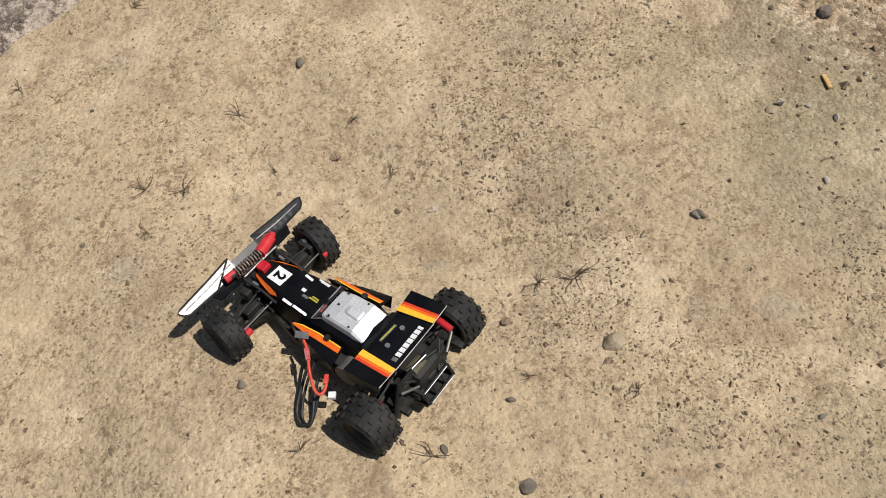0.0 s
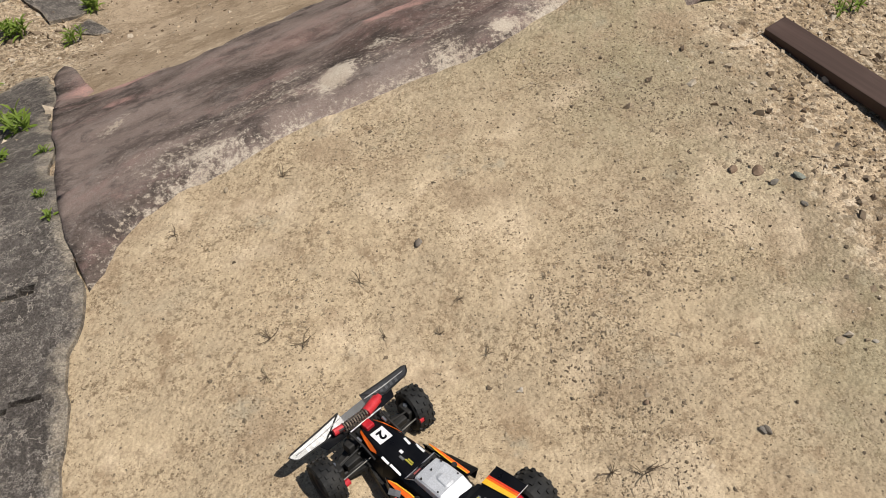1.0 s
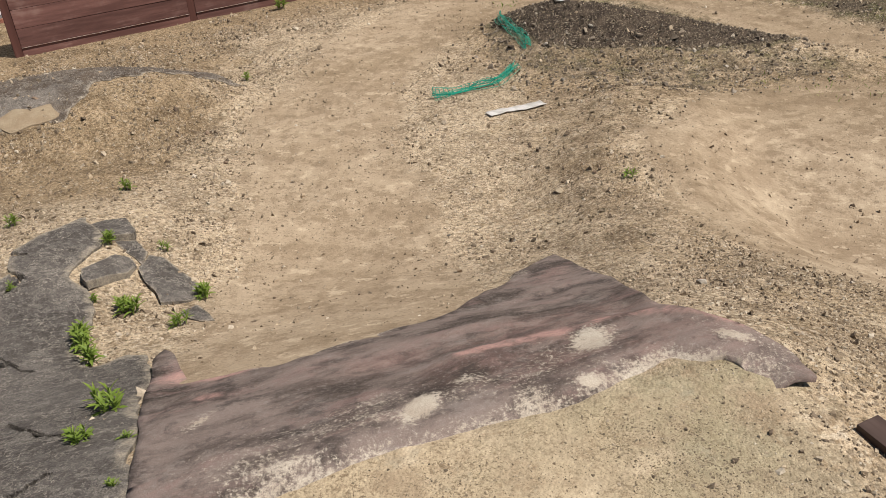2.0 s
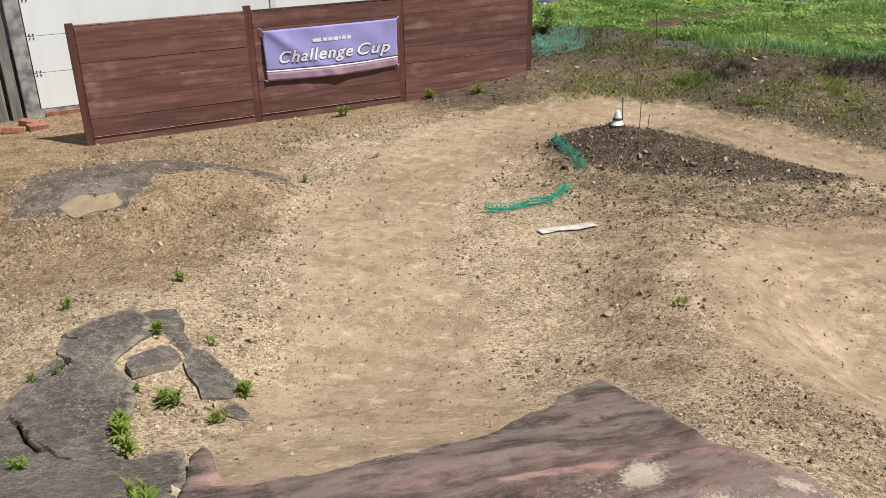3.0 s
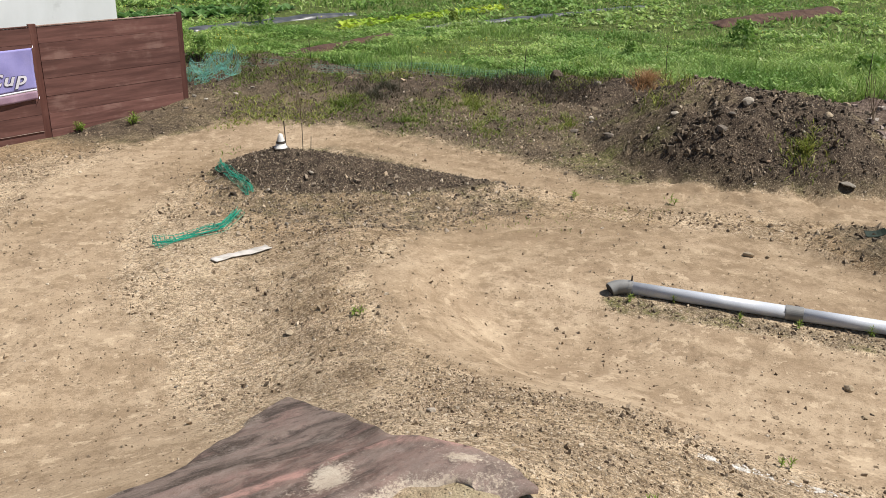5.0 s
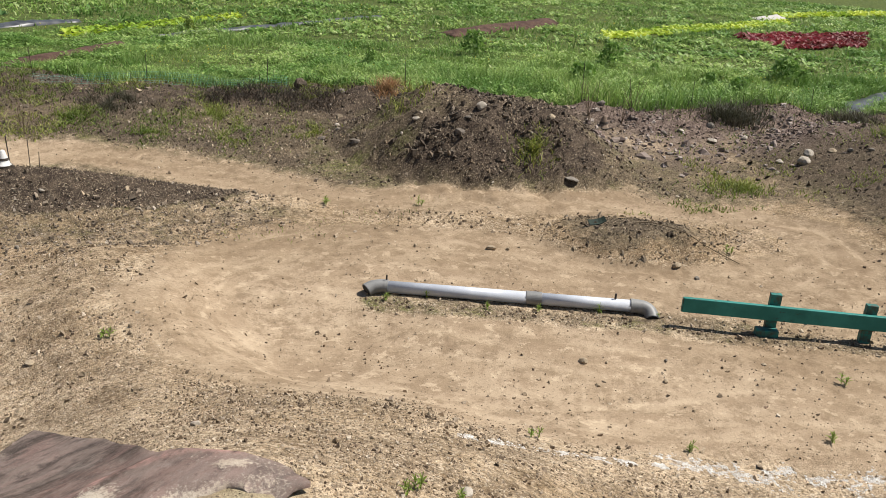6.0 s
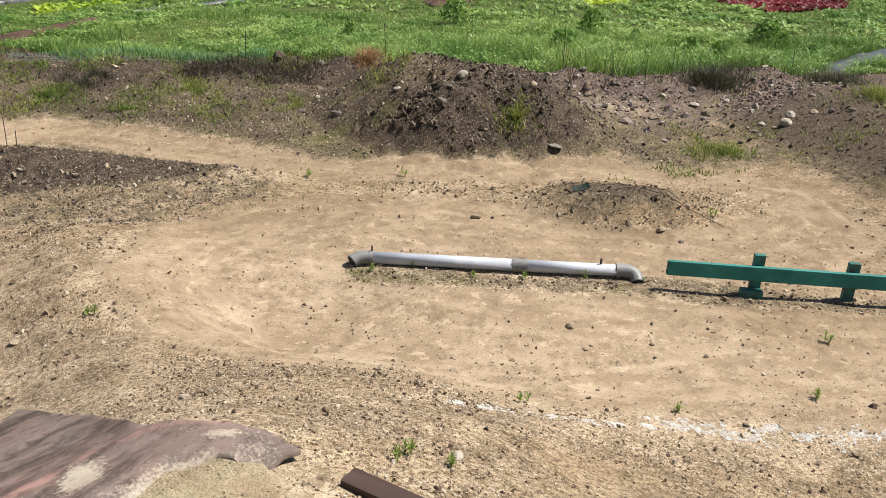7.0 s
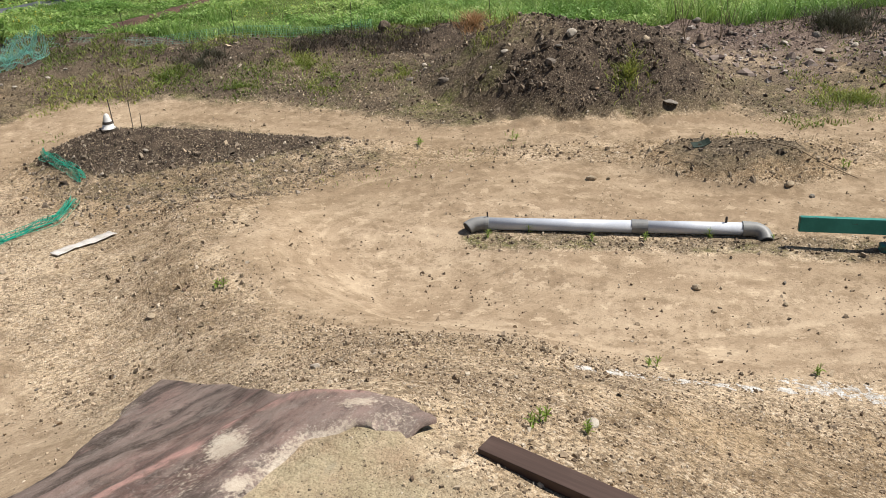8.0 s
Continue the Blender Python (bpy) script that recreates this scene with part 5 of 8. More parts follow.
for z in (-0.44, -0.40, -0.03, 0.01, 0.38):
    for x in (0.05, 0.09):
        part("bolt", bolt, "rod", house, "", pose(x, -0.002, z))
for k, (x, y, turn) in enumerate(((-4.62, 9.15, 20), (-4.55, 9.42, -15), (-4.40, 9.26, 50))):
    z = float(height(x, y))
    thing("loose_brick", "loose red brick with mortar, lying on the ground", "brick", pose(x, y, z + 0.028, 8 * k - 6, 5, turn), bm_mesh("loose_brick", box(0.21, 0.10, 0.062, (0, 0, 0), 0.006), "brick"), "loose bricks")


# ---- where the loose things lie: x, y and size in metres ----
# stones on the sandy stand
STAND_STONES = [
    (0.027, 1.158, 0.029), (-0.376, 1.478, 0.021), (0.733, 0.496, 0.018), (0.736, 0.658, 0.023), (0.794, 0.636, 0.013), (0.521, 0.529, 0.023),
    (0.29, 0.394, 0.041), (0.159, 0.504, 0.02), (0.109, 0.374, 0.016), (-0.011, 0.343, 0.019), (-0.258, 0.566, 0.018), (0.347, 0.653, 0.014),
    (0.08, 0.678, 0.013), (0.336, 0.165, 0.014), (0.076, 0.247, 0.029), (0.502, 0.167, 0.013), (0.82, 0.593, 0.019), (0.136, 0.763, 0.014),
    (0.941, 0.8, 0.035), (0.13, 0.761, 0.01), (0.859, 1.047, 0.033), (0.786, 1.091, 0.033), (0.739, 1.113, 0.025), (0.834, 0.977, 0.022),
    (0.803, 1.049, 0.023), (1.016, 0.832, 0.038), (0.513, 0.532, 0.021), (-0.831, 1.496, 0.045),
]
# dry stalks on the sandy stand
STAND_TWIGS = [
    (-0.117, 1.095, 0.044), (-0.258, 0.984, 0.053), (0.296, 0.529, 0.055), (0.239, 0.546, 0.028), (-0.03, 0.34, 0.043), (0.076, 0.993, 0.032),
    (-0.095, 0.961, 0.026), (0.016, 0.93, 0.026), (0.258, 0.977, 0.023), (0.287, 0.31, 0.026), (-0.34, 0.925, 0.032), (-0.204, 0.426, 0.035),
    (0.153, 0.397, 0.022), (-0.506, 1.374, 0.045), (-0.321, 1.012, 0.048), (-0.238, 1.466, 0.055), (0.288, 0.523, 0.053), (0.234, 0.546, 0.032),
    (0.096, 0.858, 0.028),
]
# stones on the heaps of earth
HEAP_STONES = [
    (6.119, 6.575, 0.148), (5.868, 6.489, 0.085), (5.712, 6.437, 0.132), (5.502, 6.906, 0.086), (5.406, 8.274, 0.096), (5.936, 5.982, 0.071),
    (6.725, 6.089, 0.125), (5.118, 7.448, 0.113), (5.329, 6.919, 0.061), (5.507, 6.571, 0.048), (6.148, 5.956, 0.054), (6.362, 6.02, 0.049),
    (5.512, 6.386, 0.047), (5.335, 8.145, 0.08), (5.006, 7.986, 0.103), (5.121, 7.509, 0.112), (3.339, 6.573, 0.041), (5.566, 8.475, 0.096),
    (2.669, 5.995, 0.037), (1.397, 6.564, 0.066), (1.8, 7.274, 0.063), (1.393, 7.238, 0.046),
]
# stones along the rim of the field
RIM_STONES = [
    (9.763, 6.043, 0.157), (9.308, 5.701, 0.165), (9.323, 4.493, 0.214), (8.9, 6.153, 0.104), (8.759, 7.094, 0.124), (8.825, 6.606, 0.106),
    (9.656, 5.474, 0.122), (9.732, 4.375, 0.132), (8.364, 5.66, 0.098), (8.892, 5.706, 0.087), (10.227, 5.417, 0.095), (9.576, 4.571, 0.161),
    (9.215, 4.721, 0.1), (9.791, 4.199, 0.117), (9.858, 3.998, 0.102), (9.102, 5.352, 0.073), (8.396, 6.116, 0.072), (8.266, 7.25, 0.121),
    (5.986, 9.09, 0.12), (9.169, 6.088, 0.106), (1.278, 10.908, 0.089), (1.398, 10.733, 0.066), (1.778, 10.823, 0.074), (2.021, 10.923, 0.075),
    (1.979, 10.358, 0.064), (1.117, 10.521, 0.072),
]
# stones on and beside the lanes
TRACK_STONES = [
    (4.594, 4.681, 0.105), (4.715, 4.598, 0.053), (5.581, 3.523, 0.096), (5.576, 3.319, 0.066), (1.546, 1.595, 0.06), (4.251, 3.813, 0.034),
    (3.834, 2.788, 0.033), (3.719, 3.54, 0.031), (3.708, 2.874, 0.066), (3.274, 2.793, 0.027), (4.181, 2.591, 0.038), (4.208, 1.908, 0.029),
    (1.017, 2.614, 0.038), (1.824, 5.606, 0.043), (2.968, 4.054, 0.023), (2.998, 3.605, 0.022), (3.966, 2.432, 0.051), (3.572, 2.626, 0.028),
    (0.128, 4.481, 0.037), (0.566, 4.039, 0.038), (1.08, 2.673, 0.05), (-2.687, 6.444, 0.067), (0.925, 4.516, 0.062), (-1.403, 6.128, 0.062),
    (0.454, 5.016, 0.044), (1.153, 4.557, 0.035), (0.227, 4.24, 0.026), (0.705, 4.128, 0.026), (-0.257, 4.474, 0.027), (1.089, 2.707, 0.046),
    (0.748, 4.051, 0.044), (-1.192, 5.527, 0.041), (0.559, 4.058, 0.031),
]
# weeds in the joints of the paving
BANK_WEEDS = [
    (-1.339, 3.401, 0.129), (-1.337, 2.882, 0.129), (-1.459, 3.163, 0.107), (-1.602, 4.102, 0.097), (-1.083, 3.289, 0.092), (-1.723, 5.02, 0.091),
    (-2.179, 4.373, 0.091), (-2.012, 3.535, 0.078), (-1.902, 3.596, 0.066), (-1.51, 3.508, 0.069), (-1.056, 3.689, 0.088), (-1.315, 4.113, 0.083),
    (-1.681, 2.723, 0.089), (-1.418, 3.056, 0.131), (-1.366, 3.472, 0.103), (-1.035, 2.201, 0.138), (-1.022, 1.933, 0.09), (-0.832, 1.643, 0.063),
    (-0.808, 1.536, 0.061), (-0.891, 1.912, 0.053), (-1.041, 3.654, 0.105),
]
# weeds by the lanes
TRACK_WEEDS = [
    (3.994, 6.314, 0.107), (4.792, 5.912, 0.098), (1.311, 4.402, 0.085), (2.65, 2.288, 0.07), (3.401, 1.85, 0.069), (1.302, 1.623, 0.049),
    (1.363, 1.631, 0.065), (1.468, 1.546, 0.047), (4.874, 1.765, 0.086), (4.19, 1.488, 0.084), (3.512, 4.181, 0.09), (3.231, 4.314, 0.073),
    (3.759, 3.784, 0.065), (4.026, 3.566, 0.073), (4.406, 3.333, 0.083), (6.21, 3.426, 0.102), (4.668, 3.025, 0.05), (-1.062, 9.535, 0.15),
    (0.5, 10.197, 0.152), (-1.187, 7.185, 0.111), (-0.095, 10.182, 0.138),
]
# chalky crusts
CHALK = [
    (2.101, 2.189, 0.102), (2.308, 2.143, 0.146), (2.718, 1.949, 0.112), (2.872, 1.893, 0.103), (3.272, 1.789, 0.215), (3.416, 1.675, 0.187),
    (3.499, 1.516, 0.234), (3.675, 1.51, 0.161), (3.975, 1.219, 0.266), (2.488, 2.057, 0.109), (2.22, 2.12, 0.07), (2.60, 2.02, 0.08), (3.05, 1.83, 0.10), (3.15, 1.90, 0.07), (3.80, 1.36, 0.12), (4.12, 1.10, 0.12),
]
# the crumpled net by the lane
NET_LOW = [
    (0.327, 6.392), (0.443, 6.421), (0.586, 6.492), (0.73, 6.54), (0.881, 6.623), (1.061, 6.933),
]
# the crumpled net on the heap
NET_HIGH = [
    (1.13, 8.12), (1.098, 7.95), (1.144, 7.722), (1.204, 7.561), (1.24, 7.398), (1.24, 7.279),
]
# a strip of white sheet
PLASTIC = [
    (0.699, 5.932), (0.814, 5.989), (0.972, 6.029), (1.142, 6.082),
]
# cone, rods, old cone, dark lump, flat stone, scrap
SPOTS = [
    (1.645, 7.765), (1.70, 7.77), (1.83, 7.66), (1.86, 7.70), (8.268, 6.613), (5.713, 9.626),
    (6.411, 5.439), (5.54, 4.36),
]
# the dead root on the small heap
HOSE = [(5.78, 4.14), (5.88, 4.03), (5.96, 3.76), (6.01, 3.59), (6.09, 3.43), (6.16, 3.30)]


# ---- beds of the field ----
# red lettuce
RED_BED = [(22.2, 13.7), (28.9, 12.9), (24.5, 10.8), (20.6, 11.0)]
# pale lettuce
LIME_BED = [(18.0, 15.0), (29.9, 16.3), (27.9, 15.0), (17.0, 13.8)]
# far pale lettuce
LIME_FAR = [(5.1, 17.6), (10.2, 20.0), (9.9, 19.3), (4.8, 16.5)]
# pale lettuce, farthest
LIME_TOP = [(31.3, 17.6), (40.7, 17.6), (38.3, 16.5), (30.1, 16.6)]
# grey mulch film
FILM = [(14.4, 6.6), (17.1, 6.8), (19.2, 6.9), (18.0, 6.4), (12.8, 5.6)]
# far mulch film
FILM_FAR = [(2.0, 17.5), (4.1, 18.7), (6.1, 19.4), (6.0, 19.0), (4.2, 18.25), (2.1, 17.0)]
# mulch film between two rows
FILM_ROW = [(6.1, 16.3), (10.5, 17.85), (13.9, 19.2), (14.0, 19.45), (10.6, 18.2), (6.6, 16.75)]
# bare red-brown row
BARE_ROW = [(2.55, 13.45), (3.4, 13.75), (4.1, 14.3), (5.0, 15.0), (5.7, 15.6), (5.6, 15.95), (4.9, 15.45), (4.0, 14.75), (3.3, 14.2), (2.6, 13.85)]
# dark green crop
DARK_BED = [(1.0, 20.0), (2.9, 20.9), (4.5, 20.9), (4.9, 20.2), (2.9, 19.0), (1.0, 18.5)]
# bare earth
BARE_TOP = [(13.3, 16.0), (19.2, 17.9), (18.4, 16.7), (13.1, 15.2)]
# white film
SHEET = [(29.1, 17.2), (31.7, 17.5), (30.4, 16.6), (28.1, 16.4)]
# broad-leaved crop
CROP_R = [(15.9, 6.1), (18.2, 6.5), (16.2, 5.7), (13.4, 5.0)]
# 
CLUMPS = [(3.6, 18.0), (1.6, 12.3), (5.8, 9.5), (7.8, 10.6)]


def at(x, y, up=0.0):
    return Vector((x, y, float(height(x, y)) + up))


# ---- the plastic pipe that borders the lane ----
def plastic_pipe():
    a, b = Vector((3.29, 4.417, -0.874)), Vector((4.614, 3.195, -0.874))
    way = (b - a).normalized()
    side = Vector((way.y, -way.x, 0))
    r = 0.044
    pipe = thing("drain_pipe", "grey plastic drain pipe with elbows lying on the ground", "pipe")
    mid = a + (b - a) * 0.60
    part("pipe_length", rod(a, mid, r, 28), "pipe", pipe, "", None, True)
    part("pipe_length", rod(mid, b, r * 0.99, 28), "pipe", pipe, "", None, True)
    part("coupling", rod(mid - way * 0.055, mid + way * 0.055, r * 1.13, 28), "pipe_joint", pipe, "darker grey coupling sleeve")
    for end, out, name in ((a, -way, "elbow"), (b, way, "elbow")):
        turn = Vector((side.x * 0.5, side.y * 0.5, -0.35)) + out * 0.6 if end is a else Vector((side.x * 0.75, side.y * 0.75, -0.5))
        turn.normalize()
        k = 0.62 if end is a else 1.0
        pts = [end - out * 0.02, end + out * 0.03 * k, end + out * 0.07 * k + turn * 0.008, end + out * 0.105 * k + turn * 0.035 * k, end + out * 0.12 * k + turn * 0.075 * k, end + out * 0.122 * k + turn * 0.10 * k]
        elbow = part(name, tube(bend(pts, 4), r * 1.14, 28), "pipe_joint", pipe, "darker grey plastic elbow", None, True)
        tip, before = Vector(pts[-1]), Vector(pts[-2])
        part("collar", rod(end - out * 0.03, end - out * 0.005, r * 1.2, 28), "pipe_joint", elbow, "raised collar")
        w = (tip - before).normalized()
        # the elbow is capped; a dark disc paints the shaded hollow
        part("mouth", rod(tip + w * 0.0005, tip + w * 0.003, r * 1.0, 28), "mouth_shade", elbow, "dark disc painting the shade of the open mouth")
    part("stake", rod(b - way * 0.14 + Vector((0, 0, -0.09)), b - way * 0.14 + side * -0.0 + Vector((0, 0, 0.085)), 0.008, 8), "rod", pipe, "short dark peg")
    part("stake", rod(a + way * 0.02 + Vector((0, 0, 0.02)), a + way * 0.02 + Vector((0, 0, 0.09)), 0.006, 8), "rod", pipe, "short dark peg")


plastic_pipe()


# ---- the teal rail ----
def teal_rail():
    a, b = Vector((4.703, 2.867, -0.752)), Vector((6.75, 0.765, -0.752))
    way = (b - a).normalized()
    turn = math.degrees(math.atan2(way.y, way.x))
    length = (b - a).length
    rail = thing("track_rail", "teal painted timber rail on short posts, chipped", "rail", pose(a.x, a.y, 0, 0, 0, turn))
    part("plank", box(length, 0.035, 0.105, (length / 2, 0, a.z), 0.006), "teal", rail)
    part("end_grain", box(0.004, 0.033, 0.10, (-0.002, 0, a.z), 0.001), "teal_worn", rail, "worn plank end")
    for x, up in ((0.62, 0.075), (1.26, 0.062), (2.1, 0.07), (2.75, 0.07)):
        part("post", box(0.075, 0.045, 0.36 + up, (x, 0.045, a.z + up + 0.052 - (0.36 + up) / 2), 0.005), "teal_worn", rail, "teal post, bare at the foot")
        if x > 1.0:
            continue
        part("foot_block", box(0.15, 0.07, 0.07, (x - 0.03, -0.005, -0.905), 0.006), "teal_worn", rail, "dark dirty foot block")


teal_rail()

# ---- the brown board at the edge of the stand ----
z0 = float(height(1.12, 1.36))
thing("loose_board", "dark brown painted board lying on sandy ground", "board", pose(1.165, 1.255, float(height(1.16, 1.26)) + 0.03, 1.5, 1, -71.5),
      bm_mesh("loose_board", box(0.62, 0.072, 0.035, (0, 0, 0), 0.004), "brown_board"))


# ---- cone, rods and odd scraps ----
def small_cone(name, label, p, tall, wide, mat, band):
    cone = thing(name, label, "cone", Matrix.Translation(p))
    bm = bmesh.new()
    profile = [(wide * 0.52, 0.0), (wide * 0.52, tall * 0.04), (wide * 0.46, tall * 0.06), (wide * 0.30, tall * 0.55), (wide * 0.17, tall * 0.93), (wide * 0.10, tall)]
    rings = [[bm.verts.new((r * math.cos(k * math.tau / 20), r * math.sin(k * math.tau / 20), z)) for k in range(20)] for r, z in profile]
    for a, b in zip(rings, rings[1:]):
        for k in range(20):
            bm.faces.new((a[k], a[(k + 1) % 20], b[(k + 1) % 20], b[k]))
    bm.faces.new(rings[-1])
    part("body", bm, mat, cone, "", None, True)
    part("foot", box(wide * 1.15, wide * 1.15, 0.008, (0, 0, 0.0), 0.002), band, cone, "dark square foot")
    bm = rod((0, 0, tall * 0.34), (0, 0, tall * 0.50), wide * 0.385, 20, None, wide * 0.335)
    part("band", bm, band, cone, "dark curved mark")


small_cone("track_cone", "small white marker cone on the dark heap", at(*SPOTS[0], -0.005), 0.135, 0.12, "white", "rod")
small_cone("track_cone", "dirty brown marker cone on the rim", at(*SPOTS[4], -0.01), 0.15, 0.14, "stone_brown", "rod")
for k, (x, y, tall) in enumerate(((SPOTS[1][0], SPOTS[1][1], 0.27), (SPOTS[2][0], SPOTS[2][1], 0.26), (SPOTS[3][0] + 0.05, SPOTS[3][1], 0.18))):
    p = at(x, y, -0.06)
    thing("iron_rod", "thin rusty iron rod stuck in the heap", "rod", None, bm_mesh("iron_rod", rod(p, p + Vector((0.015 * (k - 1), 0.01, tall + 0.06)), 0.0035 if k else 0.005, 6), "rod"), "iron rods")


def scrap():
    p = at(*SPOTS[7], 0.015)
    bm = box(0.15, 0.07, 0.007, (0, 0, 0), 0.002)
    bmesh.ops.subdivide_edges(bm, edges=bm.edges[:], cuts=4, use_grid_fill=True)
    for v in bm.verts:
        v.co.z += 5.0 * v.co.x * v.co.x * (1 if v.co.x > 0 else 0.3) + 2.0 * v.co.y * v.co.y
    thing("rubber_scrap", "curled scrap of dark green rubber on the small heap", "scrap", Matrix.Translation(p) @ pose(0, 0, 0, 22, -8, -30), bm_mesh("rubber_scrap", bm, "rubber"))


scrap()


def cloth_strip(name, label, line, width, mat, seed):
    """A thin sheet lying crumpled along a line."""
    pts = bend([at(x, y) for x, y in line], 10)
    verts, faces, rows = [], [], 7
    for i, p in enumerate(pts):
        way = (pts[min(i + 1, len(pts) - 1)] - pts[max(i - 1, 0)]).normalized()
        side = Vector((-way.y, way.x, 0))
        w = width * (0.55 + 0.45 * float(rough(p.x, p.y, 0.12, seed)) ** 2 + 0.35 * float(rough(p.x, p.y, 0.3, seed + 3)))
        for k in range(rows):
            q = p + side * (k / (rows - 1) - 0.5) * w
            verts.append((q.x, q.y, float(height(q.x, q.y)) + 0.006 + 0.007 * (1 + float(rough(q.x, q.y, 0.045, seed + 1, 2)))))
    for i in range(len(pts) - 1):
        for k in range(rows - 1):
            a = i * rows + k
            faces.append((a, a + 1, a + rows + 1, a + rows))
    ob = thing(name, label, "sheet", None, mesh(name, verts, faces, mat, True))
    mod = ob.modifiers.new("thick", "SOLIDIFY")
    mod.thickness = 0.004


cloth_strip("plastic_sheet", "crumpled strip of white sheet half covered with dust", PLASTIC, 0.15, "sheet", 61)


# ---- nets ----
def net_piece(name, label, line, width, cell, lift, mat, seed, upright=False, thread=0.004):
    """A net of crossing threads, crumpled along a line or hung upright from it."""
    pts = bend([at(x, y) for x, y in line], max(4, int(0.5 * Vector((line[0][0] - line[1][0], line[0][1] - line[1][1])).length / cell)))
    rows = max(3, int(width / cell))
    grid = []
    for i, p in enumerate(pts):
        way = (pts[min(i + 1, len(pts) - 1)] - pts[max(i - 1, 0)]).normalized()
        side = Vector((-way.y, way.x, 0))
        row = []
        for k in range(rows + 1):
            s = k / rows
            u = i * cell * 1.7
            if upright:
                w = width * (0.78 + 0.22 * float(rough(u, 0.0, 0.9, seed)))
                q = p + side * (0.10 * float(rough(u, s, 0.35, seed + 1, 2)) + 0.25 * s)
                row.append(Vector((q.x, q.y, p.z + 0.01 + w * s * (1 - 0.25 * s))))
            else:
                bunch = 0.45 + 0.4 * float(rough(u, 0.0, 0.35, seed))
                q = p + side * ((s - 0.5) * width * bunch + 0.04 * float(rough(u, s * 2, 0.2, seed + 1, 2)))
                row.append(Vector((q.x, q.y, float(height(q.x, q.y)) + 0.008 + lift * max(0.0, 0.5 + 0.9 * float(rough(u, s * 1.2, 0.13, seed + 2, 2))) * math.sin(math.pi * (0.1 + 0.8 * s)))))
        grid.append(row)
    verts, faces = [], []

    def ribbon(line3):
        base = len(verts)
        for j, p in enumerate(line3):
            way = (line3[min(j + 1, len(line3) - 1)] - line3[max(j - 1, 0)])
            way = way.normalized() if way.length > 1e-6 else Vector((1, 0, 0))
            a = way.cross(Vector((0.3, -0.5, 0.8))).normalized() * thread / 2
            b = way.cross(a).normalized() * thread / 2
            verts.extend((p + a, p - a * 0.5 + b, p - a * 0.5 - b))
        for j in range(len(line3) - 1):
            o = base + 3 * j
            for m in range(3):
                n = (m + 1) % 3
                faces.append((o + m, o + n, o + 3 + n, o + 3 + m))
    for row in grid:
        ribbon(row)
    for k in range(rows + 1):
        ribbon([row[k] for row in grid])
    return thing(name, label, "net", None, mesh(name, verts, faces, mat))


net_piece("green_net", "crumpled green netting lying by the lane", NET_LOW, 0.21, 0.012, 0.085, "net", 71, False, 0.0036)
net_piece("green_net", "crumpled green netting running down the heap", NET_HIGH, 0.085, 0.012, 0.06, "net", 75, False, 0.0032)
net_piece("green_net", "bunched pale green netting beside the fence", [(1.30, 11.35), (1.5, 11.45), (1.72, 11.55), (1.95, 11.62)], 0.55, 0.016, 0.34, "net_pale", 79, False, 0.0034)
net_piece("field_net", "low faded green net along the field", [(2.0, 11.75), (3.0, 11.15), (4.2, 10.55), (5.0, 10.1), (5.6, 9.75)], 0.15, 0.028, 0.1, "net_pale", 83, True, 0.0018)
for k, (x, y, tall) in enumerate(((2.9, 11.3, 0.55), (4.1, 10.7, 0.5), (5.4, 9.95, 0.5), (6.9, 8.9, 0.65), (8.6, 7.3, 0.75), (10.3, 6.75, 0.6), (12.3, 6.0, 0.6), (14.2, 5.0, 0.65))):
    p = at(x, y, -0.05)
    thing("net_stake", "thin dark stake at the edge of the field", "stake", None, bm_mesh("net_stake", rod(p, p + Vector((0.03 * ((k % 3) - 1), 0.02, tall * 0.8)), 0.004, 6), "rod"), "net stakes")

# ---- a thin dead root over the crest of the small heap ----
hose = bend([at(x, y, 0.012) for x, y in HOSE], 8)
hose = [Vector((p.x, p.y, max(p.z, float(height(p.x, p.y)) + 0.008))) for p in hose]
thing("dead_root", "thin brown root lying over the small heap", "root", None, bm_mesh("dead_root", tube(hose, 0.0038, 8), "twig"))


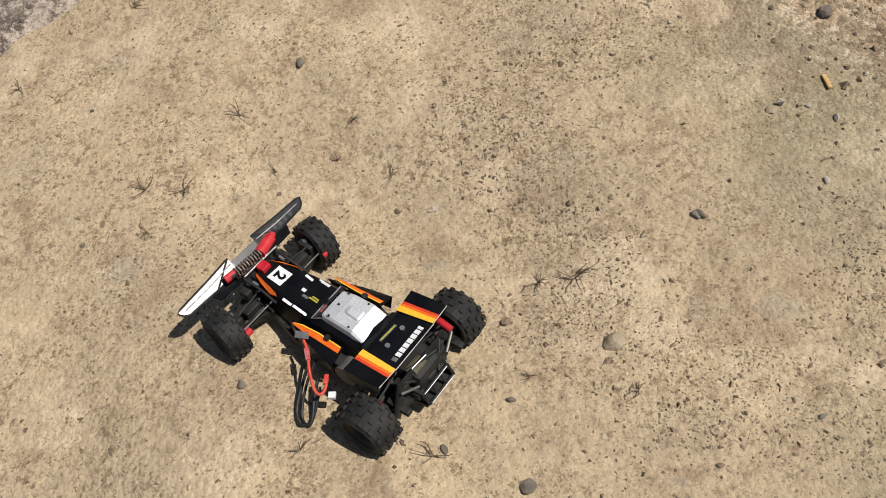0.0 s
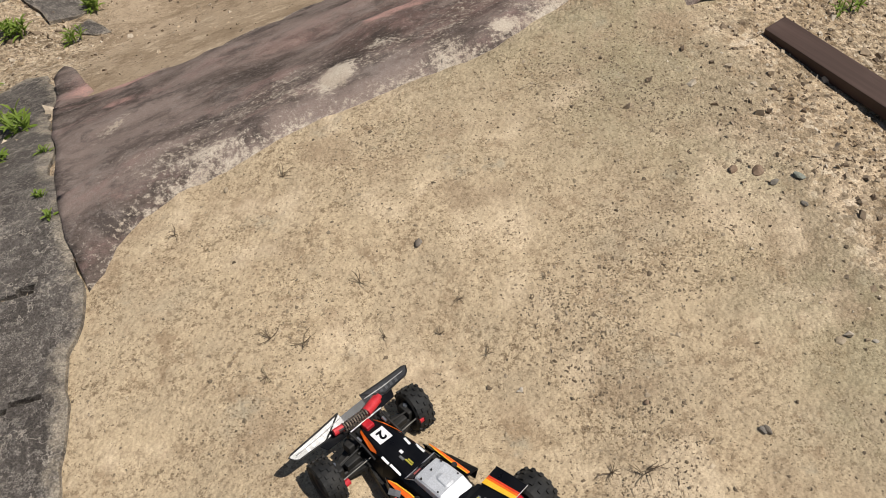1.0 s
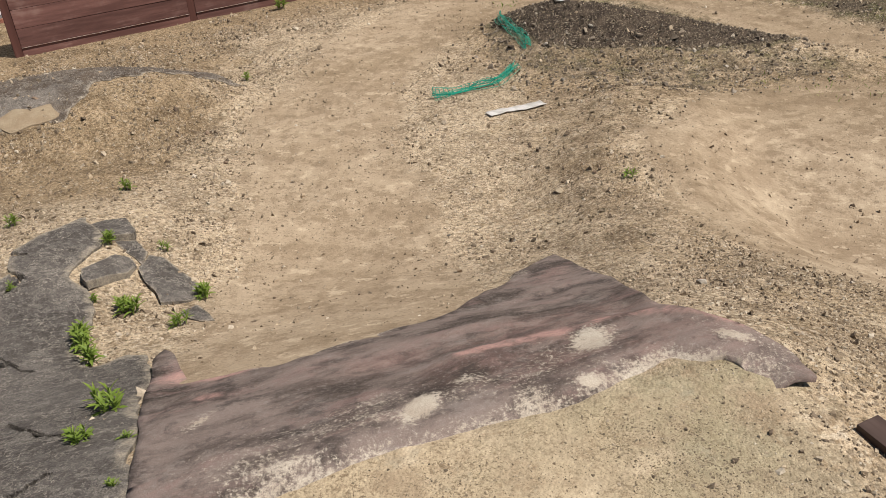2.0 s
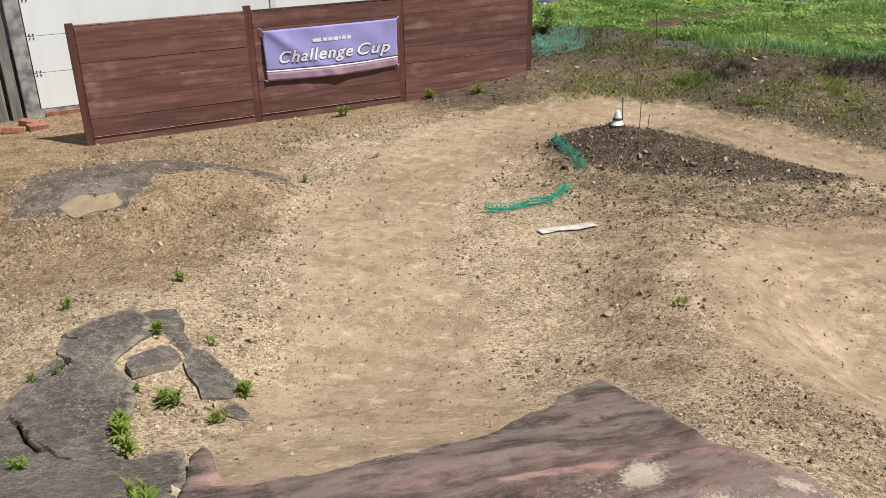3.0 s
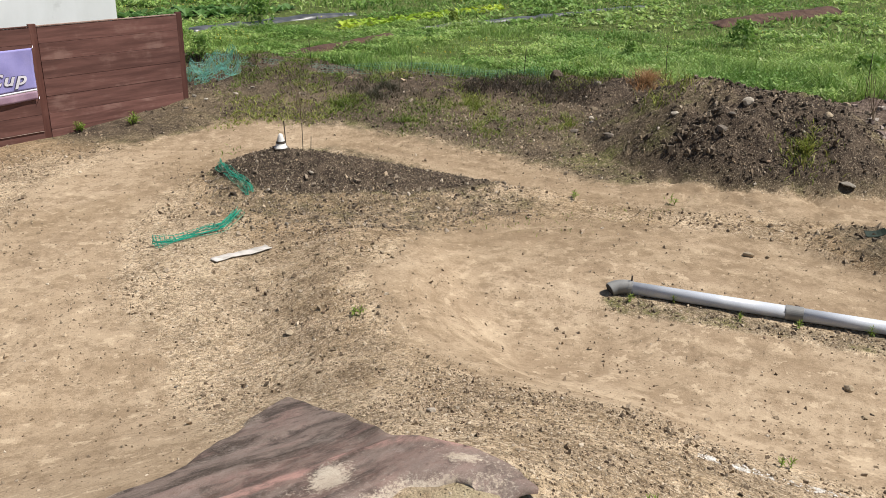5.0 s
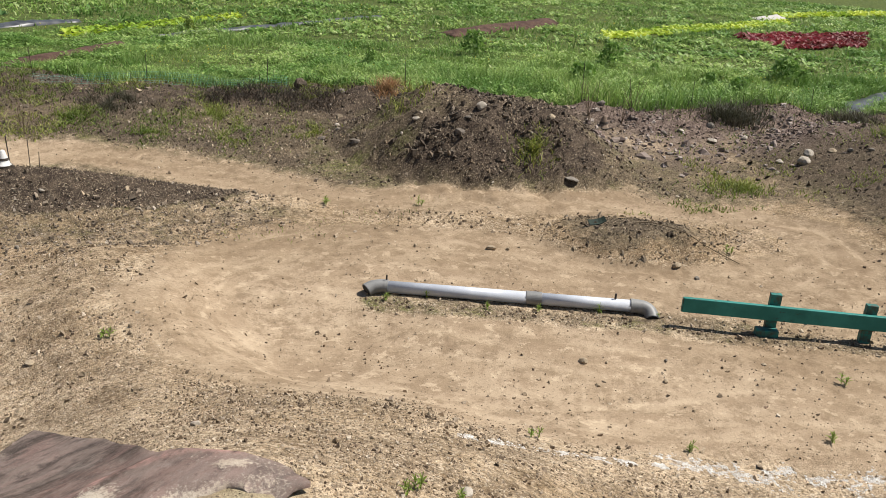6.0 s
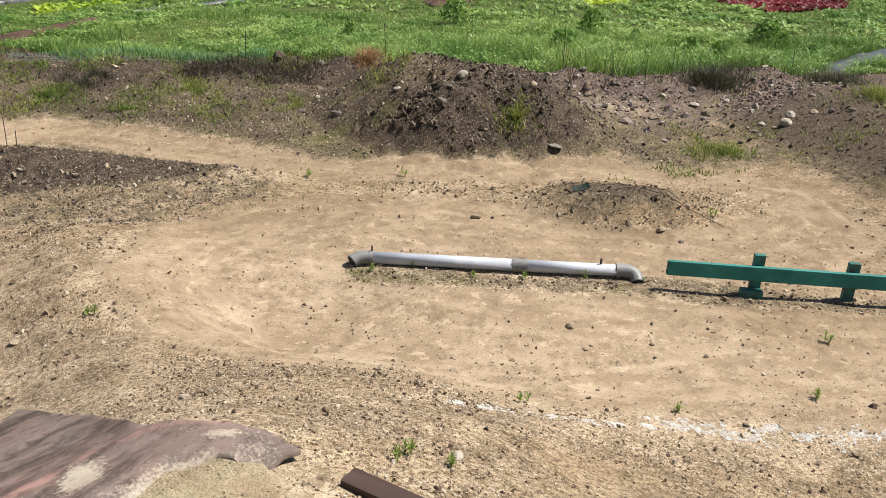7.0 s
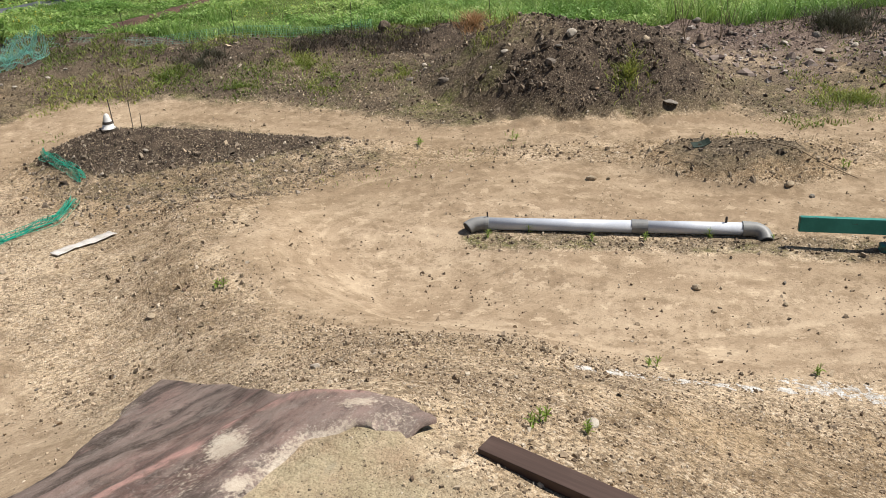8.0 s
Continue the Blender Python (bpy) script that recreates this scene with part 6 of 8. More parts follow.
# ---- the model buggy: x to its right, y ahead ----
def wheel_meshes(radius, width):
    bm = bmesh.new()
    profile = [(-0.40, 0.56), (-0.50, 0.66), (-0.53, 0.80), (-0.44, 0.91), (-0.2, 0.95), (0.2, 0.95), (0.44, 0.91), (0.53, 0.80), (0.50, 0.66), (0.40, 0.56)]
    n = 36
    rings = [[bm.verts.new((x * width, r * radius * math.cos(k * math.tau / n), r * radius * math.sin(k * math.tau / n))) for k in range(n)] for x, r in profile]
    for a, b in zip(rings, rings[1:]):
        for k in range(n):
            bm.faces.new((a[k], a[(k + 1) % n], b[(k + 1) % n], b[k]))
    for row, (x, r) in enumerate(((-0.40, 0.93), (-0.14, 0.955), (0.14, 0.955), (0.40, 0.93))):
        for k in range(15):
            a = (k + 0.5 * (row % 2)) * math.tau / 15
            m = Matrix.Rotation(a, 4, "X") @ Matrix.Translation((x * width, 0, r * radius))
            box(width * 0.15, radius * 0.16, radius * 0.12, (0, 0, 0), 0.0006, bm, None)
            bm.verts.ensure_lookup_table()
            made = [v for v in bm.verts if not v.tag and abs(v.co.x) <= width * 0.08 and abs(v.co.y) <= radius * 0.09 and abs(v.co.z) <= radius * 0.07]
            bmesh.ops.transform(bm, matrix=m, verts=made)
            for v in bm.verts:
                v.tag = True
    tyre = bm_mesh("tyre", bm, "tyre")
    bm = bmesh.new()
    profile = [(-0.40, 0.60), (-0.42, 0.57), (-0.34, 0.52), (-0.10, 0.30), (-0.08, 0.12), (0.08, 0.12), (0.10, 0.30), (0.34, 0.52), (0.42, 0.57), (0.40, 0.60)]
    rings = [[bm.verts.new((x * width, r * radius * math.cos(k * math.tau / 24), r * radius * math.sin(k * math.tau / 24))) for k in range(24)] for x, r in profile]
    for a, b in zip(rings, rings[1:]):
        for k in range(24):
            bm.faces.new((a[k], a[(k + 1) % 24], b[(k + 1) % 24], b[k]))
    for r in (rings[4], rings[5]):
        bm.faces.new(r)
    return tyre, bm_mesh("rim", bm, "rim", True)


def shell(sections, bm=None):
    """A moulded shell through cross-sections (y, half width below, half width above, z below, z above)."""
    bm = bm or bmesh.new()
    rings = []
    for y, wl, wu, zl, zu in sections:
        r = min(wu, zu - zl) * 0.22
        ring = [(-wl, zl), (-wu, zu - r), (-wu + r, zu), (0, zu + r * 0.35), (wu - r, zu), (wu, zu - r), (wl, zl)]
        rings.append([bm.verts.new((x, y, z)) for x, z in ring])
    for a, b in zip(rings, rings[1:]):
        for k in range(6):
            bm.faces.new((a[k], b[k], b[k + 1], a[k + 1]))
    bm.faces.new(rings[0])
    bm.faces.new(list(reversed(rings[-1])))
    bmesh.ops.recalc_face_normals(bm, faces=bm.faces)
    return bm


def plate(points, thick, bm=None):
    """A flat plate with that outline; points in space, thick downwards."""
    bm = bm or bmesh.new()
    up = [bm.verts.new(p) for p in points]
    low = [bm.verts.new((p[0], p[1], p[2] - thick)) for p in points]
    bm.faces.new(up)
    bm.faces.new(list(reversed(low)))
    n = len(points)
    for k in range(n):
        bm.faces.new((up[k], low[k], low[(k + 1) % n], up[(k + 1) % n]))
    bmesh.ops.recalc_face_normals(bm, faces=bm.faces)
    return bm


def ribbon(rows, thick=0.0012):
    """A thin strip through rows of (inner point, outer point)."""
    bm = bmesh.new()
    up = [[bm.verts.new(p) for p in row] for row in rows]
    low = [[bm.verts.new((p[0], p[1], p[2] - thick)) for p in row] for row in rows]
    for k in range(len(rows) - 1):
        for a, b in ((up[k], up[k + 1]), (low[k + 1], low[k])):
            bm.faces.new((a[0], a[1], b[1], b[0]))
        for j in (0, 1):
            bm.faces.new((up[k][j], up[k + 1][j], low[k + 1][j], low[k][j]))
    for k in (0, -1):
        bm.faces.new((up[k][0], up[k][1], low[k][1], low[k][0]))
    bmesh.ops.recalc_face_normals(bm, faces=bm.faces)
    return bm


def mirrored(rows, side):
    return [tuple((side * x, y, z) for x, y, z in row) for row in rows]


def buggy():
    ground_z = float(smooth_height(CAR[0], CAR[1]))
    turn = Matrix.Rotation(radians(CAR[2]), 4, "Z") @ Matrix.Rotation(radians(CAR[3]), 4, "X") @ Matrix.Rotation(radians(CAR[4]), 4, "Y")
    car = thing("model_buggy", "black off-road model buggy with orange stripes standing on sand", "model car", Matrix.Translation((CAR[0], CAR[1], ground_z + 0.002)) @ turn)
    front_tyre, front_rim = wheel_meshes(0.0435, 0.036)
    rear_tyre, rear_rim = wheel_meshes(0.0455, 0.047)
    for y, tyre, rim, r, x in ((0.138, front_tyre, front_rim, 0.0435, 0.108), (-0.143, rear_tyre, rear_rim, 0.0455, 0.108)):
        for side in (-1, 1):
            steer = -9 if y > 0 else 0
            wheel = part("tyre", tyre, "tyre", car, "black knobby tyre, dusty", pose(side * x, y, r, 13 * side, 3 * side, steer))
            # rim colour is near black for the shade inside the wheel
            part("rim", rim, "rim", wheel, "recessed rim, shade put into its dark colour")
    # chassis and running gear
    part("chassis", plate([(-0.026, 0.165, 0.044), (0.026, 0.165, 0.044), (0.040, 0.10, 0.044), (0.056, 0.045, 0.044), (0.066, -0.03, 0.044), (0.054, -0.06, 0.044), (0.040, -0.17, 0.044), (-0.040, -0.17, 0.044), (-0.054, -0.06, 0.044), (-0.066, -0.03, 0.044), (-0.056, 0.045, 0.044), (-0.040, 0.10, 0.044)], 0.018), "chassis", car)
    for y, out in ((0.138, 0.088), (-0.143, 0.084)):
        back = 1 if y > 0 else -1
        for side in (-1, 1):
            arm = plate([(side * 0.024, y + 0.034, 0.044), (side * 0.024, y - 0.034, 0.044), (side * out, y - 0.014, 0.040), (side * out, y + 0.014, 0.040)], 0.009)
            part("suspension_arm", arm, "chassis", car)
            for dy in (-0.02, 0.012):
                part("arm_rib", rod((side * 0.030, y + dy, 0.048), (side * out, y + dy * 0.5, 0.044), 0.0034, 8), "chassis", car)
            part("upper_link", rod((side * 0.026, y - 0.006 * back, 0.074), (side * out, y - 0.004 * back, 0.060), 0.0018, 8), "chassis", car)
            part("track_rod", rod((side * 0.022, y - 0.030 * back, 0.062), (side * (out + 0.004), y - 0.026 * back, 0.056), 0.0014, 8), "motor", car, "thin dull rod")
            part("drive_shaft", rod((side * 0.02, y, 0.047), (side * out, y, 0.044), 0.0035, 8), "chassis", car)
            part("hub_carrier", box(0.018, 0.030, 0.038, (side * out, y, 0.046), 0.004), "chassis", car)
            part("ball_end", rod((side * out, y + 0.004, 0.062), (side * out, y + 0.004, 0.068), 0.0042, 10), "steel", car, "round steel screw head")
            if y > 0:
                part("hub_clamp", rod((side * 0.086, y - 0.033, 0.054), (side * 0.097, y - 0.033, 0.054), 0.0062, 12), "red_alloy", car, "red anodised clamp")
    # added plate: keeps the gap between the front arms dark
    part("under_plate", plate([(-0.050, 0.112, 0.038), (0.050, 0.112, 0.038), (0.060, 0.150, 0.038), (0.030, 0.182, 0.042), (-0.030, 0.182, 0.042), (-0.060, 0.150, 0.038)], 0.006), "chassis", car, "black plate added underneath")
    for side in (-1, 1):
        part("steering_arm", box(0.030, 0.014, 0.016, (side * 0.058, 0.128, 0.056), 0.003), "chassis", car)
        part("shock_mount", box(0.022, 0.020, 0.020, (side * 0.040, 0.150, 0.066), 0.004), "chassis", car)
    part("gearbox", box(0.044, 0.06, 0.046, (0, 0.142, 0.060), 0.006), "chassis", car)
    part("gearbox", box(0.058, 0.060, 0.052, (0.0, -0.150, 0.062), 0.010), "chassis", car)
    part("gear_cover", rod((-0.022, -0.160, 0.074), (0.004, -0.160, 0.074), 0.017, 20), "olive_dust", car, "dusty rounded gear cover")
    # front shock lying across the nose
    shock = part("shock_absorber", rod((0.010, 0.160, 0.104), (0.044, 0.168, 0.104), 0.0098, 18), "red_alloy", car, "red anodised shock absorber lying across")
    coil = [Vector((0.010 - 0.050 * t / 72, 0.160 + 0.004 * t / 72 + 0.0086 * math.cos(t * 0.85), 0.104 + 0.0086 * math.sin(t * 0.85))) for t in range(73)]
    part("spring", tube(coil, 0.0014, 6), "spring", shock, "dull coil spring")
    part("shock_shaft", rod((-0.050, 0.165, 0.104), (0.012, 0.160, 0.104), 0.0042, 8), "rim", shock)
    part("shock_end", rod((-0.058, 0.170, 0.103), (-0.038, 0.167, 0.103), 0.0066, 10), "red_alloy", shock)
    part("shock_end", rod((0.044, 0.168, 0.104), (0.052, 0.170, 0.104), 0.0058, 10), "red_alloy", shock)
    part("shock_tower", plate([(-0.034, 0.156, 0.094), (0.040, 0.158, 0.094), (0.040, 0.166, 0.084), (-0.034, 0.166, 0.084)], 0.034), "chassis", car)
    part("tower_clamp", box(0.018, 0.018, 0.016, (-0.001, 0.1445, 0.090), 0.003), "red_alloy", car, "red anodised clamp")
    part("tower_link", rod((-0.034, 0.154, 0.0955), (0.040, 0.1535, 0.0955), 0.0016, 8), "steel", car, "polished cross rod")
    for side in (-1, 1):
        part("tower_strut", tube(bend([(side * 0.036, 0.154, 0.094), (side * 0.0345, 0.124, 0.088), (side * 0.036, 0.090, 0.078)], 4), 0.0022, 8), "chassis", car)
        part("body_clip", rod((side * 0.031, 0.141, 0.088), (side * 0.031, 0.131, 0.086), 0.0034, 8), "steel", car, "steel clip")
    # the wide front wing in three panels, its front edge raised
    wing = part("front_wing", ribbon([((-0.026, 0.1735, 0.0925), (-0.026, 0.1885, 0.1022)), ((0.026, 0.1735, 0.0925), (0.026, 0.1885, 0.1022))], 0.002), "wing", car, "glossy black wing with faint grey lettering marks")
    for side in (-1, 1):
        rows = [((0.026, 0.1765, 0.0951), (0.027, 0.1940, 0.1062)), ((0.072, 0.1760, 0.0898), (0.074, 0.1935, 0.1008)), ((0.128, 0.1815, 0.0864), (0.134, 0.1945, 0.0945)), ((0.136, 0.186, 0.0885), (0.140, 0.193, 0.0929))]
        panel = part("wing_panel", ribbon(mirrored(rows, side), 0.002), "wing", wing, "glossy smoked wing panel")
        edge = [(side * x, y, z) for x, y, z in ((0.027, 0.1945, 0.1067), (0.074, 0.194, 0.1013), (0.134, 0.195, 0.0950), (0.141, 0.1935, 0.0932), (0.136, 0.1855, 0.0882), (0.128, 0.1810, 0.0861), (0.072, 0.1755, 0.0895))]
        part("wing_lip", tube(edge + edge[:1], 0.0017, 6), "chassis", panel, "black moulded wing lip")
        part("wing_ridge", tube([(side * x, y, z) for x, y, z in ((0.030, 0.1862, 0.1025), (0.073, 0.1858, 0.0972), (0.128, 0.1885, 0.0922))], 0.0009, 6), "wing_rim", panel, "worn ridge along the wing")
        for k in range(6):
            x = 0.040 + 0.0125 * k
            a = 0.0916 - 0.108 * (x - 0.026)
            part("print_bar", ribbon(mirrored([((x, 0.1800, a + 0.0066), (x + 0.001, 0.1885, a + 0.0120)), ((x + 0.006, 0.1800, a + 0.0060), (x + 0.007, 0.1885, a + 0.0114))], side), 0.0006), "wing_print", panel, "plain grey printed mark")
        part("wing_stay", rod((side * 0.024, 0.15, 0.07), (side * 0.03, 0.172, 0.10), 0.003, 8), "chassis", wing)
        lower = ribbon(mirrored([((0.030, 0.160, 0.084), (0.030, 0.178, 0.090)), ((0.080, 0.162, 0.084), (0.088, 0.178, 0.088))], side), 0.0018)
        part("lower_wing", lower, "black", wing, "black lower wing")
    # the moulded body
    nose = part("body_shell", shell([(0.152, 0.020, 0.016, 0.070, 0.084), (0.146, 0.024, 0.019, 0.060, 0.088), (0.110, 0.033, 0.027, 0.050, 0.092), (0.070, 0.042, 0.032, 0.046, 0.0935), (0.016, 0.052, 0.0365, 0.046, 0.0940),
                                     (0.002, 0.054, 0.0365, 0.046, 0.0965), (-0.060, 0.054, 0.037, 0.046, 0.0985), (-0.086, 0.046, 0.037, 0.050, 0.101)]), "black", car, "gloss black moulded body")
    part("canopy", shell([(0.001, 0.0285, 0.0265, 0.094, 0.1060), (-0.022, 0.030, 0.0285, 0.098, 0.1115), (-0.058, 0.031, 0.0295, 0.098, 0.1120)]), "silver", nose, "silver canopy plate")
    # paler than the canopy plate: the slope's sun glint put into colour
    part("canopy_slope", shell([(-0.0582, 0.031, 0.0295, 0.094, 0.1118), (-0.0785, 0.0315, 0.0298, 0.090, 0.1010)]), "canopy_glint", nose, "rear slope of the canopy, sun glint in its pale colour")
    part("canopy_bulge", shell([(-0.026, 0.0075, 0.004, 0.111, 0.1125), (-0.034, 0.0095, 0.0075, 0.111, 0.1158), (-0.053, 0.0115, 0.009, 0.111, 0.1152), (-0.057, 0.010, 0.006, 0.111, 0.1125)]), "silver", nose, "raised bulge on the canopy")
    for x, y in ((-0.024, -0.012), (-0.024, -0.050), (0.024, -0.012), (0.024, -0.050), (0.0, -0.012)):
        part("canopy_bolt", rod((x, y, 0.110), (x, y, 0.1135), 0.0016, 8), "chassis", nose)
    for k in range(3):
        part("cockpit_slot", box(0.0075, 0.0035, 0.0008, (-0.004 + 0.010 * k, 0.0035 - 0.0012 * (k % 2), 0.1060), 0.0003), "black", nose)
    part("windscreen", plate([(-0.034, 0.015, 0.0960), (0.034, 0.015, 0.0960), (0.029, 0.002, 0.1052), (-0.029, 0.002, 0.1052)], 0.002), "wing", nose, "dark windscreen")
    part("screen_rim", tube([(-0.031, -0.002, 0.1055), (-0.0355, 0.016, 0.0955), (0.0355, 0.016, 0.0955), (0.031, -0.002, 0.1055)], 0.0010, 6), "steel", nose)
    part("print_bar", box(0.016, 0.0042, 0.0006, (0, 0, 0)), "pale_red", nose, "small pale red printed mark", pose(-0.014, 0.0085, 0.1014, -35, 0, 0))
    data = bpy.data.curves.new("digit", "FONT")
    data.body, data.size, data.extrude, data.offset, data.align_x, data.align_y = "2", 0.026, 0.0003, 0.0009, "CENTER", "CENTER"
    ob = new("digit_source", data)
    me = bpy.data.meshes.new_from_object(ob.evaluated_get(bpy.context.evaluated_depsgraph_get()))
    bpy.data.objects.remove(ob)
    me.materials.clear()
    me.materials.append(M["black"])
    tag = part("number_plate", box(0.028, 0.030, 0.0008, (0, 0, 0), 0.0003), "sticker", nose, "white square with a black figure", pose(-0.001, 0.110, 0.0946, -2, 0, -4))
    part("figure", me, "black", tag, "", pose(0, 0, 0.0008, 0, 0, 180))
    for x, turn_by in ((-0.0325, 92), (0.0235, 82)):
        for k, w in enumerate((0.0165, 0.0255)):
            y = 0.0675 - 0.0265 * k
            xx = x + (0.0025 if x > 0 else -0.0006) * (k - 0.5) * 2
            part("print_bar", box(w, 0.0044, 0.0006, (0, 0, 0)), "sticker", nose, "plain white printed bar", pose(xx, y, 0.0950 if abs(xx) < 0.028 else 0.0935, -1, -18 if xx < -0.028 else (12 if xx > 0.024 else 0), turn_by))
    for x, y, w, d, key in ((-0.002, 0.0585, 0.0075, 0.0055, "sticker"), (-0.0105, 0.049, 0.011, 0.0045, "grey_print"), (-0.0085, 0.034, 0.017, 0.0030, "yellow_print"), (-0.0045, 0.033, 0.013, 0.0026, "yellow_print")):
        part("print_bar", box(w, d, 0.0006, (0, 0, 0)), key, nose, "small printed mark", pose(x, y, 0.0966, -1, 0, 88))
    for side in (-1, 1):
        rows = [((0.0150, 0.1480, 0.0895), (0.0185, 0.1465, 0.0865)), ((0.0195, 0.132, 0.0915), (0.0250, 0.130, 0.0872)), ((0.0240, 0.112, 0.0928), (0.0315, 0.106, 0.0850)), ((0.0285, 0.094, 0.0920), (0.0310, 0.091, 0.0890))]
        part("nose_stripe", ribbon(mirrored(rows, side)), "orange", nose, "orange stripe")
        rows = [((0.046, 0.055, 0.074), (0.049, 0.050, 0.060)), ((0.044, 0.030, 0.080), (0.057, 0.028, 0.070)), ((0.043, 0.0, 0.083), (0.064, 0.0, 0.072)), ((0.044, -0.051, 0.084), (0.075, -0.050, 0.071))]
        part("side_pod", ribbon(mirrored(rows, side), 0.004), "black", nose, "black side pod with orange stripe")
        skirt = [((0.049, 0.052, 0.062), (0.044, 0.062, 0.044)), ((0.0565, 0.028, 0.070), (0.058, 0.030, 0.044)), ((0.0635, 0.0, 0.072), (0.066, 0.0, 0.044)), ((0.0745, -0.050, 0.071), (0.070, -0.048, 0.046))]
        part("pod_skirt", ribbon(mirrored(skirt, side), 0.003), "black", nose)
        rows = [((0.0500, 0.0445, 0.0795), (0.0515, 0.0425, 0.0787)), ((0.0465, 0.028, 0.0825), (0.0535, 0.024, 0.0790)), ((0.0450, -0.004, 0.0850), (0.0542, -0.006, 0.0805)), ((0.0462, -0.030, 0.0858), (0.0550, -0.031, 0.0812)), ((0.0472, -0.0495, 0.0860), (0.0556, -0.0490, 0.0815))]
        part("pod_stripe", ribbon(mirrored(rows, side)), "orange", nose, "orange stripe")
        rows = [((0.0488, 0.0420, 0.0806), (0.0494, 0.0420, 0.0804)), ((0.0458, 0.026, 0.0838), (0.0480, 0.026, 0.0830)), ((0.0445, -0.006, 0.0862), (0.0466, -0.006, 0.0855)), ((0.0466, -0.0495, 0.0872), (0.0486, -0.0493, 0.0865))]
        part("pod_stripe", ribbon(mirrored(rows, side)), "yellow", nose, "thin yellow stripe")
        part("pod_tab", rod((side * 0.045, -0.022, 0.083), (side * 0.045, -0.022, 0.0885), 0.005, 10), "chassis", nose)
        # rear flap with its flame stripes and dusty side
        rows = [((0.0385, -0.089, 0.1065), (0.0810, -0.0855, 0.1065)), ((0.0450, -0.1525, 0.1175), (0.0815, -0.1510, 0.1175))]
        part("rear_flap", ribbon(mirrored(rows, side), 0.002), "black", nose, "black rear flap with flame-coloured stripes")
        for a0, a1, b0, b1, key in ((0.0400, 0.0505, 0.0452, 0.0535, "yellow"), (0.0507, 0.0550, 0.0537, 0.0578, "orange"), (0.0552, 0.0590, 0.0580, 0.0622, "red_sticker")):
            rows = [((a0, -0.0885, 0.1078), (a1, -0.0880, 0.1078)), ((b0, -0.1522, 0.1189), (b1, -0.1520, 0.1189))]
            part("flap_stripe", ribbon(mirrored(rows, side), 0.001), key, nose, "bright stripe")
        rows = [((0.0812, -0.0855, 0.1075), (0.0800, -0.090, 0.084)), ((0.0825, -0.118, 0.112), (0.0795, -0.118, 0.080)), ((0.0817, -0.1510, 0.1180), (0.0790, -0.146, 0.092))]
        part("flap_side", ribbon(mirrored(rows, side), 0.002), "olive_dust", nose, "dusty outer side of the flap")
        part("flap_lip", tube([(side * 0.0455, -0.1530, 0.1185), (side * 0.0815, -0.1515, 0.1185)], 0.0007, 6), "wing_rim", nose)
    # rear deck rising to the back
    part("rear_deck", ribbon([((-0.0365, -0.082, 0.1015), (0.0365, -0.082, 0.1015)), ((-0.0390, -0.092, 0.1058), (0.0390, -0.092, 0.1058)), ((-0.0450, -0.1525, 0.1165), (0.0450, -0.1525, 0.1165))], 0.002), "black", nose, "black rear deck rising to the back")
    for side in (-1, 1):
        part("deck_side", ribbon(mirrored([((0.0375, -0.084, 0.1022), (0.044, -0.086, 0.070)), ((0.0450, -0.1515, 0.1152), (0.046, -0.148, 0.092))], side), 0.002), "black", nose)
        part("body_post", rod((side * 0.0177, -0.1165, 0.108), (side * 0.0177, -0.1165, 0.1128), 0.0040, 14), "steel", nose, "round steel body post")
    part("deck_lip", tube([(-0.0455, -0.1532, 0.1172), (0.0455, -0.1532, 0.1172)], 0.0008, 6), "wing_rim", nose)
    rise = -10.2
    for x, w in ((-0.0318, 0.0068), (-0.0225, 0.0068), (-0.0135, 0.0075), (-0.0045, 0.0075), (0.0045, 0.0075), (0.0135, 0.0075), (0.0225, 0.0072), (0.0305, 0.0050)):
        part("logo_bar", box(w, 0.0092, 0.0006, (0, 0, 0)), "grey_print" if x < -0.03 else "sticker", nose, "plain white block in place of a logo", pose(x, -0.1405, 0.1152, rise, 0, 0))
    part("print_bar", box(0.035, 0.0048, 0.0006, (0, 0, 0)), "grey_print", nose, "small framed printed mark", pose(0.0012, -0.1025, 0.1083, rise, 0, -4))
    part("print_bar", box(0.030, 0.0026, 0.0006, (0, 0, 0)), "yellow_print", nose, "small yellow printed mark", pose(0.0012, -0.1025, 0.1087, rise, 0, -4))
    # the rear cage and shocks
    part("under_plate", plate([(-0.040, -0.150, 0.036), (0.040, -0.150, 0.036), (0.034, -0.193, 0.036), (-0.034, -0.193, 0.036)], 0.006), "chassis", car, "black plate added underneath")
    for x, y, w, d, z in ((-0.030, -0.172, 0.016, 0.022, 0.050), (0.022, -0.174, 0.020, 0.018, 0.054), (-0.002, -0.176, 0.018, 0.014, 0.064), (0.040, -0.158, 0.016, 0.020, 0.076), (-0.044, -0.156, 0.014, 0.022, 0.074)):
        part("bracket", box(w, d, 0.014, (x, y, z), 0.003), "chassis", car)
    for a, b in (((-0.050, -0.158, 0.090), (-0.010, -0.180, 0.066)), ((0.050, -0.158, 0.090), (0.012, -0.182, 0.066)), ((-0.030, -0.156, 0.094), (0.026, -0.170, 0.088))):
        part("rear_stay", rod(a, b, 0.0024, 8), "chassis", car)
    cage = part("rear_cage", tube([(-0.036, -0.150, 0.062), (-0.034, -0.186, 0.060), (0.026, -0.186, 0.060), (0.034, -0.150, 0.062)], 0.0024, 8), "chassis", car, "black tubular rear guard")
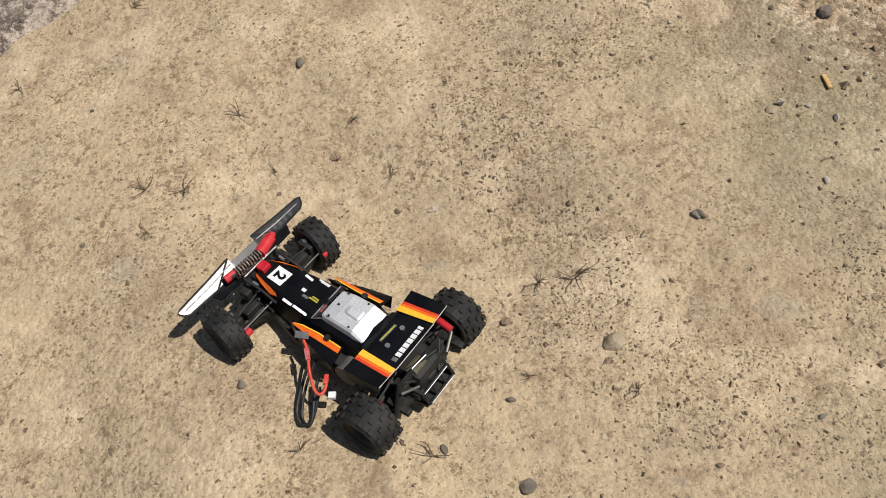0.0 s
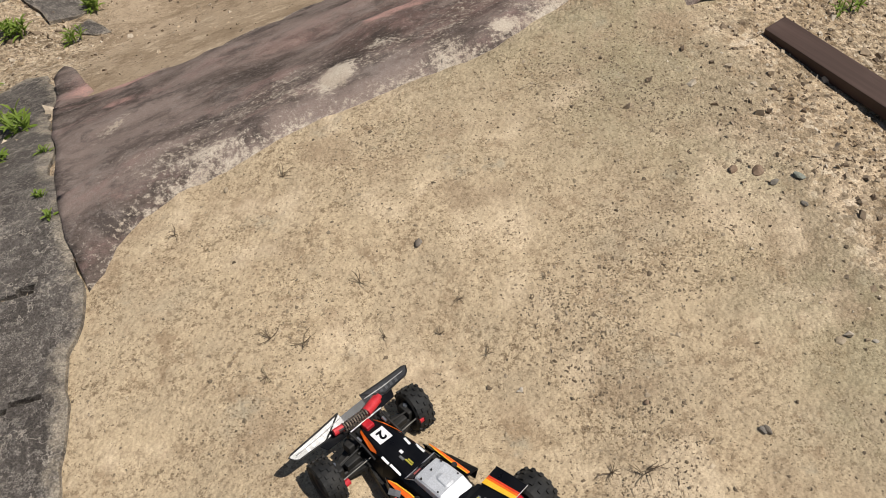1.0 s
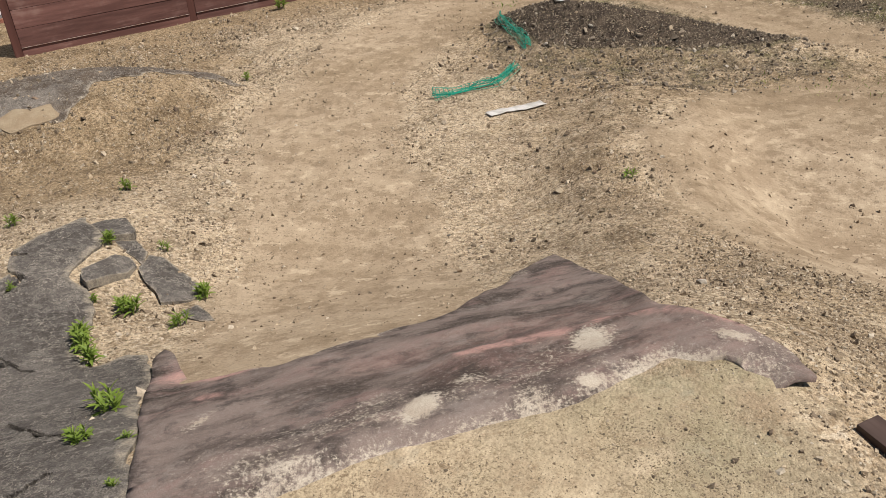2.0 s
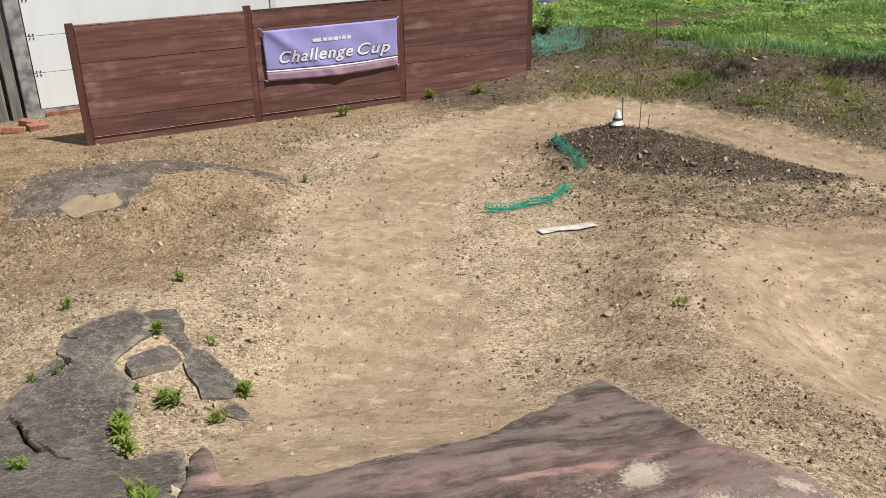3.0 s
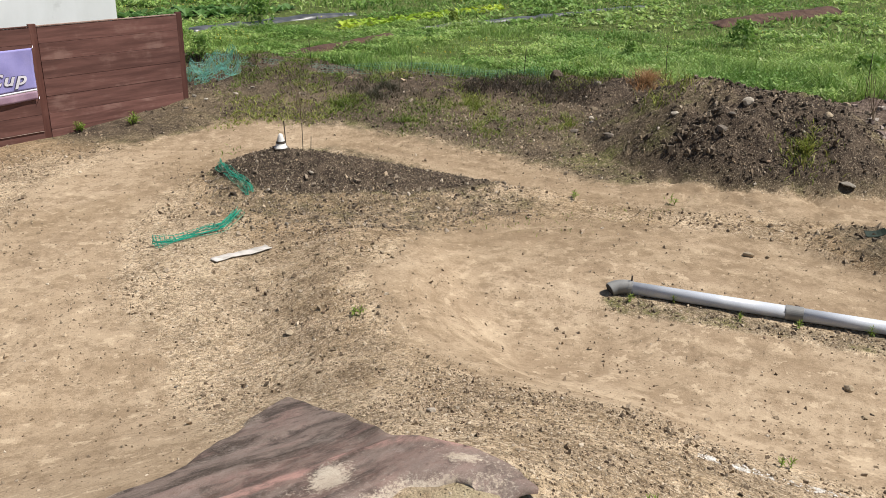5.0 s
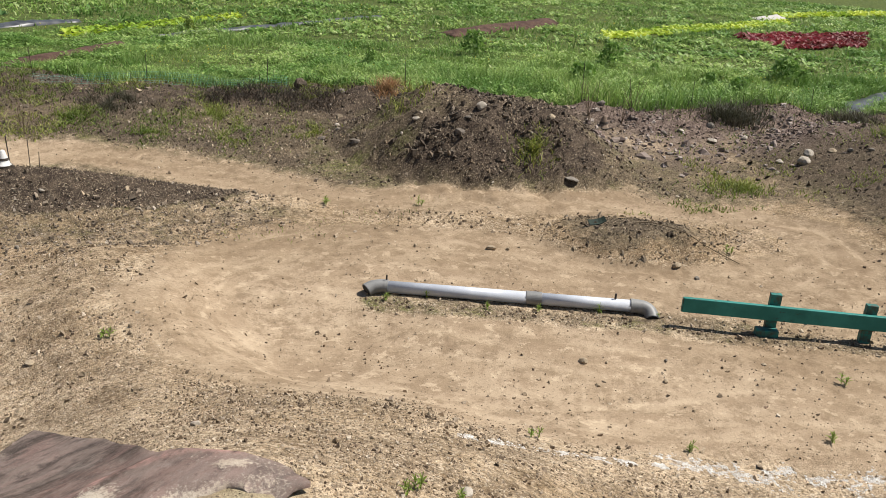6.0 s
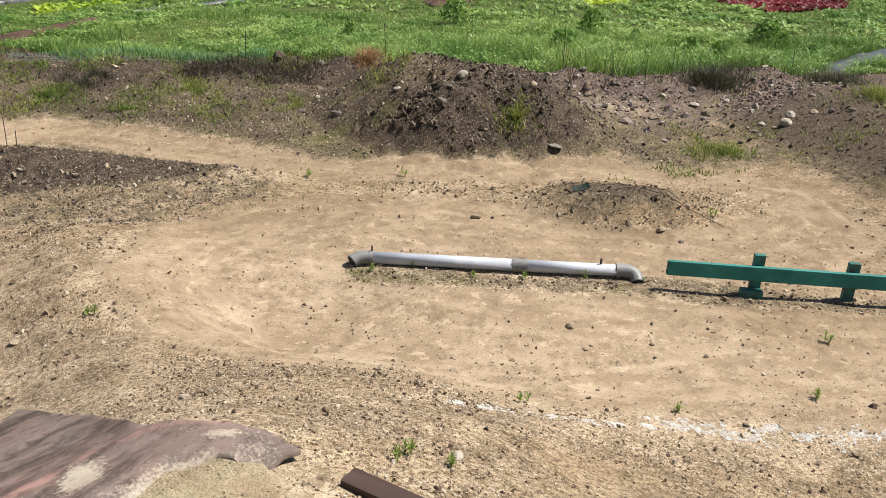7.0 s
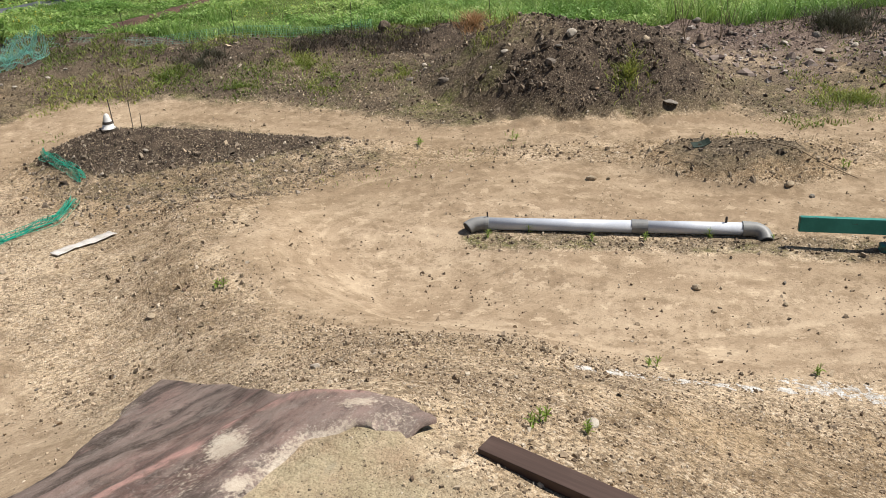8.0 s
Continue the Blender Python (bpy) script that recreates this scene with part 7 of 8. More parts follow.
    part("cage_bar", tube([(-0.032, -0.158, 0.040), (-0.030, -0.196, 0.040), (0.030, -0.196, 0.040), (0.032, -0.158, 0.040)], 0.0024, 8), "chassis", cage)
    part("cage_rod", rod((-0.032, -0.1885, 0.062), (0.024, -0.1885, 0.062), 0.0007, 8), "steel", cage, "bright steel rod")
    part("cage_rod", rod((-0.030, -0.1990, 0.043), (0.026, -0.1990, 0.043), 0.0007, 8), "steel", cage, "bright steel rod")
    for x in (-0.032, -0.012, 0.010, 0.028):
        part("cage_bar", rod((x, -0.196, 0.040), (x, -0.186, 0.060), 0.0024, 8), "chassis", cage)
    part("rear_tower", ribbon([((-0.050, -0.160, 0.094), (-0.052, -0.166, 0.080)), ((0.050, -0.160, 0.094), (0.052, -0.166, 0.080))], 0.004), "chassis", car)
    part("rear_link", rod((-0.024, -0.163, 0.0985), (0.006, -0.166, 0.0985), 0.0013, 8), "steel", car, "bright steel rod")
    for side in (-1, 1):
        absorber = part("rear_shock", rod((side * 0.050, -0.162, 0.094), (side * 0.076, -0.170, 0.046), 0.0062, 12), "chassis", car, "black rear shock absorber")
        part("shock_cap", rod((side * 0.066, -0.146, 0.095), (side * 0.064, -0.170, 0.093), 0.0056, 12) if side > 0 else rod((-0.0945, -0.150, 0.070), (-0.082, -0.152, 0.074), 0.0078, 12), "red_alloy", absorber, "red anodised cap")
        part("shock_rod", rod((side * 0.062, -0.172, 0.092), (side * 0.034, -0.182, 0.082), 0.0022, 8), "motor", absorber, "dull rod")
        part("carrier_plate", box(0.012, 0.040, 0.010, (side * 0.066, -0.168, 0.058), 0.003), "chassis", car)
    # battery lead hanging out on one side
    lead = part("battery_lead", tube(bend([(-0.063, 0.012, 0.074), (-0.075, -0.006, 0.072), (-0.096, -0.026, 0.068), (-0.109, -0.042, 0.052), (-0.112, -0.055, 0.050), (-0.102, -0.057, 0.050), (-0.086, -0.049, 0.052)], 6), 0.0024, 8), "wire_red", car, "red battery cable")
    part("switch_tab", box(0.011, 0.022, 0.003, (0, 0, 0), 0.001), "switch", lead, "grey switch plate", pose(-0.0585, 0.0185, 0.0775, 0, -30, 24))
    part("plug", box(0.0075, 0.020, 0.006, (0, 0, 0), 0.001), "pale_red", lead, "pale red plug", pose(-0.078, -0.008, 0.0735, 0, 0, -42))
    part("plug", box(0.0065, 0.016, 0.005, (0, 0, 0), 0.001), "wire_red", lead, "red plug", pose(-0.0885, -0.0485, 0.053, 0, 0, -62))
    part("black_cable", tube(bend([(-0.068, 0.0, 0.045), (-0.100, -0.008, 0.026), (-0.134, -0.022, 0.012), (-0.151, -0.038, 0.007), (-0.150, -0.048, 0.007), (-0.138, -0.054, 0.010), (-0.112, -0.040, 0.024), (-0.090, -0.030, 0.036)], 6), 0.0026, 8), "wire_black", lead, "black cable loop")
    part("black_cable", tube(bend([(-0.068, -0.01, 0.045), (-0.104, -0.018, 0.028), (-0.140, -0.036, 0.009), (-0.147, -0.055, 0.007), (-0.128, -0.052, 0.014), (-0.096, -0.040, 0.034)], 6), 0.0022, 8), "wire_black", lead, "black cable loop")
    part("connector", box(0.010, 0.011, 0.007, (0, 0, 0), 0.0008), "sticker", lead, "small white connector", pose(-0.103, -0.072, 0.050, 0, 0, 34))
    part("motor", rod((-0.070, -0.070, 0.054), (-0.030, -0.070, 0.054), 0.019, 24), "motor", car, "dull grey electric motor can")
    part("speed_control", box(0.020, 0.030, 0.014, (-0.056, -0.052, 0.062), 0.002), "chassis", car)


buggy()


# ---- stones ----
def stone_mesh(name, seed, size, flat, material, tint=None, detail=2):
    bm = bmesh.new()
    bmesh.ops.create_icosphere(bm, subdivisions=detail, radius=0.5)
    off = Vector((seed * 3.7, seed * 1.3, seed * 2.1))
    cuts = [Vector((math.sin(seed * 5 + k * 2.4), math.cos(seed * 3 + k * 1.7), math.sin(k * 2.1 + seed))).normalized() for k in range(7)]
    for v in bm.verts:
        p = v.co.copy()
        for k, n in enumerate(cuts):
            d = p.dot(n) - (0.30 + 0.05 * (k % 3))
            if d > 0:
                p -= n * d * 0.85
        p *= 1 + 0.16 * noise.noise(p * 3 + off) + 0.06 * noise.noise(p * 9 + off)
        v.co = Vector((p.x * 1.15, p.y * (0.8 + 0.2 * math.sin(seed)), p.z * flat)) * size
    return bm_mesh(name, bm, material)


STONE_KINDS = {
    "buff": plain("buff_stone", (0.30, 0.235, 0.155), (0.38, 0.31, 0.22), 25, 0.9, bump=0.4), "grey": plain("grey_stone", (0.17, 0.150, 0.125), (0.26, 0.230, 0.19), 25, 0.9, bump=0.4),
    "dark": plain("dark_stone", (0.13, 0.108, 0.086), (0.21, 0.178, 0.145), 25, 0.85, bump=0.4), "green": plain("greenish_stone", (0.19, 0.20, 0.165), (0.26, 0.265, 0.22), 25, 0.9, bump=0.4),
    "pale": plain("pale_stone", (0.36, 0.315, 0.255), (0.46, 0.41, 0.34), 25, 0.9, bump=0.4), "brown": plain("brown_stone", (0.20, 0.135, 0.09), (0.28, 0.20, 0.14), 25, 0.9, bump=0.4),
}
M.update(STONE_KINDS)
CHOICE = {"stand": "dark buff pale buff pale dark buff brown dark dark dark brown buff brown dark grey pale pale dark pale green brown brown grey grey dark grey grey".split(),
          "heap": "pale grey dark pale pale brown buff dark pale pale brown pale grey pale dark dark pale buff buff grey pale pale".split(),
          "rim": "grey pale pale grey grey dark pale buff grey pale".split(), "track": "buff buff buff grey pale brown buff brown buff brown dark brown buff brown buff brown".split()}


def lay_stones(rows, kinds, where, group, sink=0.25):
    r = random.Random(len(rows))
    for k, (x, y, size) in enumerate(rows):
        kind, size = kinds[k % len(kinds)], size * 0.85
        flat = r.uniform(0.45, 0.8)
        me = stone_mesh("loose_stone", k * 1.7 + len(rows), size, flat, kind)
        words = {"buff": "buff sandy", "grey": "grey", "dark": "dark grey", "green": "smooth greenish", "pale": "pale", "brown": "brown"}[kind]
        shape = "flat" if flat < 0.55 else ("rounded" if flat > 0.7 else "angular")
        thing("loose_stone", f"{words} {shape} stone {where}", "stone", pose(x, y, float(height(x, y)) + size * flat * (0.42 - sink), r.uniform(-12, 12), r.uniform(-12, 12), r.uniform(0, 360)), me, group)


lay_stones(STAND_STONES, CHOICE["stand"], "lying on pale sand", "stones on the stand", 0.12)
lay_stones(HEAP_STONES, CHOICE["heap"], "on the dark heap of earth", "stones on the heaps")
lay_stones(RIM_STONES, CHOICE["rim"], "along the rim of the field", "stones on the rim")
lay_stones(TRACK_STONES, CHOICE["track"], "beside the dusty lane", "stones by the lanes", 0.15)
p = at(*SPOTS[5], 0.05)
thing("earth_lump", "dark lump of earth on the rim", "clod", Matrix.Translation(p), stone_mesh("earth_lump", 5.0, 0.17, 0.9, "clod", None, 3))
p = at(*SPOTS[6], 0.02)
thing("flat_stone", "flat angular grey stone at the foot of the heap", "stone", Matrix.Translation(p) @ pose(0, 0, 0, 12, 6, 25), stone_mesh("flat_stone", 9.0, 0.16, 0.26, "grey"))
p = at(0.85, 0.665, 0.004)
thing("wood_chip", "yellow-brown splinter of wood on the sand", "wood chip", Matrix.Translation(p) @ pose(0, 0, 0, 0, 4, 78), bm_mesh("wood_chip", box(0.032, 0.0075, 0.005, (0, 0, 0), 0.002), "chip"))

# ---- gravel, clods and crumbs ----
ICO = bmesh.new()
bmesh.ops.create_icosphere(ICO, subdivisions=1, radius=0.5)
ICO_V = np.array([v.co[:] for v in ICO.verts])
ICO_F = np.array([[v.index for v in f.verts] for f in ICO.faces])
ICO.free()


CHIP_V = np.array([(-0.5, -0.5, -0.45), (0.5, -0.5, -0.45), (0.5, 0.5, -0.45), (-0.5, 0.5, -0.45), (-0.34, -0.34, 0.5), (0.34, -0.34, 0.5), (0.34, 0.34, 0.5), (-0.34, 0.34, 0.5)])
CHIP_F = np.array([[4, 5, 6, 7], [0, 1, 5, 4], [1, 2, 6, 5], [2, 3, 7, 6], [3, 0, 4, 7]])
TIP_V = np.array([(-0.5, -0.5, -0.4), (0.5, -0.5, -0.4), (0.5, 0.5, -0.4), (-0.5, 0.5, -0.4), (0.0, 0.0, 0.55)])
TIP_F = np.array([[0, 1, 4], [1, 2, 4], [2, 3, 4], [3, 0, 4]])


def sprinkle(name, label, x, y, size, flat, material, seed, category="gravel", tiny=False):
    """Many small angular stones as one object."""
    g = np.random.default_rng(seed)
    n = len(x)
    shape, sides = (TIP_V, TIP_F) if tiny else (CHIP_V, CHIP_F)
    v = shape[None] * g.uniform(0.45, 1.4, (n, 1, 3)) + g.normal(0, 0.17, (n, len(shape), 3))
    a, tx, ty = g.uniform(0, math.tau, n), g.normal(0, 0.5, n), g.normal(0, 0.5, n)
    c, s = np.cos(a)[:, None], np.sin(a)[:, None]
    px, py, pz = v[:, :, 0] * c - v[:, :, 1] * s, v[:, :, 0] * s + v[:, :, 1] * c, v[:, :, 2]
    pz = pz + tx[:, None] * px + ty[:, None] * py
    v = np.stack([px, py, pz * flat], -1) * size[:, None, None]
    v += np.stack([x, y, height(x, y) + size * flat * 0.25], 1)[:, None, :]
    faces = (sides[None] + (np.arange(n) * len(shape))[:, None, None]).reshape(-1, sides.shape[1])
    return thing(name, label, category, None, fast_mesh(name, v.reshape(-1, 3), faces, material), "", "stuff")


def spread(n, box4, keep, seed):
    g = np.random.default_rng(seed)
    x, y = g.uniform(box4[0], box4[1], n), g.uniform(box4[2], box4[3], n)
    ok = g.random(n) < keep(x, y)
    return x[ok], y[ok], g


PAVED = [outline([(-2.6, -1.2), (-0.8, -1.2), (-0.76, 1.4), (-1.0, 2.1), (-1.45, 2.95), (-1.5, 3.6), (-1.6, 4.1), (-1.85, 4.4), (-2.15, 3.8), (-2.6, 2.6)], 0, 0, 0.5), outline(MAT, 0, 0, 0.5)]


def open_ground(x, y):
    free = np.ones(np.shape(x))
    for poly in PAVED:
        free = np.where(inside(poly, x, y), 0.0, free)
    return free


def gravel_share(x, y):
    track, dark, green, sand = zones(x, y)
    patch = 0.22 + 0.78 * step(-0.15, 0.45, rough(x, y, 0.55, 131, 3) + 0.35 * rough(x, y, 2.0, 133, 2))
    return open_ground(x, y) * (1 - green) * step(0.5, 0.1, heap(x, y, 5.85, 4.15, 0.9, 0.66, -50, 0.8)) * np.clip((patch + 0.8 * step(0.25, 0.05, along(x, y, [(3.2, 4.28), (4.55, 3.05), (5.2, 2.3), (6.6, 0.75)]))) * (1 - 0.90 * track) * (1 - 0.94 * sand) * (0.75 + 0.25 * dark), 0, 1)


x, y, g = spread(140000, (-3.6, 7.5, 0.2, 9.5), lambda a, b: gravel_share(a, b) * (0.42 + 0.28 * step(3.0, 5.5, np.hypot(a, b))), 1)
sprinkle("gravel", "loose brown and buff gravel over the earth", x, y, (0.38 + 0.62 * step(1.8, 3.8, np.hypot(x, y))) * np.clip(g.lognormal(math.log(0.0080), 0.52, len(x)), 0.0035, 0.028), 0.8, "gravel", 2)
x, y, g = spread(13000, (0.7, 4.2, 0.8, 5.2), gravel_share, 3)
sprinkle("gravel", "fine loose gravel on the slope below the stand", x, y, np.clip(g.lognormal(math.log(0.0060), 0.42, len(x)), 0.003, 0.016), 0.8, "gravel", 4)


x, y, g = spread(110000, (0.75, 5.2, 0.3, 5.6), lambda a, b: gravel_share(a, b) * step(6.5, 3.0, np.hypot(a, b)), 37)
sprinkle("grit", "fine brown and pale grit over the slope", x, y, np.clip(g.lognormal(math.log(0.0055), 0.4, len(x)), 0.003, 0.012), 0.75, "gravel", 38, "gravel", True)
x, y, g = spread(95000, (-3.3, 1.6, 2.8, 9.0), gravel_share, 39)
sprinkle("grit", "fine brown grit beside the lane", x, y, np.clip(g.lognormal(math.log(0.0070), 0.4, len(x)), 0.004, 0.016), 0.75, "gravel", 40, "gravel", True)


x, y, g = spread(17000, (-3.6, 7.5, 1.2, 10.2), lambda a, b: gravel_share(a, b) * (1 - 0.6 * zones(a, b)[0]) * step(-0.35, 0.35, rough(a, b, 0.45, 135, 2)), 65)
sprinkle("earth_lumps", "scattered lumps of brown earth and stone", x, y, 0.92 * np.clip(g.lognormal(math.log(0.0160), 0.34, len(x)), 0.010, 0.040) * (0.6 + 0.4 * step(2.0, 4.5, np.hypot(x, y))), 0.8, "gravel", 66, "clods")


x, y, g = spread(9000, (-3.8, -0.6, 4.4, 9.0), lambda a, b: gravel_share(a, b) * step(-0.7, -1.5, a) * (0.2 + 0.8 * step(-0.2, 0.4, rough(a, b, 0.35, 138, 2))), 77)
sprinkle("earth_lumps", "brown clods strewn over the hump by the fence", x, y, np.clip(g.lognormal(math.log(0.012), 0.4, len(x)), 0.007, 0.032), 0.8, "crumb", 78, "clods")
x, y, g = spread(1500, (0.8, 3.6, 5.9, 8.2), lambda a, b: step(0.01, 0.06, dark_bank(a, b)) * step(0.26, 0.12, dark_bank(a, b)), 79)
sprinkle("heap_gravel", "pale and grey stones on the dark bank", x, y, np.clip(g.lognormal(math.log(0.020), 0.4, len(x)), 0.010, 0.055), 0.7, "stone", 80)
x, y, g = spread(15000, (0.5, 4.6, 2.0, 8.0), lambda a, b: gravel_share(a, b) * step(0.9, 0.2, along(a, b, [(1.3, 7.2), (1.5, 6.2), (1.3, 5.0), (1.1, 3.8), (1.8, 2.6), (3.0, 1.7)])) * (0.15 + 0.85 * step(-0.1, 0.4, rough(a, b, 0.3, 137, 2))), 75)
sprinkle("earth_lumps", "brown clods strewn down the ridge", x, y, (0.55 + 0.45 * step(2.5, 5.0, np.hypot(x, y))) * np.clip(g.lognormal(math.log(0.014), 0.4, len(x)), 0.008, 0.035), 0.8, "crumb", 76, "clods")


def dark_share(x, y):
    track, dark, green, sand = zones(x, y)
    piled = np.maximum(step(0.0, 0.2, heap(x, y, 6.35, 6.75, 1.75, 1.15, -50, 1.1)), step(0.0, 0.05, dark_bank(x, y)))
    return np.clip((dark - 0.50) / 0.34, 0.06 * (dark > 0.3), 1) * (1 - green) * (1 - track) * (0.45 + 0.55 * piled)


x, y, g = spread(3200, (4.6, 8.2, 4.9, 8.6), lambda a, b: step(0.08, 0.35, heap(a, b, 6.35, 6.75, 1.75, 1.15, -50, 1.1)) * step(-0.2, 0.3, rough(a, b, 0.5, 127, 2)), 55)
sprinkle("earth_clods", "large broken clods of dark earth on the heap", x, y, np.clip(g.lognormal(math.log(0.026), 0.38, len(x)), 0.014, 0.07), 0.85, "clod", 56, "clods")
x, y, g = spread(5200, (7.0, 12.2, 3.0, 7.6), lambda a, b: step(-2.6, -1.2, beyond_berm(a, b)) * step(0.25, -0.2, beyond_berm(a, b)) * step(7.0, 8.4, a) * (0.25 + 0.75 * step(-0.2, 0.4, rough(a, b, 0.5, 128, 2))), 57)
sprinkle("rubble", "pale and grey stones tipped along the rim", x, y, np.clip(g.lognormal(math.log(0.026), 0.52, len(x)), 0.010, 0.12), 0.55, "rubble", 58, "rubble")
x, y, g = spread(700, (0.6, 5.6, 9.6, 12.2), lambda a, b: step(-1.5, -0.6, beyond_berm(a, b)) * step(0.3, -0.1, beyond_berm(a, b)) * step(0.0, 0.4, rough(a, b, 0.6, 129, 2)), 59)
sprinkle("rubble", "broken buff stones along the foot of the net", x, y, np.clip(g.lognormal(math.log(0.03), 0.45, len(x)), 0.012, 0.09), 0.6, "gravel", 60, "rubble")
x, y, g = spread(62000, (0.6, 13.5, 1.5, 13.0), dark_share, 5)
sprinkle("earth_clods", "dark clods and stones over heaps and rim", x, y, np.where(dark_bank(x, y) > 0.02, 0.62, 1.0) * np.clip(g.lognormal(math.log(0.0125), 0.5, len(x)), 0.008, 0.042), 0.8, "clod", 6, "clods")
x, y, g = spread(150000, (0.6, 13.5, 1.5, 13.0), dark_share, 51)
sprinkle("earth_crumbs", "fine dark crumbs of earth over heaps and rim", x, y, g.uniform(0.006, 0.012, len(x)), 0.85, "clod", 52, "crumbs", True)
x, y, g = spread(17000, (0.6, 13.5, 1.5, 13.0), dark_share, 7)
sprinkle("heap_gravel", "grey and buff stones scattered over the dark heaps", x, y, np.where(dark_bank(x, y) > 0.12, 0.6, 1.0) * np.clip(g.lognormal(math.log(0.010), 0.6, len(x)), 0.004, 0.05), 0.7, "stone", 8)


x, y, g = spread(1900, (5.0, 6.8, 3.3, 5.0), lambda a, b: step(0.05, 0.5, heap(a, b, 5.85, 4.15, 0.98, 0.74, -50, 0.9)), 63)
sprinkle("heap_gravel", "brown stones and crumbs on the small heap", x, y, np.clip(g.lognormal(math.log(0.009), 0.55, len(x)), 0.005, 0.05), 0.75, "crumb", 64)


def front_of_heap(x, y):
    d = along(x, y, [(1.25, 7.5), (1.40, 6.8), (2.0, 6.45), (3.0, 6.3)])
    return step(0.75, 0.1, d) * (1 - zones(x, y)[0])


x, y, g = spread(15000, (0.4, 4.0, 5.2, 8.8), front_of_heap, 9)
sprinkle("heap_gravel", "grey stones at the foot of the dark heap", x, y, np.clip(g.lognormal(math.log(0.0085), 0.5, len(x)), 0.004, 0.036), 0.7, "stone", 10)


def stand_share(x, y):
    return open_ground(x, y) * zones(x, y)[3] * (0.14 + 0.86 * step(0.0, 0.6, rough(x, y, 0.30, 141, 3) + 0.3 * step(0.2, 1.0, x)))


x, y, g = spread(190000, (-0.85, 1.5, -0.1, 2.0), stand_share, 11)
sprinkle("earth_crumbs", "small brown crumbs strewn over the sand", x, y, np.clip(g.lognormal(math.log(0.0022), 0.5, len(x)), 0.0008, 0.008), 0.6, "crumb", 12, "crumbs", True)
x, y, g = spread(2600, (-0.7, 1.5, -0.1, 1.9), lambda a, b: open_ground(a, b) * zones(a, b)[3] * step(0.15, 0.7, rough(a, b, 0.22, 143, 3)), 73)
sprinkle("earth_crumbs", "dark brown crumbs in loose clusters on sand", x, y, np.clip(g.lognormal(math.log(0.0038), 0.4, len(x)), 0.002, 0.009), 0.6, "crumb", 74, "crumbs")
x, y, g = spread(1500, (0.5, 1.6, 0.6, 2.0), lambda a, b: open_ground(a, b) * step(0.55, 1.0, a + 0.25 * rough(a, b, 0.3, 151, 2)), 13)
sprinkle("fine_gravel", "small stones at the edge of the stand", x, y, np.clip(g.lognormal(math.log(0.0055), 0.45, len(x)), 0.003, 0.014), 0.75, "gravel", 14)


def lane_share(x, y):
    return zones(x, y)[0] * open_ground(x, y) * (0.12 + 0.88 * step(0.1, 0.7, rough(x, y, 0.7, 161, 3)))


x, y, g = spread(52000, (-1.6, 8.5, 1.0, 9.5), lambda a, b: np.minimum(1, 1.6 * lane_share(a, b)), 15)
sprinkle("lane_crumbs", "scattered small stones on the packed dust", x, y, np.clip(g.lognormal(math.log(0.0062), 0.48, len(x)), 0.003, 0.022), 0.8, "crumb", 16, "crumbs", True)
x, y, g = spread(2600, (-2.2, -0.7, 1.2, 4.6), lambda a, b: step(0.16, 0.02, along(a, b, [(-0.84, 1.3), (-0.93, 2.0), (-1.15, 2.5), (-1.45, 3.0), (-1.42, 3.3), (-1.2, 3.5), (-1.3, 3.9)])), 17)
sprinkle("rubble", "broken bits of paving and buff stones", x, y, np.clip(g.lognormal(math.log(0.012), 0.5, len(x)), 0.004, 0.04), 0.7, "gravel", 18, "rubble")

# ---- chalky crusts: ragged lines of white crumbs ----
crust_v, crust_f, crust_n = [], [], 0
for k, (px, py, size) in enumerate(CHALK):
    g = np.random.default_rng(500 + k)
    n = int(480 * size / 0.12)
    u, v = g.uniform(-0.55, 0.55, n) * size, g.normal(0, 0.16, n) * size
    v = v + 0.16 * size * rough(u * 9, u * 0 + k, 0.5, 91, 2)
    ok = np.abs(rough(u, v, 0.05, 93 + k, 2)) + 0.15 * g.random(n) < 0.20 + 0.35 * g.random(n) ** 5
    u, v = u[ok], v[ok]
    x, y = px + 0.89 * u + 0.46 * v, py - 0.46 * u + 0.89 * v
    chips = g.uniform(0.003, 0.010, len(x))
    m = (TIP_V[None] * (1 + 0.7 * (g.random((len(x), len(TIP_V), 1)) - 0.5)) * np.stack([g.uniform(0.7, 1.6, len(x)), g.uniform(0.7, 1.6, len(x)), np.full(len(x), 0.45)], 1)[:, None, :]) * chips[:, None, None]
    m = m + np.stack([x, y, height(x, y) + 0.002], 1)[:, None, :]
    crust_v.append(m.reshape(-1, 3))
    crust_f.append((TIP_F[None] + (np.arange(len(x)) * len(TIP_V))[:, None, None]).reshape(-1, 3) + crust_n)
    crust_n += len(x) * len(TIP_V)
thing("chalk_crumbs", "ragged line of crumbly white chalk on gravel", "chalk", None, fast_mesh("chalk_crumbs", np.concatenate(crust_v), np.concatenate(crust_f), "chalk"), "", "stuff")

# ---- bits of straw on the stand ----
x, y, g = spread(5200, (-0.75, 1.4, -0.1, 1.9), stand_share, 19)
STRAW = (x, y)
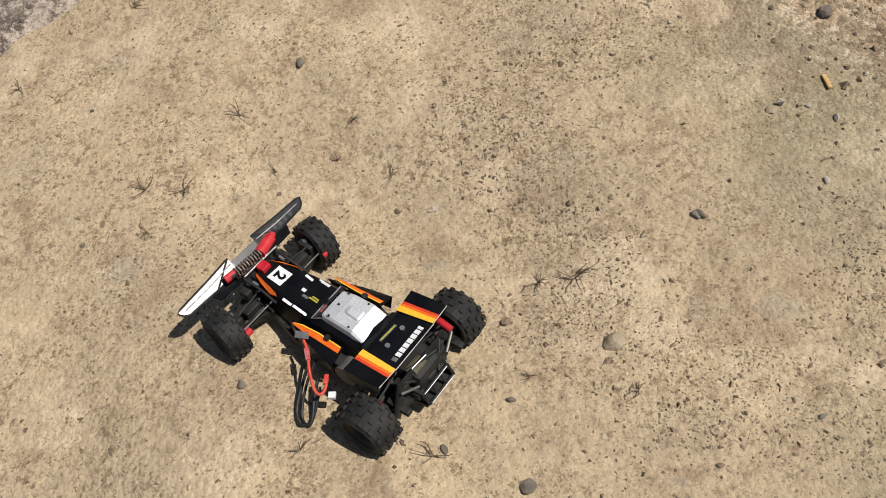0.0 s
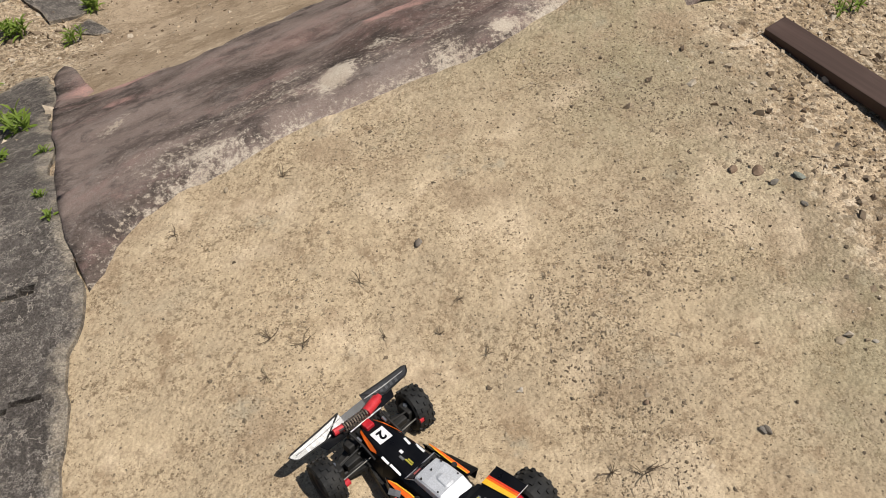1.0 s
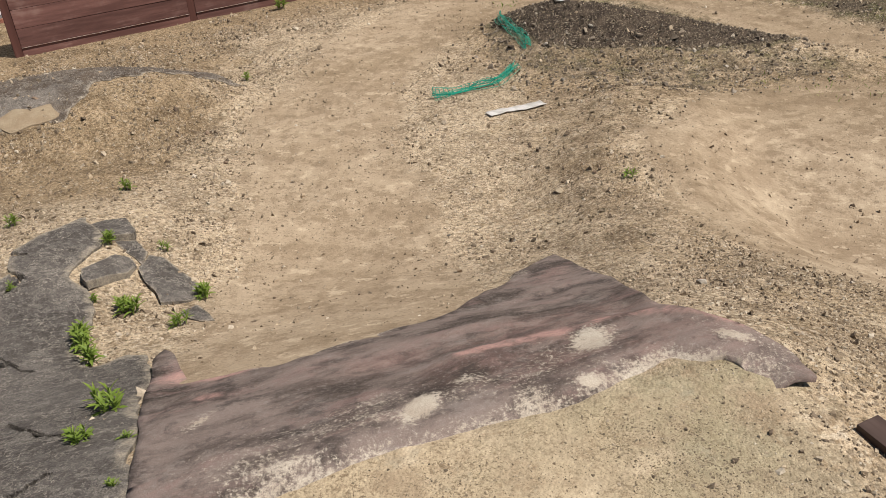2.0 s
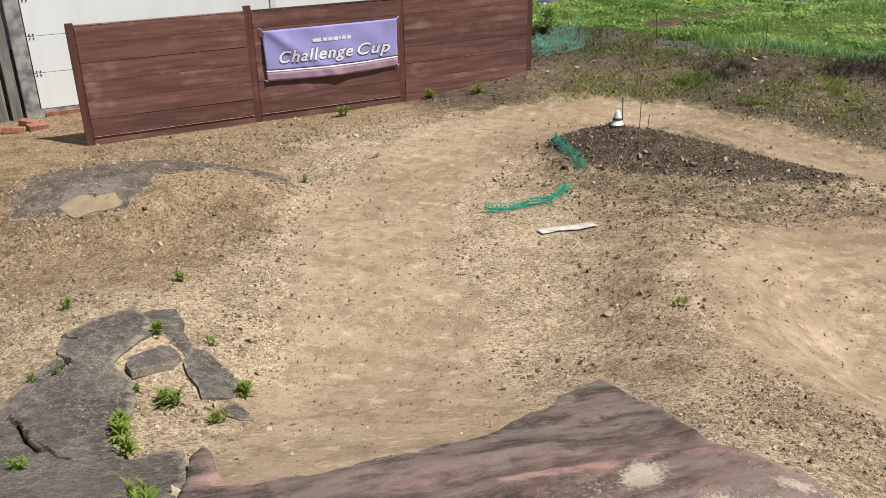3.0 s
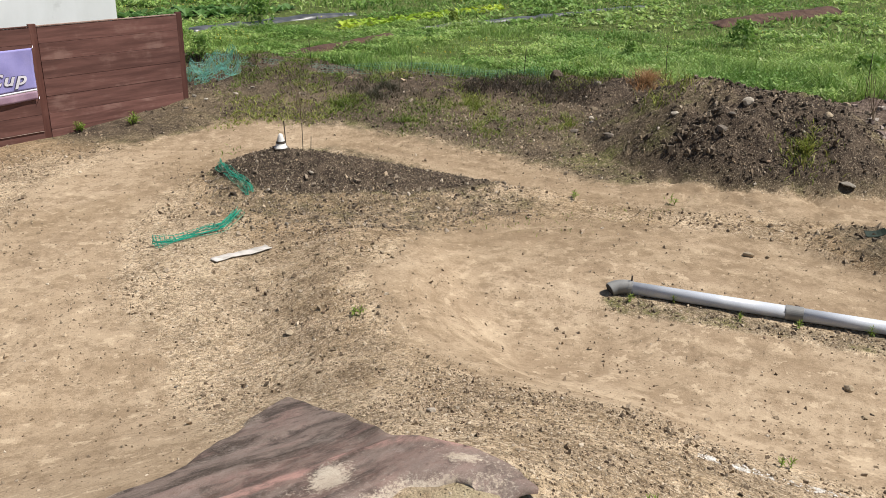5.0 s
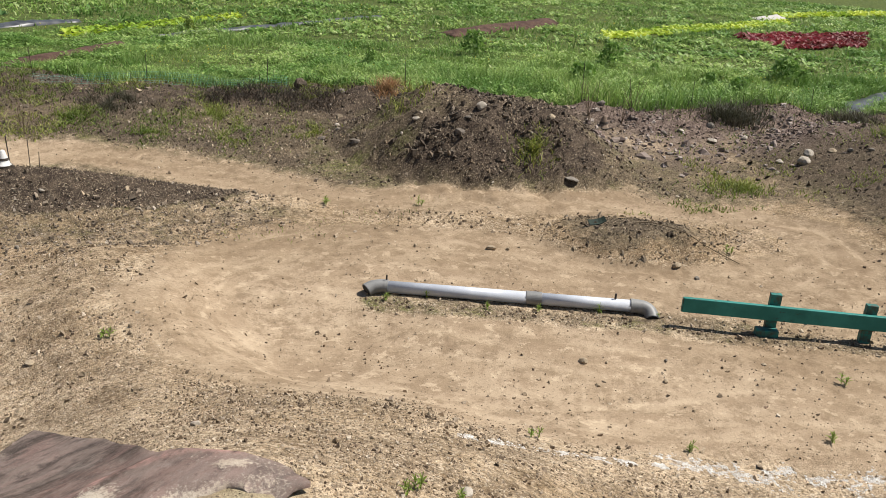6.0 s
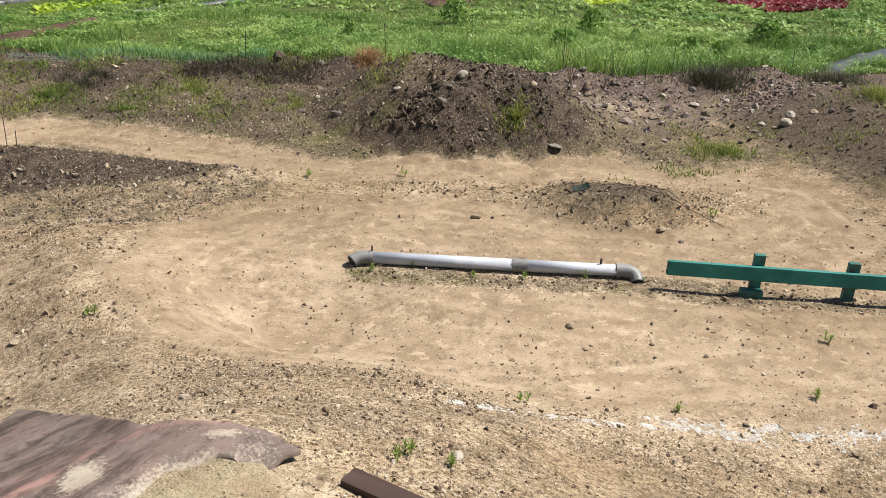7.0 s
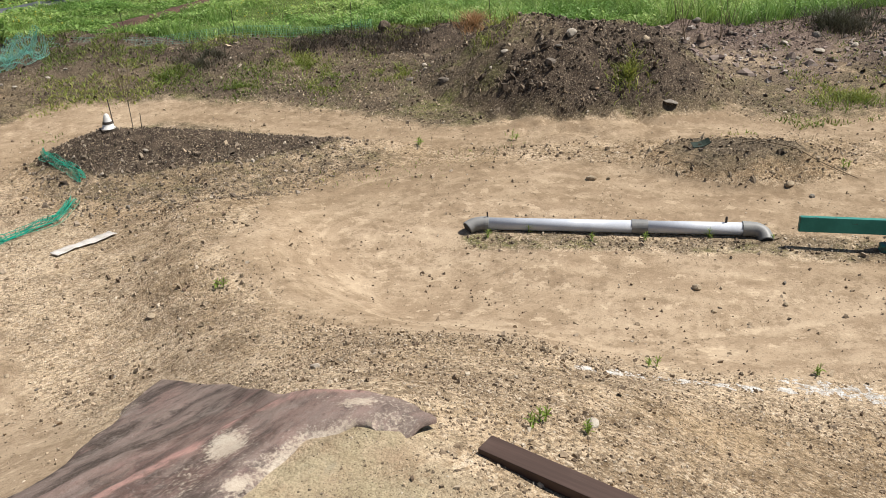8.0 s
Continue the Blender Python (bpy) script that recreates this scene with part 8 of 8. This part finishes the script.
# ---- dry stalks on the stand ----
for k, (x, y, size) in enumerate(STAND_TWIGS):
    r = random.Random(k)
    bm = bmesh.new()
    p = at(x, y, 0.003)
    for j in range(5):
        a = r.uniform(0, math.tau)
        l = size * r.uniform(0.4, 0.75)
        q = p + Vector((math.cos(a) * l, math.sin(a) * l, r.uniform(0.002, 0.35 * size)))
        mid = (p + q) / 2 + Vector((r.uniform(-0.2, 0.2) * l, r.uniform(-0.2, 0.2) * l, 0.12 * l))
        tube(bend([p, mid, q], 3), [0.0009, 0.0009, 0.0008, 0.0008, 0.0006, 0.0005, 0.0004], 5, bm)
    thing("dry_stalk", "small dry brown stalks lying on sand", "dry plant", None, bm_mesh("dry_stalk", bm, "twig"), "dry stalks")


# ---- weeds ----
def leaf_blade(length, width, droop, seed):
    bm = bmesh.new()
    rows = []
    for i in range(6):
        t = i / 5
        w = width * math.sin(math.pi * (0.12 + 0.86 * t)) ** 0.8 * 0.5
        z = length * (t * 0.62 - droop * t * t)
        rows.append([bm.verts.new((x, length * t * 0.85, z + abs(x) * 0.5)) for x in (-w, 0.0, w)])
    for a, b in zip(rows, rows[1:]):
        for k in range(2):
            bm.faces.new((a[k], a[k + 1], b[k + 1], b[k]))
    return bm_mesh("leaf", bm, "leaf", True)


LEAVES = [leaf_blade(1.0, 0.17, 0.36, 1), leaf_blade(1.0, 0.24, 0.58, 2), leaf_blade(1.0, 0.13, 0.24, 3)]


def weed(x, y, size, k, lush):
    r = random.Random(100 + k)
    plant = thing("weed", "fresh green weed growing between stones" if lush else "small green weed in dry ground", "weed", Matrix.Translation(at(x, y, 0.002)), None, "weeds")
    stems = 4 if lush else 2
    for s in range(stems):
        sx, sy = r.uniform(-0.25, 0.25) * size * (stems > 1), r.uniform(-0.25, 0.25) * size * (stems > 1)
        tall = size * r.uniform(0.45, 0.8)
        tip = Vector((sx * 1.4, sy * 1.4, tall))
        part("stem", rod((sx, sy, -0.004), tip, 0.0018 + 0.012 * size * 0.3, 5, None, 0.001), "leaf", plant)
        n = 13 if lush else 11
        for j in range(n):
            t = 0.12 + 0.88 * j / n
            m = Matrix.Translation(Vector((sx, sy, 0)).lerp(tip, t)) @ Matrix.Rotation(j * 2.4 + r.uniform(-0.3, 0.3), 4, "Z") @ Matrix.Rotation(r.uniform(-0.25, 0.35) + 0.5 * t, 4, "X") @ Matrix.Scale(size * r.uniform(0.45, 0.7) * (1.1 - 0.45 * t), 4)
            part("leaf", LEAVES[r.randrange(3)], "leaf", plant, "", m)


for k, (x, y, size) in enumerate(BANK_WEEDS):
    weed(x, y, max(size, 0.06) * 0.92, k, size > 0.085)
for k, (x, y, size) in enumerate(TRACK_WEEDS):
    weed(x, y, max(size, 0.05), 50 + k, size > 0.12)


# ---- grass ----
def blades(name, label, x, y, tall, wide, material, seed, lean=0.35, category="grass"):
    """Many bent blades as one object."""
    g = np.random.default_rng(seed)
    n = len(x)
    a = g.uniform(0, math.tau, n)
    b = g.uniform(0, math.tau, n)
    l = tall * g.uniform(0.1, lean * 2, n)
    z = height(x, y) - 0.01
    cx, cy = np.cos(a) * wide / 2, np.sin(a) * wide / 2
    dx, dy = np.cos(b) * l, np.sin(b) * l
    v = np.empty((n, 5, 3))
    v[:, 0] = np.stack([x - cx, y - cy, z], 1)
    v[:, 1] = np.stack([x + cx, y + cy, z], 1)
    v[:, 2] = np.stack([x + 0.8 * cx + 0.35 * dx, y + 0.8 * cy + 0.35 * dy, z + 0.6 * tall], 1)
    v[:, 3] = np.stack([x - 0.8 * cx + 0.35 * dx, y - 0.8 * cy + 0.35 * dy, z + 0.6 * tall], 1)
    v[:, 4] = np.stack([x + dx, y + dy, z + tall], 1)
    o = (np.arange(n) * 5)[:, None]
    f = np.concatenate([o + np.array([0, 1, 2]), o + np.array([0, 2, 3]), o + np.array([3, 2, 4])])
    return thing(name, label, category, None, fast_mesh(name, v.reshape(-1, 3), f, material), "", "stuff")


blades("straw_bits", "tiny bits of dry straw strewn on sand", STRAW[0], STRAW[1], np.full(len(STRAW[0]), 0.012), np.full(len(STRAW[0]), 0.0011), "dead", 20, 0.9, "straw")
BEDS = [RED_BED, LIME_BED, LIME_FAR, LIME_TOP, FILM, FILM_FAR, FILM_ROW, BARE_ROW, DARK_BED, BARE_TOP, SHEET, CROP_R]


def field_share(x, y, near=0.0, far=99.0):
    d = beyond_berm(x, y)
    r = np.hypot(x, y)
    a = np.degrees(np.arctan2(x, y))
    ok = (d > 0.35) & (r > near) & (r <= far) & (a > -8) & (a < 78)
    u, v = 0.9 * (x + 4.58) + 0.436 * (y - 9.8), -0.436 * (x + 4.58) + 0.9 * (y - 9.8)
    ok &= ~((u < 6.2) & (v > -1.5))
    for bed in BEDS:
        ok &= ~inside(bed, x, y)
    return ok * (0.35 + 0.65 * step(-0.45, 0.25, rough(x, y, 2.2, 171, 3)))


def tallness(x, y):
    return (0.06 + 0.24 * step(-0.35, 0.6, 0.6 * rough(x, y, 1.6, 181, 3) + 0.6 * rough(x, y, 0.45, 183, 2))) * step(-0.2, 1.3, beyond_berm(x, y) + 0.3) * (1 - 0.45 * step(11, 15, np.hypot(x, y))) * (1 + 1.1 * step(6.0, 8.5, x + 0.8 * rough(x, y, 1.2, 185, 2)) * step(5.5, 2.5, beyond_berm(x, y) + 0.8 * rough(x, y, 0.9, 187, 2)))


x, y, g = spread(420000, (0, 19, 3, 19), lambda a, b: field_share(a, b, 0, 18.5), 21)
blades("field_grass", "tall bright green grass and weeds of the field", x, y, tallness(x, y) * g.uniform(0.5, 1.25, len(x)), g.uniform(0.008, 0.016, len(x)), "grass", 22, 0.55)
x, y, g = spread(310000, (0, 46, 3, 46), lambda a, b: field_share(a, b, 18.5, 46), 23)
blades("field_grass", "green grass of the farther field", x, y, tallness(x, y) * g.uniform(0.5, 1.2, len(x)), g.uniform(0.018, 0.04, len(x)), "grass", 24, 0.6)
x, y, g = spread(40000, (0, 30, 3, 30), lambda a, b: field_share(a, b, 0, 30) * step(0.25, 0.6, rough(a, b, 1.3, 191, 3)), 25)
blades("dry_grass", "straw-coloured dry grass among the green", x, y, tallness(x, y) * g.uniform(0.5, 1.1, len(x)), g.uniform(0.008, 0.016, len(x)), "dry", 26)


def rim_share(x, y):
    d = beyond_berm(x, y)
    return (d > -3.2) * (d < 0.9) * (0.75 + 0.25 * step(-0.6, 0.5, d)) * step(-0.15, 0.35, rough(x, y, 0.34, 201, 3) + 0.25 * rough(x, y, 1.5, 203, 1)) * step(2.1, 2.5, np.hypot((x - 6.4) * 0.9, y - 6.9)) * step(1.2, 1.8, np.hypot(x - 0.2, y - 10.6)) * step(1.5, 2.1, np.hypot(x - 2.6, y - 7.7))


x, y, g = spread(420000, (1.2, 14, 1, 13), lambda a, b: rim_share(a, b) * (1 - 0.85 * np.maximum(mauveness(a, b), step(8.6, 9.4, a))), 27)
blades("rim_grass", "short yellow-green grass tufts on the rim", x, y, g.uniform(0.014, 0.06, len(x)), g.uniform(0.007, 0.015, len(x)), "rim_green", 28, 1.0)
x, y, g = spread(26000, (1.2, 16, 1, 13), lambda a, b: step(0.9, 0.2, np.abs(beyond_berm(a, b) - 0.15)) * step(-0.3, 0.4, rough(a, b, 0.6, 211, 2)) * (np.hypot(a - 0.5, b - 10.8) > 1.2), 29)
blades("dry_grass", "dead grey-brown stalks along the berm", x, y, g.uniform(0.06, 0.22, len(x)), g.uniform(0.004, 0.008, len(x)), "dead", 30, 0.6)
x, y, g = spread(16000, (1.0, 4.2, 5.5, 9.2), lambda a, b: 0.8 * step(0.04, 0.15, dark_bank(a, b)), 31)
blades("dry_grass", "thin dead stalks on the dark heap", x, y, g.uniform(0.01, 0.045, len(x)), g.uniform(0.002, 0.004, len(x)), "dead", 32, 1.2)
x, y, g = spread(9000, (-3.5, 7.5, 1.2, 9.5), lambda a, b: gravel_share(a, b) * step(0.45, 0.7, rough(a, b, 0.35, 221, 2)), 33)
blades("scant_grass", "scant short grass in the gravel", x, y, g.uniform(0.008, 0.035, len(x)), g.uniform(0.002, 0.004, len(x)), "rim_green", 34, 0.7)


x, y, g = spread(9000, (1.0, 8.2, 1.0, 7.5), lambda a, b: step(0.30, 0.02, along(a, b, [(2.7, 6.05), (3.5, 5.75), (4.2, 5.85), (4.9, 5.85)]) + 0.15 * rough(a, b, 0.25, 223, 2)), 35)
blades("scant_grass", "low green weeds at the foot of the heap", x, y, g.uniform(0.01, 0.05, len(x)), g.uniform(0.004, 0.008, len(x)), "rim_green", 36, 0.8)


# ---- beds of crops ----
def crop(name, label, bed, material, gap, size, seed, leaves=9):
    xs, ys = [p[0] for p in bed], [p[1] for p in bed]
    g = np.random.default_rng(seed)
    gx, gy = np.meshgrid(np.arange(min(xs), max(xs), gap), np.arange(min(ys), max(ys), gap))
    x, y = gx.ravel() + g.normal(0, gap * 0.18, gx.size), gy.ravel() + g.normal(0, gap * 0.18, gx.size)
    ok = inside(bed, x, y) & (g.random(len(x)) < 0.93)
    x, y = np.repeat(x[ok], leaves), np.repeat(y[ok], leaves)
    n = len(x)
    if n == 0:
        return
    a = g.uniform(0, math.tau, n)
    s = size * g.uniform(0.6, 1.2, n)
    up = g.uniform(0.3, 0.9, n)
    c, d = np.cos(a), np.sin(a)
    z = height(x, y)
    v = np.empty((n, 4, 3))
    v[:, 0] = np.stack([x, y, z], 1)
    v[:, 1] = np.stack([x + s * (0.6 * c - 0.45 * d), y + s * (0.6 * d + 0.45 * c), z + s * up * 0.7], 1)
    v[:, 2] = np.stack([x + s * 1.05 * c, y + s * 1.05 * d, z + s * up], 1)
    v[:, 3] = np.stack([x + s * (0.6 * c + 0.45 * d), y + s * (0.6 * d - 0.45 * c), z + s * up * 0.75], 1)
    f = (np.arange(n) * 4)[:, None] + np.array([0, 1, 2, 3])
    thing(name, label, "crop bed", None, fast_mesh(name, v.reshape(-1, 3), f, material), "", "stuff")


crop("red_lettuce", "bed of dark red lettuce in the field", RED_BED, "red_leaf", 0.20, 0.13, 41)
crop("pale_lettuce", "bed of pale green lettuce in the field", LIME_BED, "lime_leaf", 0.20, 0.12, 42)
crop("pale_lettuce", "far bed of yellow-green lettuce", LIME_FAR, "lime_leaf", 0.18, 0.10, 43)
crop("pale_lettuce", "farthest bed of pale green lettuce", LIME_TOP, "lime_leaf", 0.3, 0.2, 44)
crop("dark_crop", "bed of dark green leafy crops", DARK_BED, "dark_leaf", 0.28, 0.17, 45)
crop("dark_crop", "broad-leaved dark green crop beside mulch film", CROP_R, "dark_leaf", 0.22, 0.15, 46)
for bed, key, name, label in ((FILM, "mulch", "mulch_film", "grey mulch film over a field row"), (FILM_FAR, "mulch", "mulch_film", "grey mulch film in the far field"), (FILM_ROW, "mulch", "mulch_film", "dusty grey mulch film between green rows"), (SHEET, "sheet", "field_sheet", "white film heaped over a far row"),
                              (BARE_ROW, "bare", "earth_strip", "bare red-brown furrow in the grass"), (BARE_TOP, "bare", "earth_strip", "strip of bare brown earth")):
    me = draped(name, outline([tuple(p) for p in bed], 0.12, 7, 0.3), 0.15, lambda px, py, d: height(px, py) + 0.03 + 0.09 * step(0, 0.35, d) + 0.03 * rough(px, py, 0.3, 231, 2), 0.1, key)
    thing(name, label, "field row", None, me)
# leafy weeds all over the field
def leafy(name, label, n, box4, near, far, size, seed):
    x, y, g = spread(n, box4, lambda a, b: field_share(a, b, near, far) * step(-0.35, 0.3, rough(a, b, 0.9, 251, 3)), seed)
    leaves = 8
    x, y = np.repeat(x, leaves) + g.normal(0, 0.06, len(x) * leaves), np.repeat(y, leaves) + g.normal(0, 0.06, len(x) * leaves)
    n = len(x)
    a, s, up = g.uniform(0, math.tau, n), size * g.uniform(0.5, 1.2, n), g.uniform(-0.2, 0.7, n)
    c, d, z = np.cos(a), np.sin(a), height(x, y) + tallness(x, y) * g.uniform(0.15, 0.95, n)
    v = np.empty((n, 4, 3))
    v[:, 0] = np.stack([x, y, z], 1)
    v[:, 1] = np.stack([x + s * (0.5 * c - 0.3 * d), y + s * (0.5 * d + 0.3 * c), z + s * up * 0.6], 1)
    v[:, 2] = np.stack([x + s * c, y + s * d, z + s * up], 1)
    v[:, 3] = np.stack([x + s * (0.5 * c + 0.3 * d), y + s * (0.5 * d - 0.3 * c), z + s * up * 0.6], 1)
    thing(name, label, "weeds", None, fast_mesh(name, v.reshape(-1, 3), (np.arange(n) * 4)[:, None] + np.arange(4), "grass"), "", "stuff")


leafy("field_weeds", "leafy green weeds mixed into the grass", 60000, (0, 19, 3, 19), 0, 18.5, 0.06, 61)
leafy("field_weeds", "leafy green weeds of the farther field", 42000, (0, 46, 3, 46), 18.5, 46, 0.13, 62)
# yellow flower heads in the grass
x, y, g = spread(6500, (1, 26, 4, 26), lambda a, b: field_share(a, b, 0, 26) * step(0.0, 0.5, rough(a, b, 2.0, 241, 2)), 47)
sprinkle_z = tallness(x, y)
v = ICO_V[None] * 0.022 * g.uniform(0.5, 1.3, (len(x), 1, 1))
v = v + np.stack([x, y, height(x, y) + sprinkle_z * 0.95], 1)[:, None, :]
f = (ICO_F[None] + (np.arange(len(x)) * len(ICO_V))[:, None, None]).reshape(-1, 3)
thing("field_flowers", "small yellow and white flower heads in the grass", "flowers", None, fast_mesh("field_flowers", v.reshape(-1, 3), f, "flower"), "", "stuff")


# ---- bushy weeds standing out of the field ----
def bush(x, y, tall, seed, key="grass"):
    g = np.random.default_rng(seed)
    plant = thing("tall_weed", "bushy dark green weed standing in the grass", "weed", Matrix.Translation(at(x, y)), None, "bushy weeds")
    for s in range(4):
        a = g.uniform(0, math.tau)
        tip = Vector((0.3 * tall * math.cos(a), 0.3 * tall * math.sin(a), tall * g.uniform(0.7, 1)))
        part("stem", rod((0, 0, -0.02), tip, 0.008, 5, None, 0.003), key, plant)
    n = 260
    t = g.random(n) ** 0.6
    a = g.uniform(0, math.tau, n)
    r = 0.75 * tall * np.sqrt(g.random(n)) * (1 - 0.6 * t)
    c = np.stack([r * np.cos(a), r * np.sin(a), tall * t], 1)
    u, w = g.normal(size=(n, 3)), g.normal(size=(n, 3))
    u /= np.linalg.norm(u, axis=1, keepdims=True)
    w -= (w * u).sum(1, keepdims=True) * u
    w /= np.linalg.norm(w, axis=1, keepdims=True)
    s = tall * 0.11
    v = np.stack([c - u * s, c + w * s * 0.45, c + u * s, c - w * s * 0.45], 1)
    part("foliage", fast_mesh("foliage", v.reshape(-1, 3), (np.arange(n) * 4)[:, None] + np.arange(4), key), key, plant)


for k, (x, y, tall) in enumerate(((CLUMPS[0][0], CLUMPS[0][1], 0.55), (CLUMPS[1][0], CLUMPS[1][1], 0.3), (10.8, 9.2, 0.45), (12.6, 7.4, 0.45), (13.2, 10.6, 0.5), (15.4, 8.2, 0.5), (11.6, 12.8, 0.5))):
    bush(x, y, tall, 300 + k)
wild = random.Random(77)
for k in range(26):
    far = wild.uniform(10.5, 19.0)
    way = radians(wild.uniform(10, 68))
    x, y = far * math.sin(way), far * math.cos(way)
    if float(beyond_berm(np.array([x]), np.array([y]))[0]) > 1.2 and not any(inside(bed, np.array([x]), np.array([y]))[0] for bed in BEDS):
        bush(x, y, wild.uniform(0.14, 0.30), 340 + k, wild.choice(("grass", "grass", "leaf")))
# a low heap of dead brushwood on the berm
x, y, g = spread(9000, (4.2, 6.4, 8.6, 10.4), lambda a, b: step(0.42, 0.1, along(a, b, [(4.7, 9.75), (5.2, 9.45), (5.6, 9.05)]) + 0.12 * rough(a, b, 0.25, 261, 2)), 71)
blades("brushwood", "low heap of dark dead brushwood on the berm", x, y, g.uniform(0.03, 0.16, len(x)), g.uniform(0.003, 0.007, len(x)), "brush", 72, 1.3, "brushwood")
# tufts that stand out on the rim: place, spread, height, colour
for k, (px, py, wide, tall, key, label) in enumerate((
        (6.50, 8.70, 0.28, 0.20, "rust_grass", "tuft of rust-coloured dry grass"), (5.80, 7.45, 0.30, 0.14, "rim_green", "yellow-green tuft on the heap"), (7.4, 8.1, 0.4, 0.16, "rust_grass", "tuft of reddish dry grass"),
        (6.25, 5.85, 0.28, 0.10, "rim_green", "green weeds on the face of the heap"), (8.2, 4.55, 0.42, 0.10, "rim_green", "low green weeds on the rim"), (10.5, 4.0, 0.3, 0.16, "rim_green", "yellow-green tuft on the rim"),
        (10.2, 6.0, 0.6, 0.24, "dead", "tangle of dead grey stalks"), (11.6, 5.0, 0.6, 0.26, "dead", "tangle of dead grey stalks"), (3.4, 10.1, 0.5, 0.12, "dead", "patch of dead brown stalks"), (2.9, 9.9, 0.4, 0.07, "rim_green", "patch of low yellow-green weeds"),
        (4.3, 9.3, 0.55, 0.07, "rim_green", "patch of low yellow-green weeds"), (4.2, 8.5, 0.5, 0.06, "rim_green", "patch of low yellow-green weeds"), (3.4, 9.0, 0.4, 0.06, "rim_green", "patch of low yellow-green weeds"), (5.0, 8.3, 0.35, 0.08, "rim_green", "patch of low yellow-green weeds"))):
    g = np.random.default_rng(800 + k)
    n = int(2600 * wide)
    r, a = wide * np.abs(g.normal(0, 0.5, n)), g.uniform(0, math.tau, n)
    x, y = px + r * np.cos(a), py + r * np.sin(a)
    ok = rough(x, y, 0.14, 271 + k, 2) > -0.15
    x, y = x[ok], y[ok]
    blades("rim_tuft", label, x, y, tall * g.uniform(0.3, 1.0, len(x)), g.uniform(0.005, 0.012, len(x)), key, 820 + k, 0.9, "grass tuft")
# leafless stalks by the old cone
for k, (x, y) in enumerate(((8.15, 6.75), (8.35, 6.95), (8.6, 6.6), (9.2, 6.9), (2.3, 9.6))):
    r = random.Random(k)
    plant = thing("bare_plant", "leafless upright brown stalks on the rim", "dry plant", Matrix.Translation(at(x, y, -0.01)), None, "bare plants")
    for j in range(6):
        q = Vector((r.uniform(-0.14, 0.14), r.uniform(-0.14, 0.14), r.uniform(0.22, 0.5)))
        part("stalk", tube(bend([Vector((0, 0, 0)), q / 2 + Vector((r.uniform(-0.03, 0.03), r.uniform(-0.03, 0.03), 0)), q], 3), 0.0025, 5), "twig", plant)
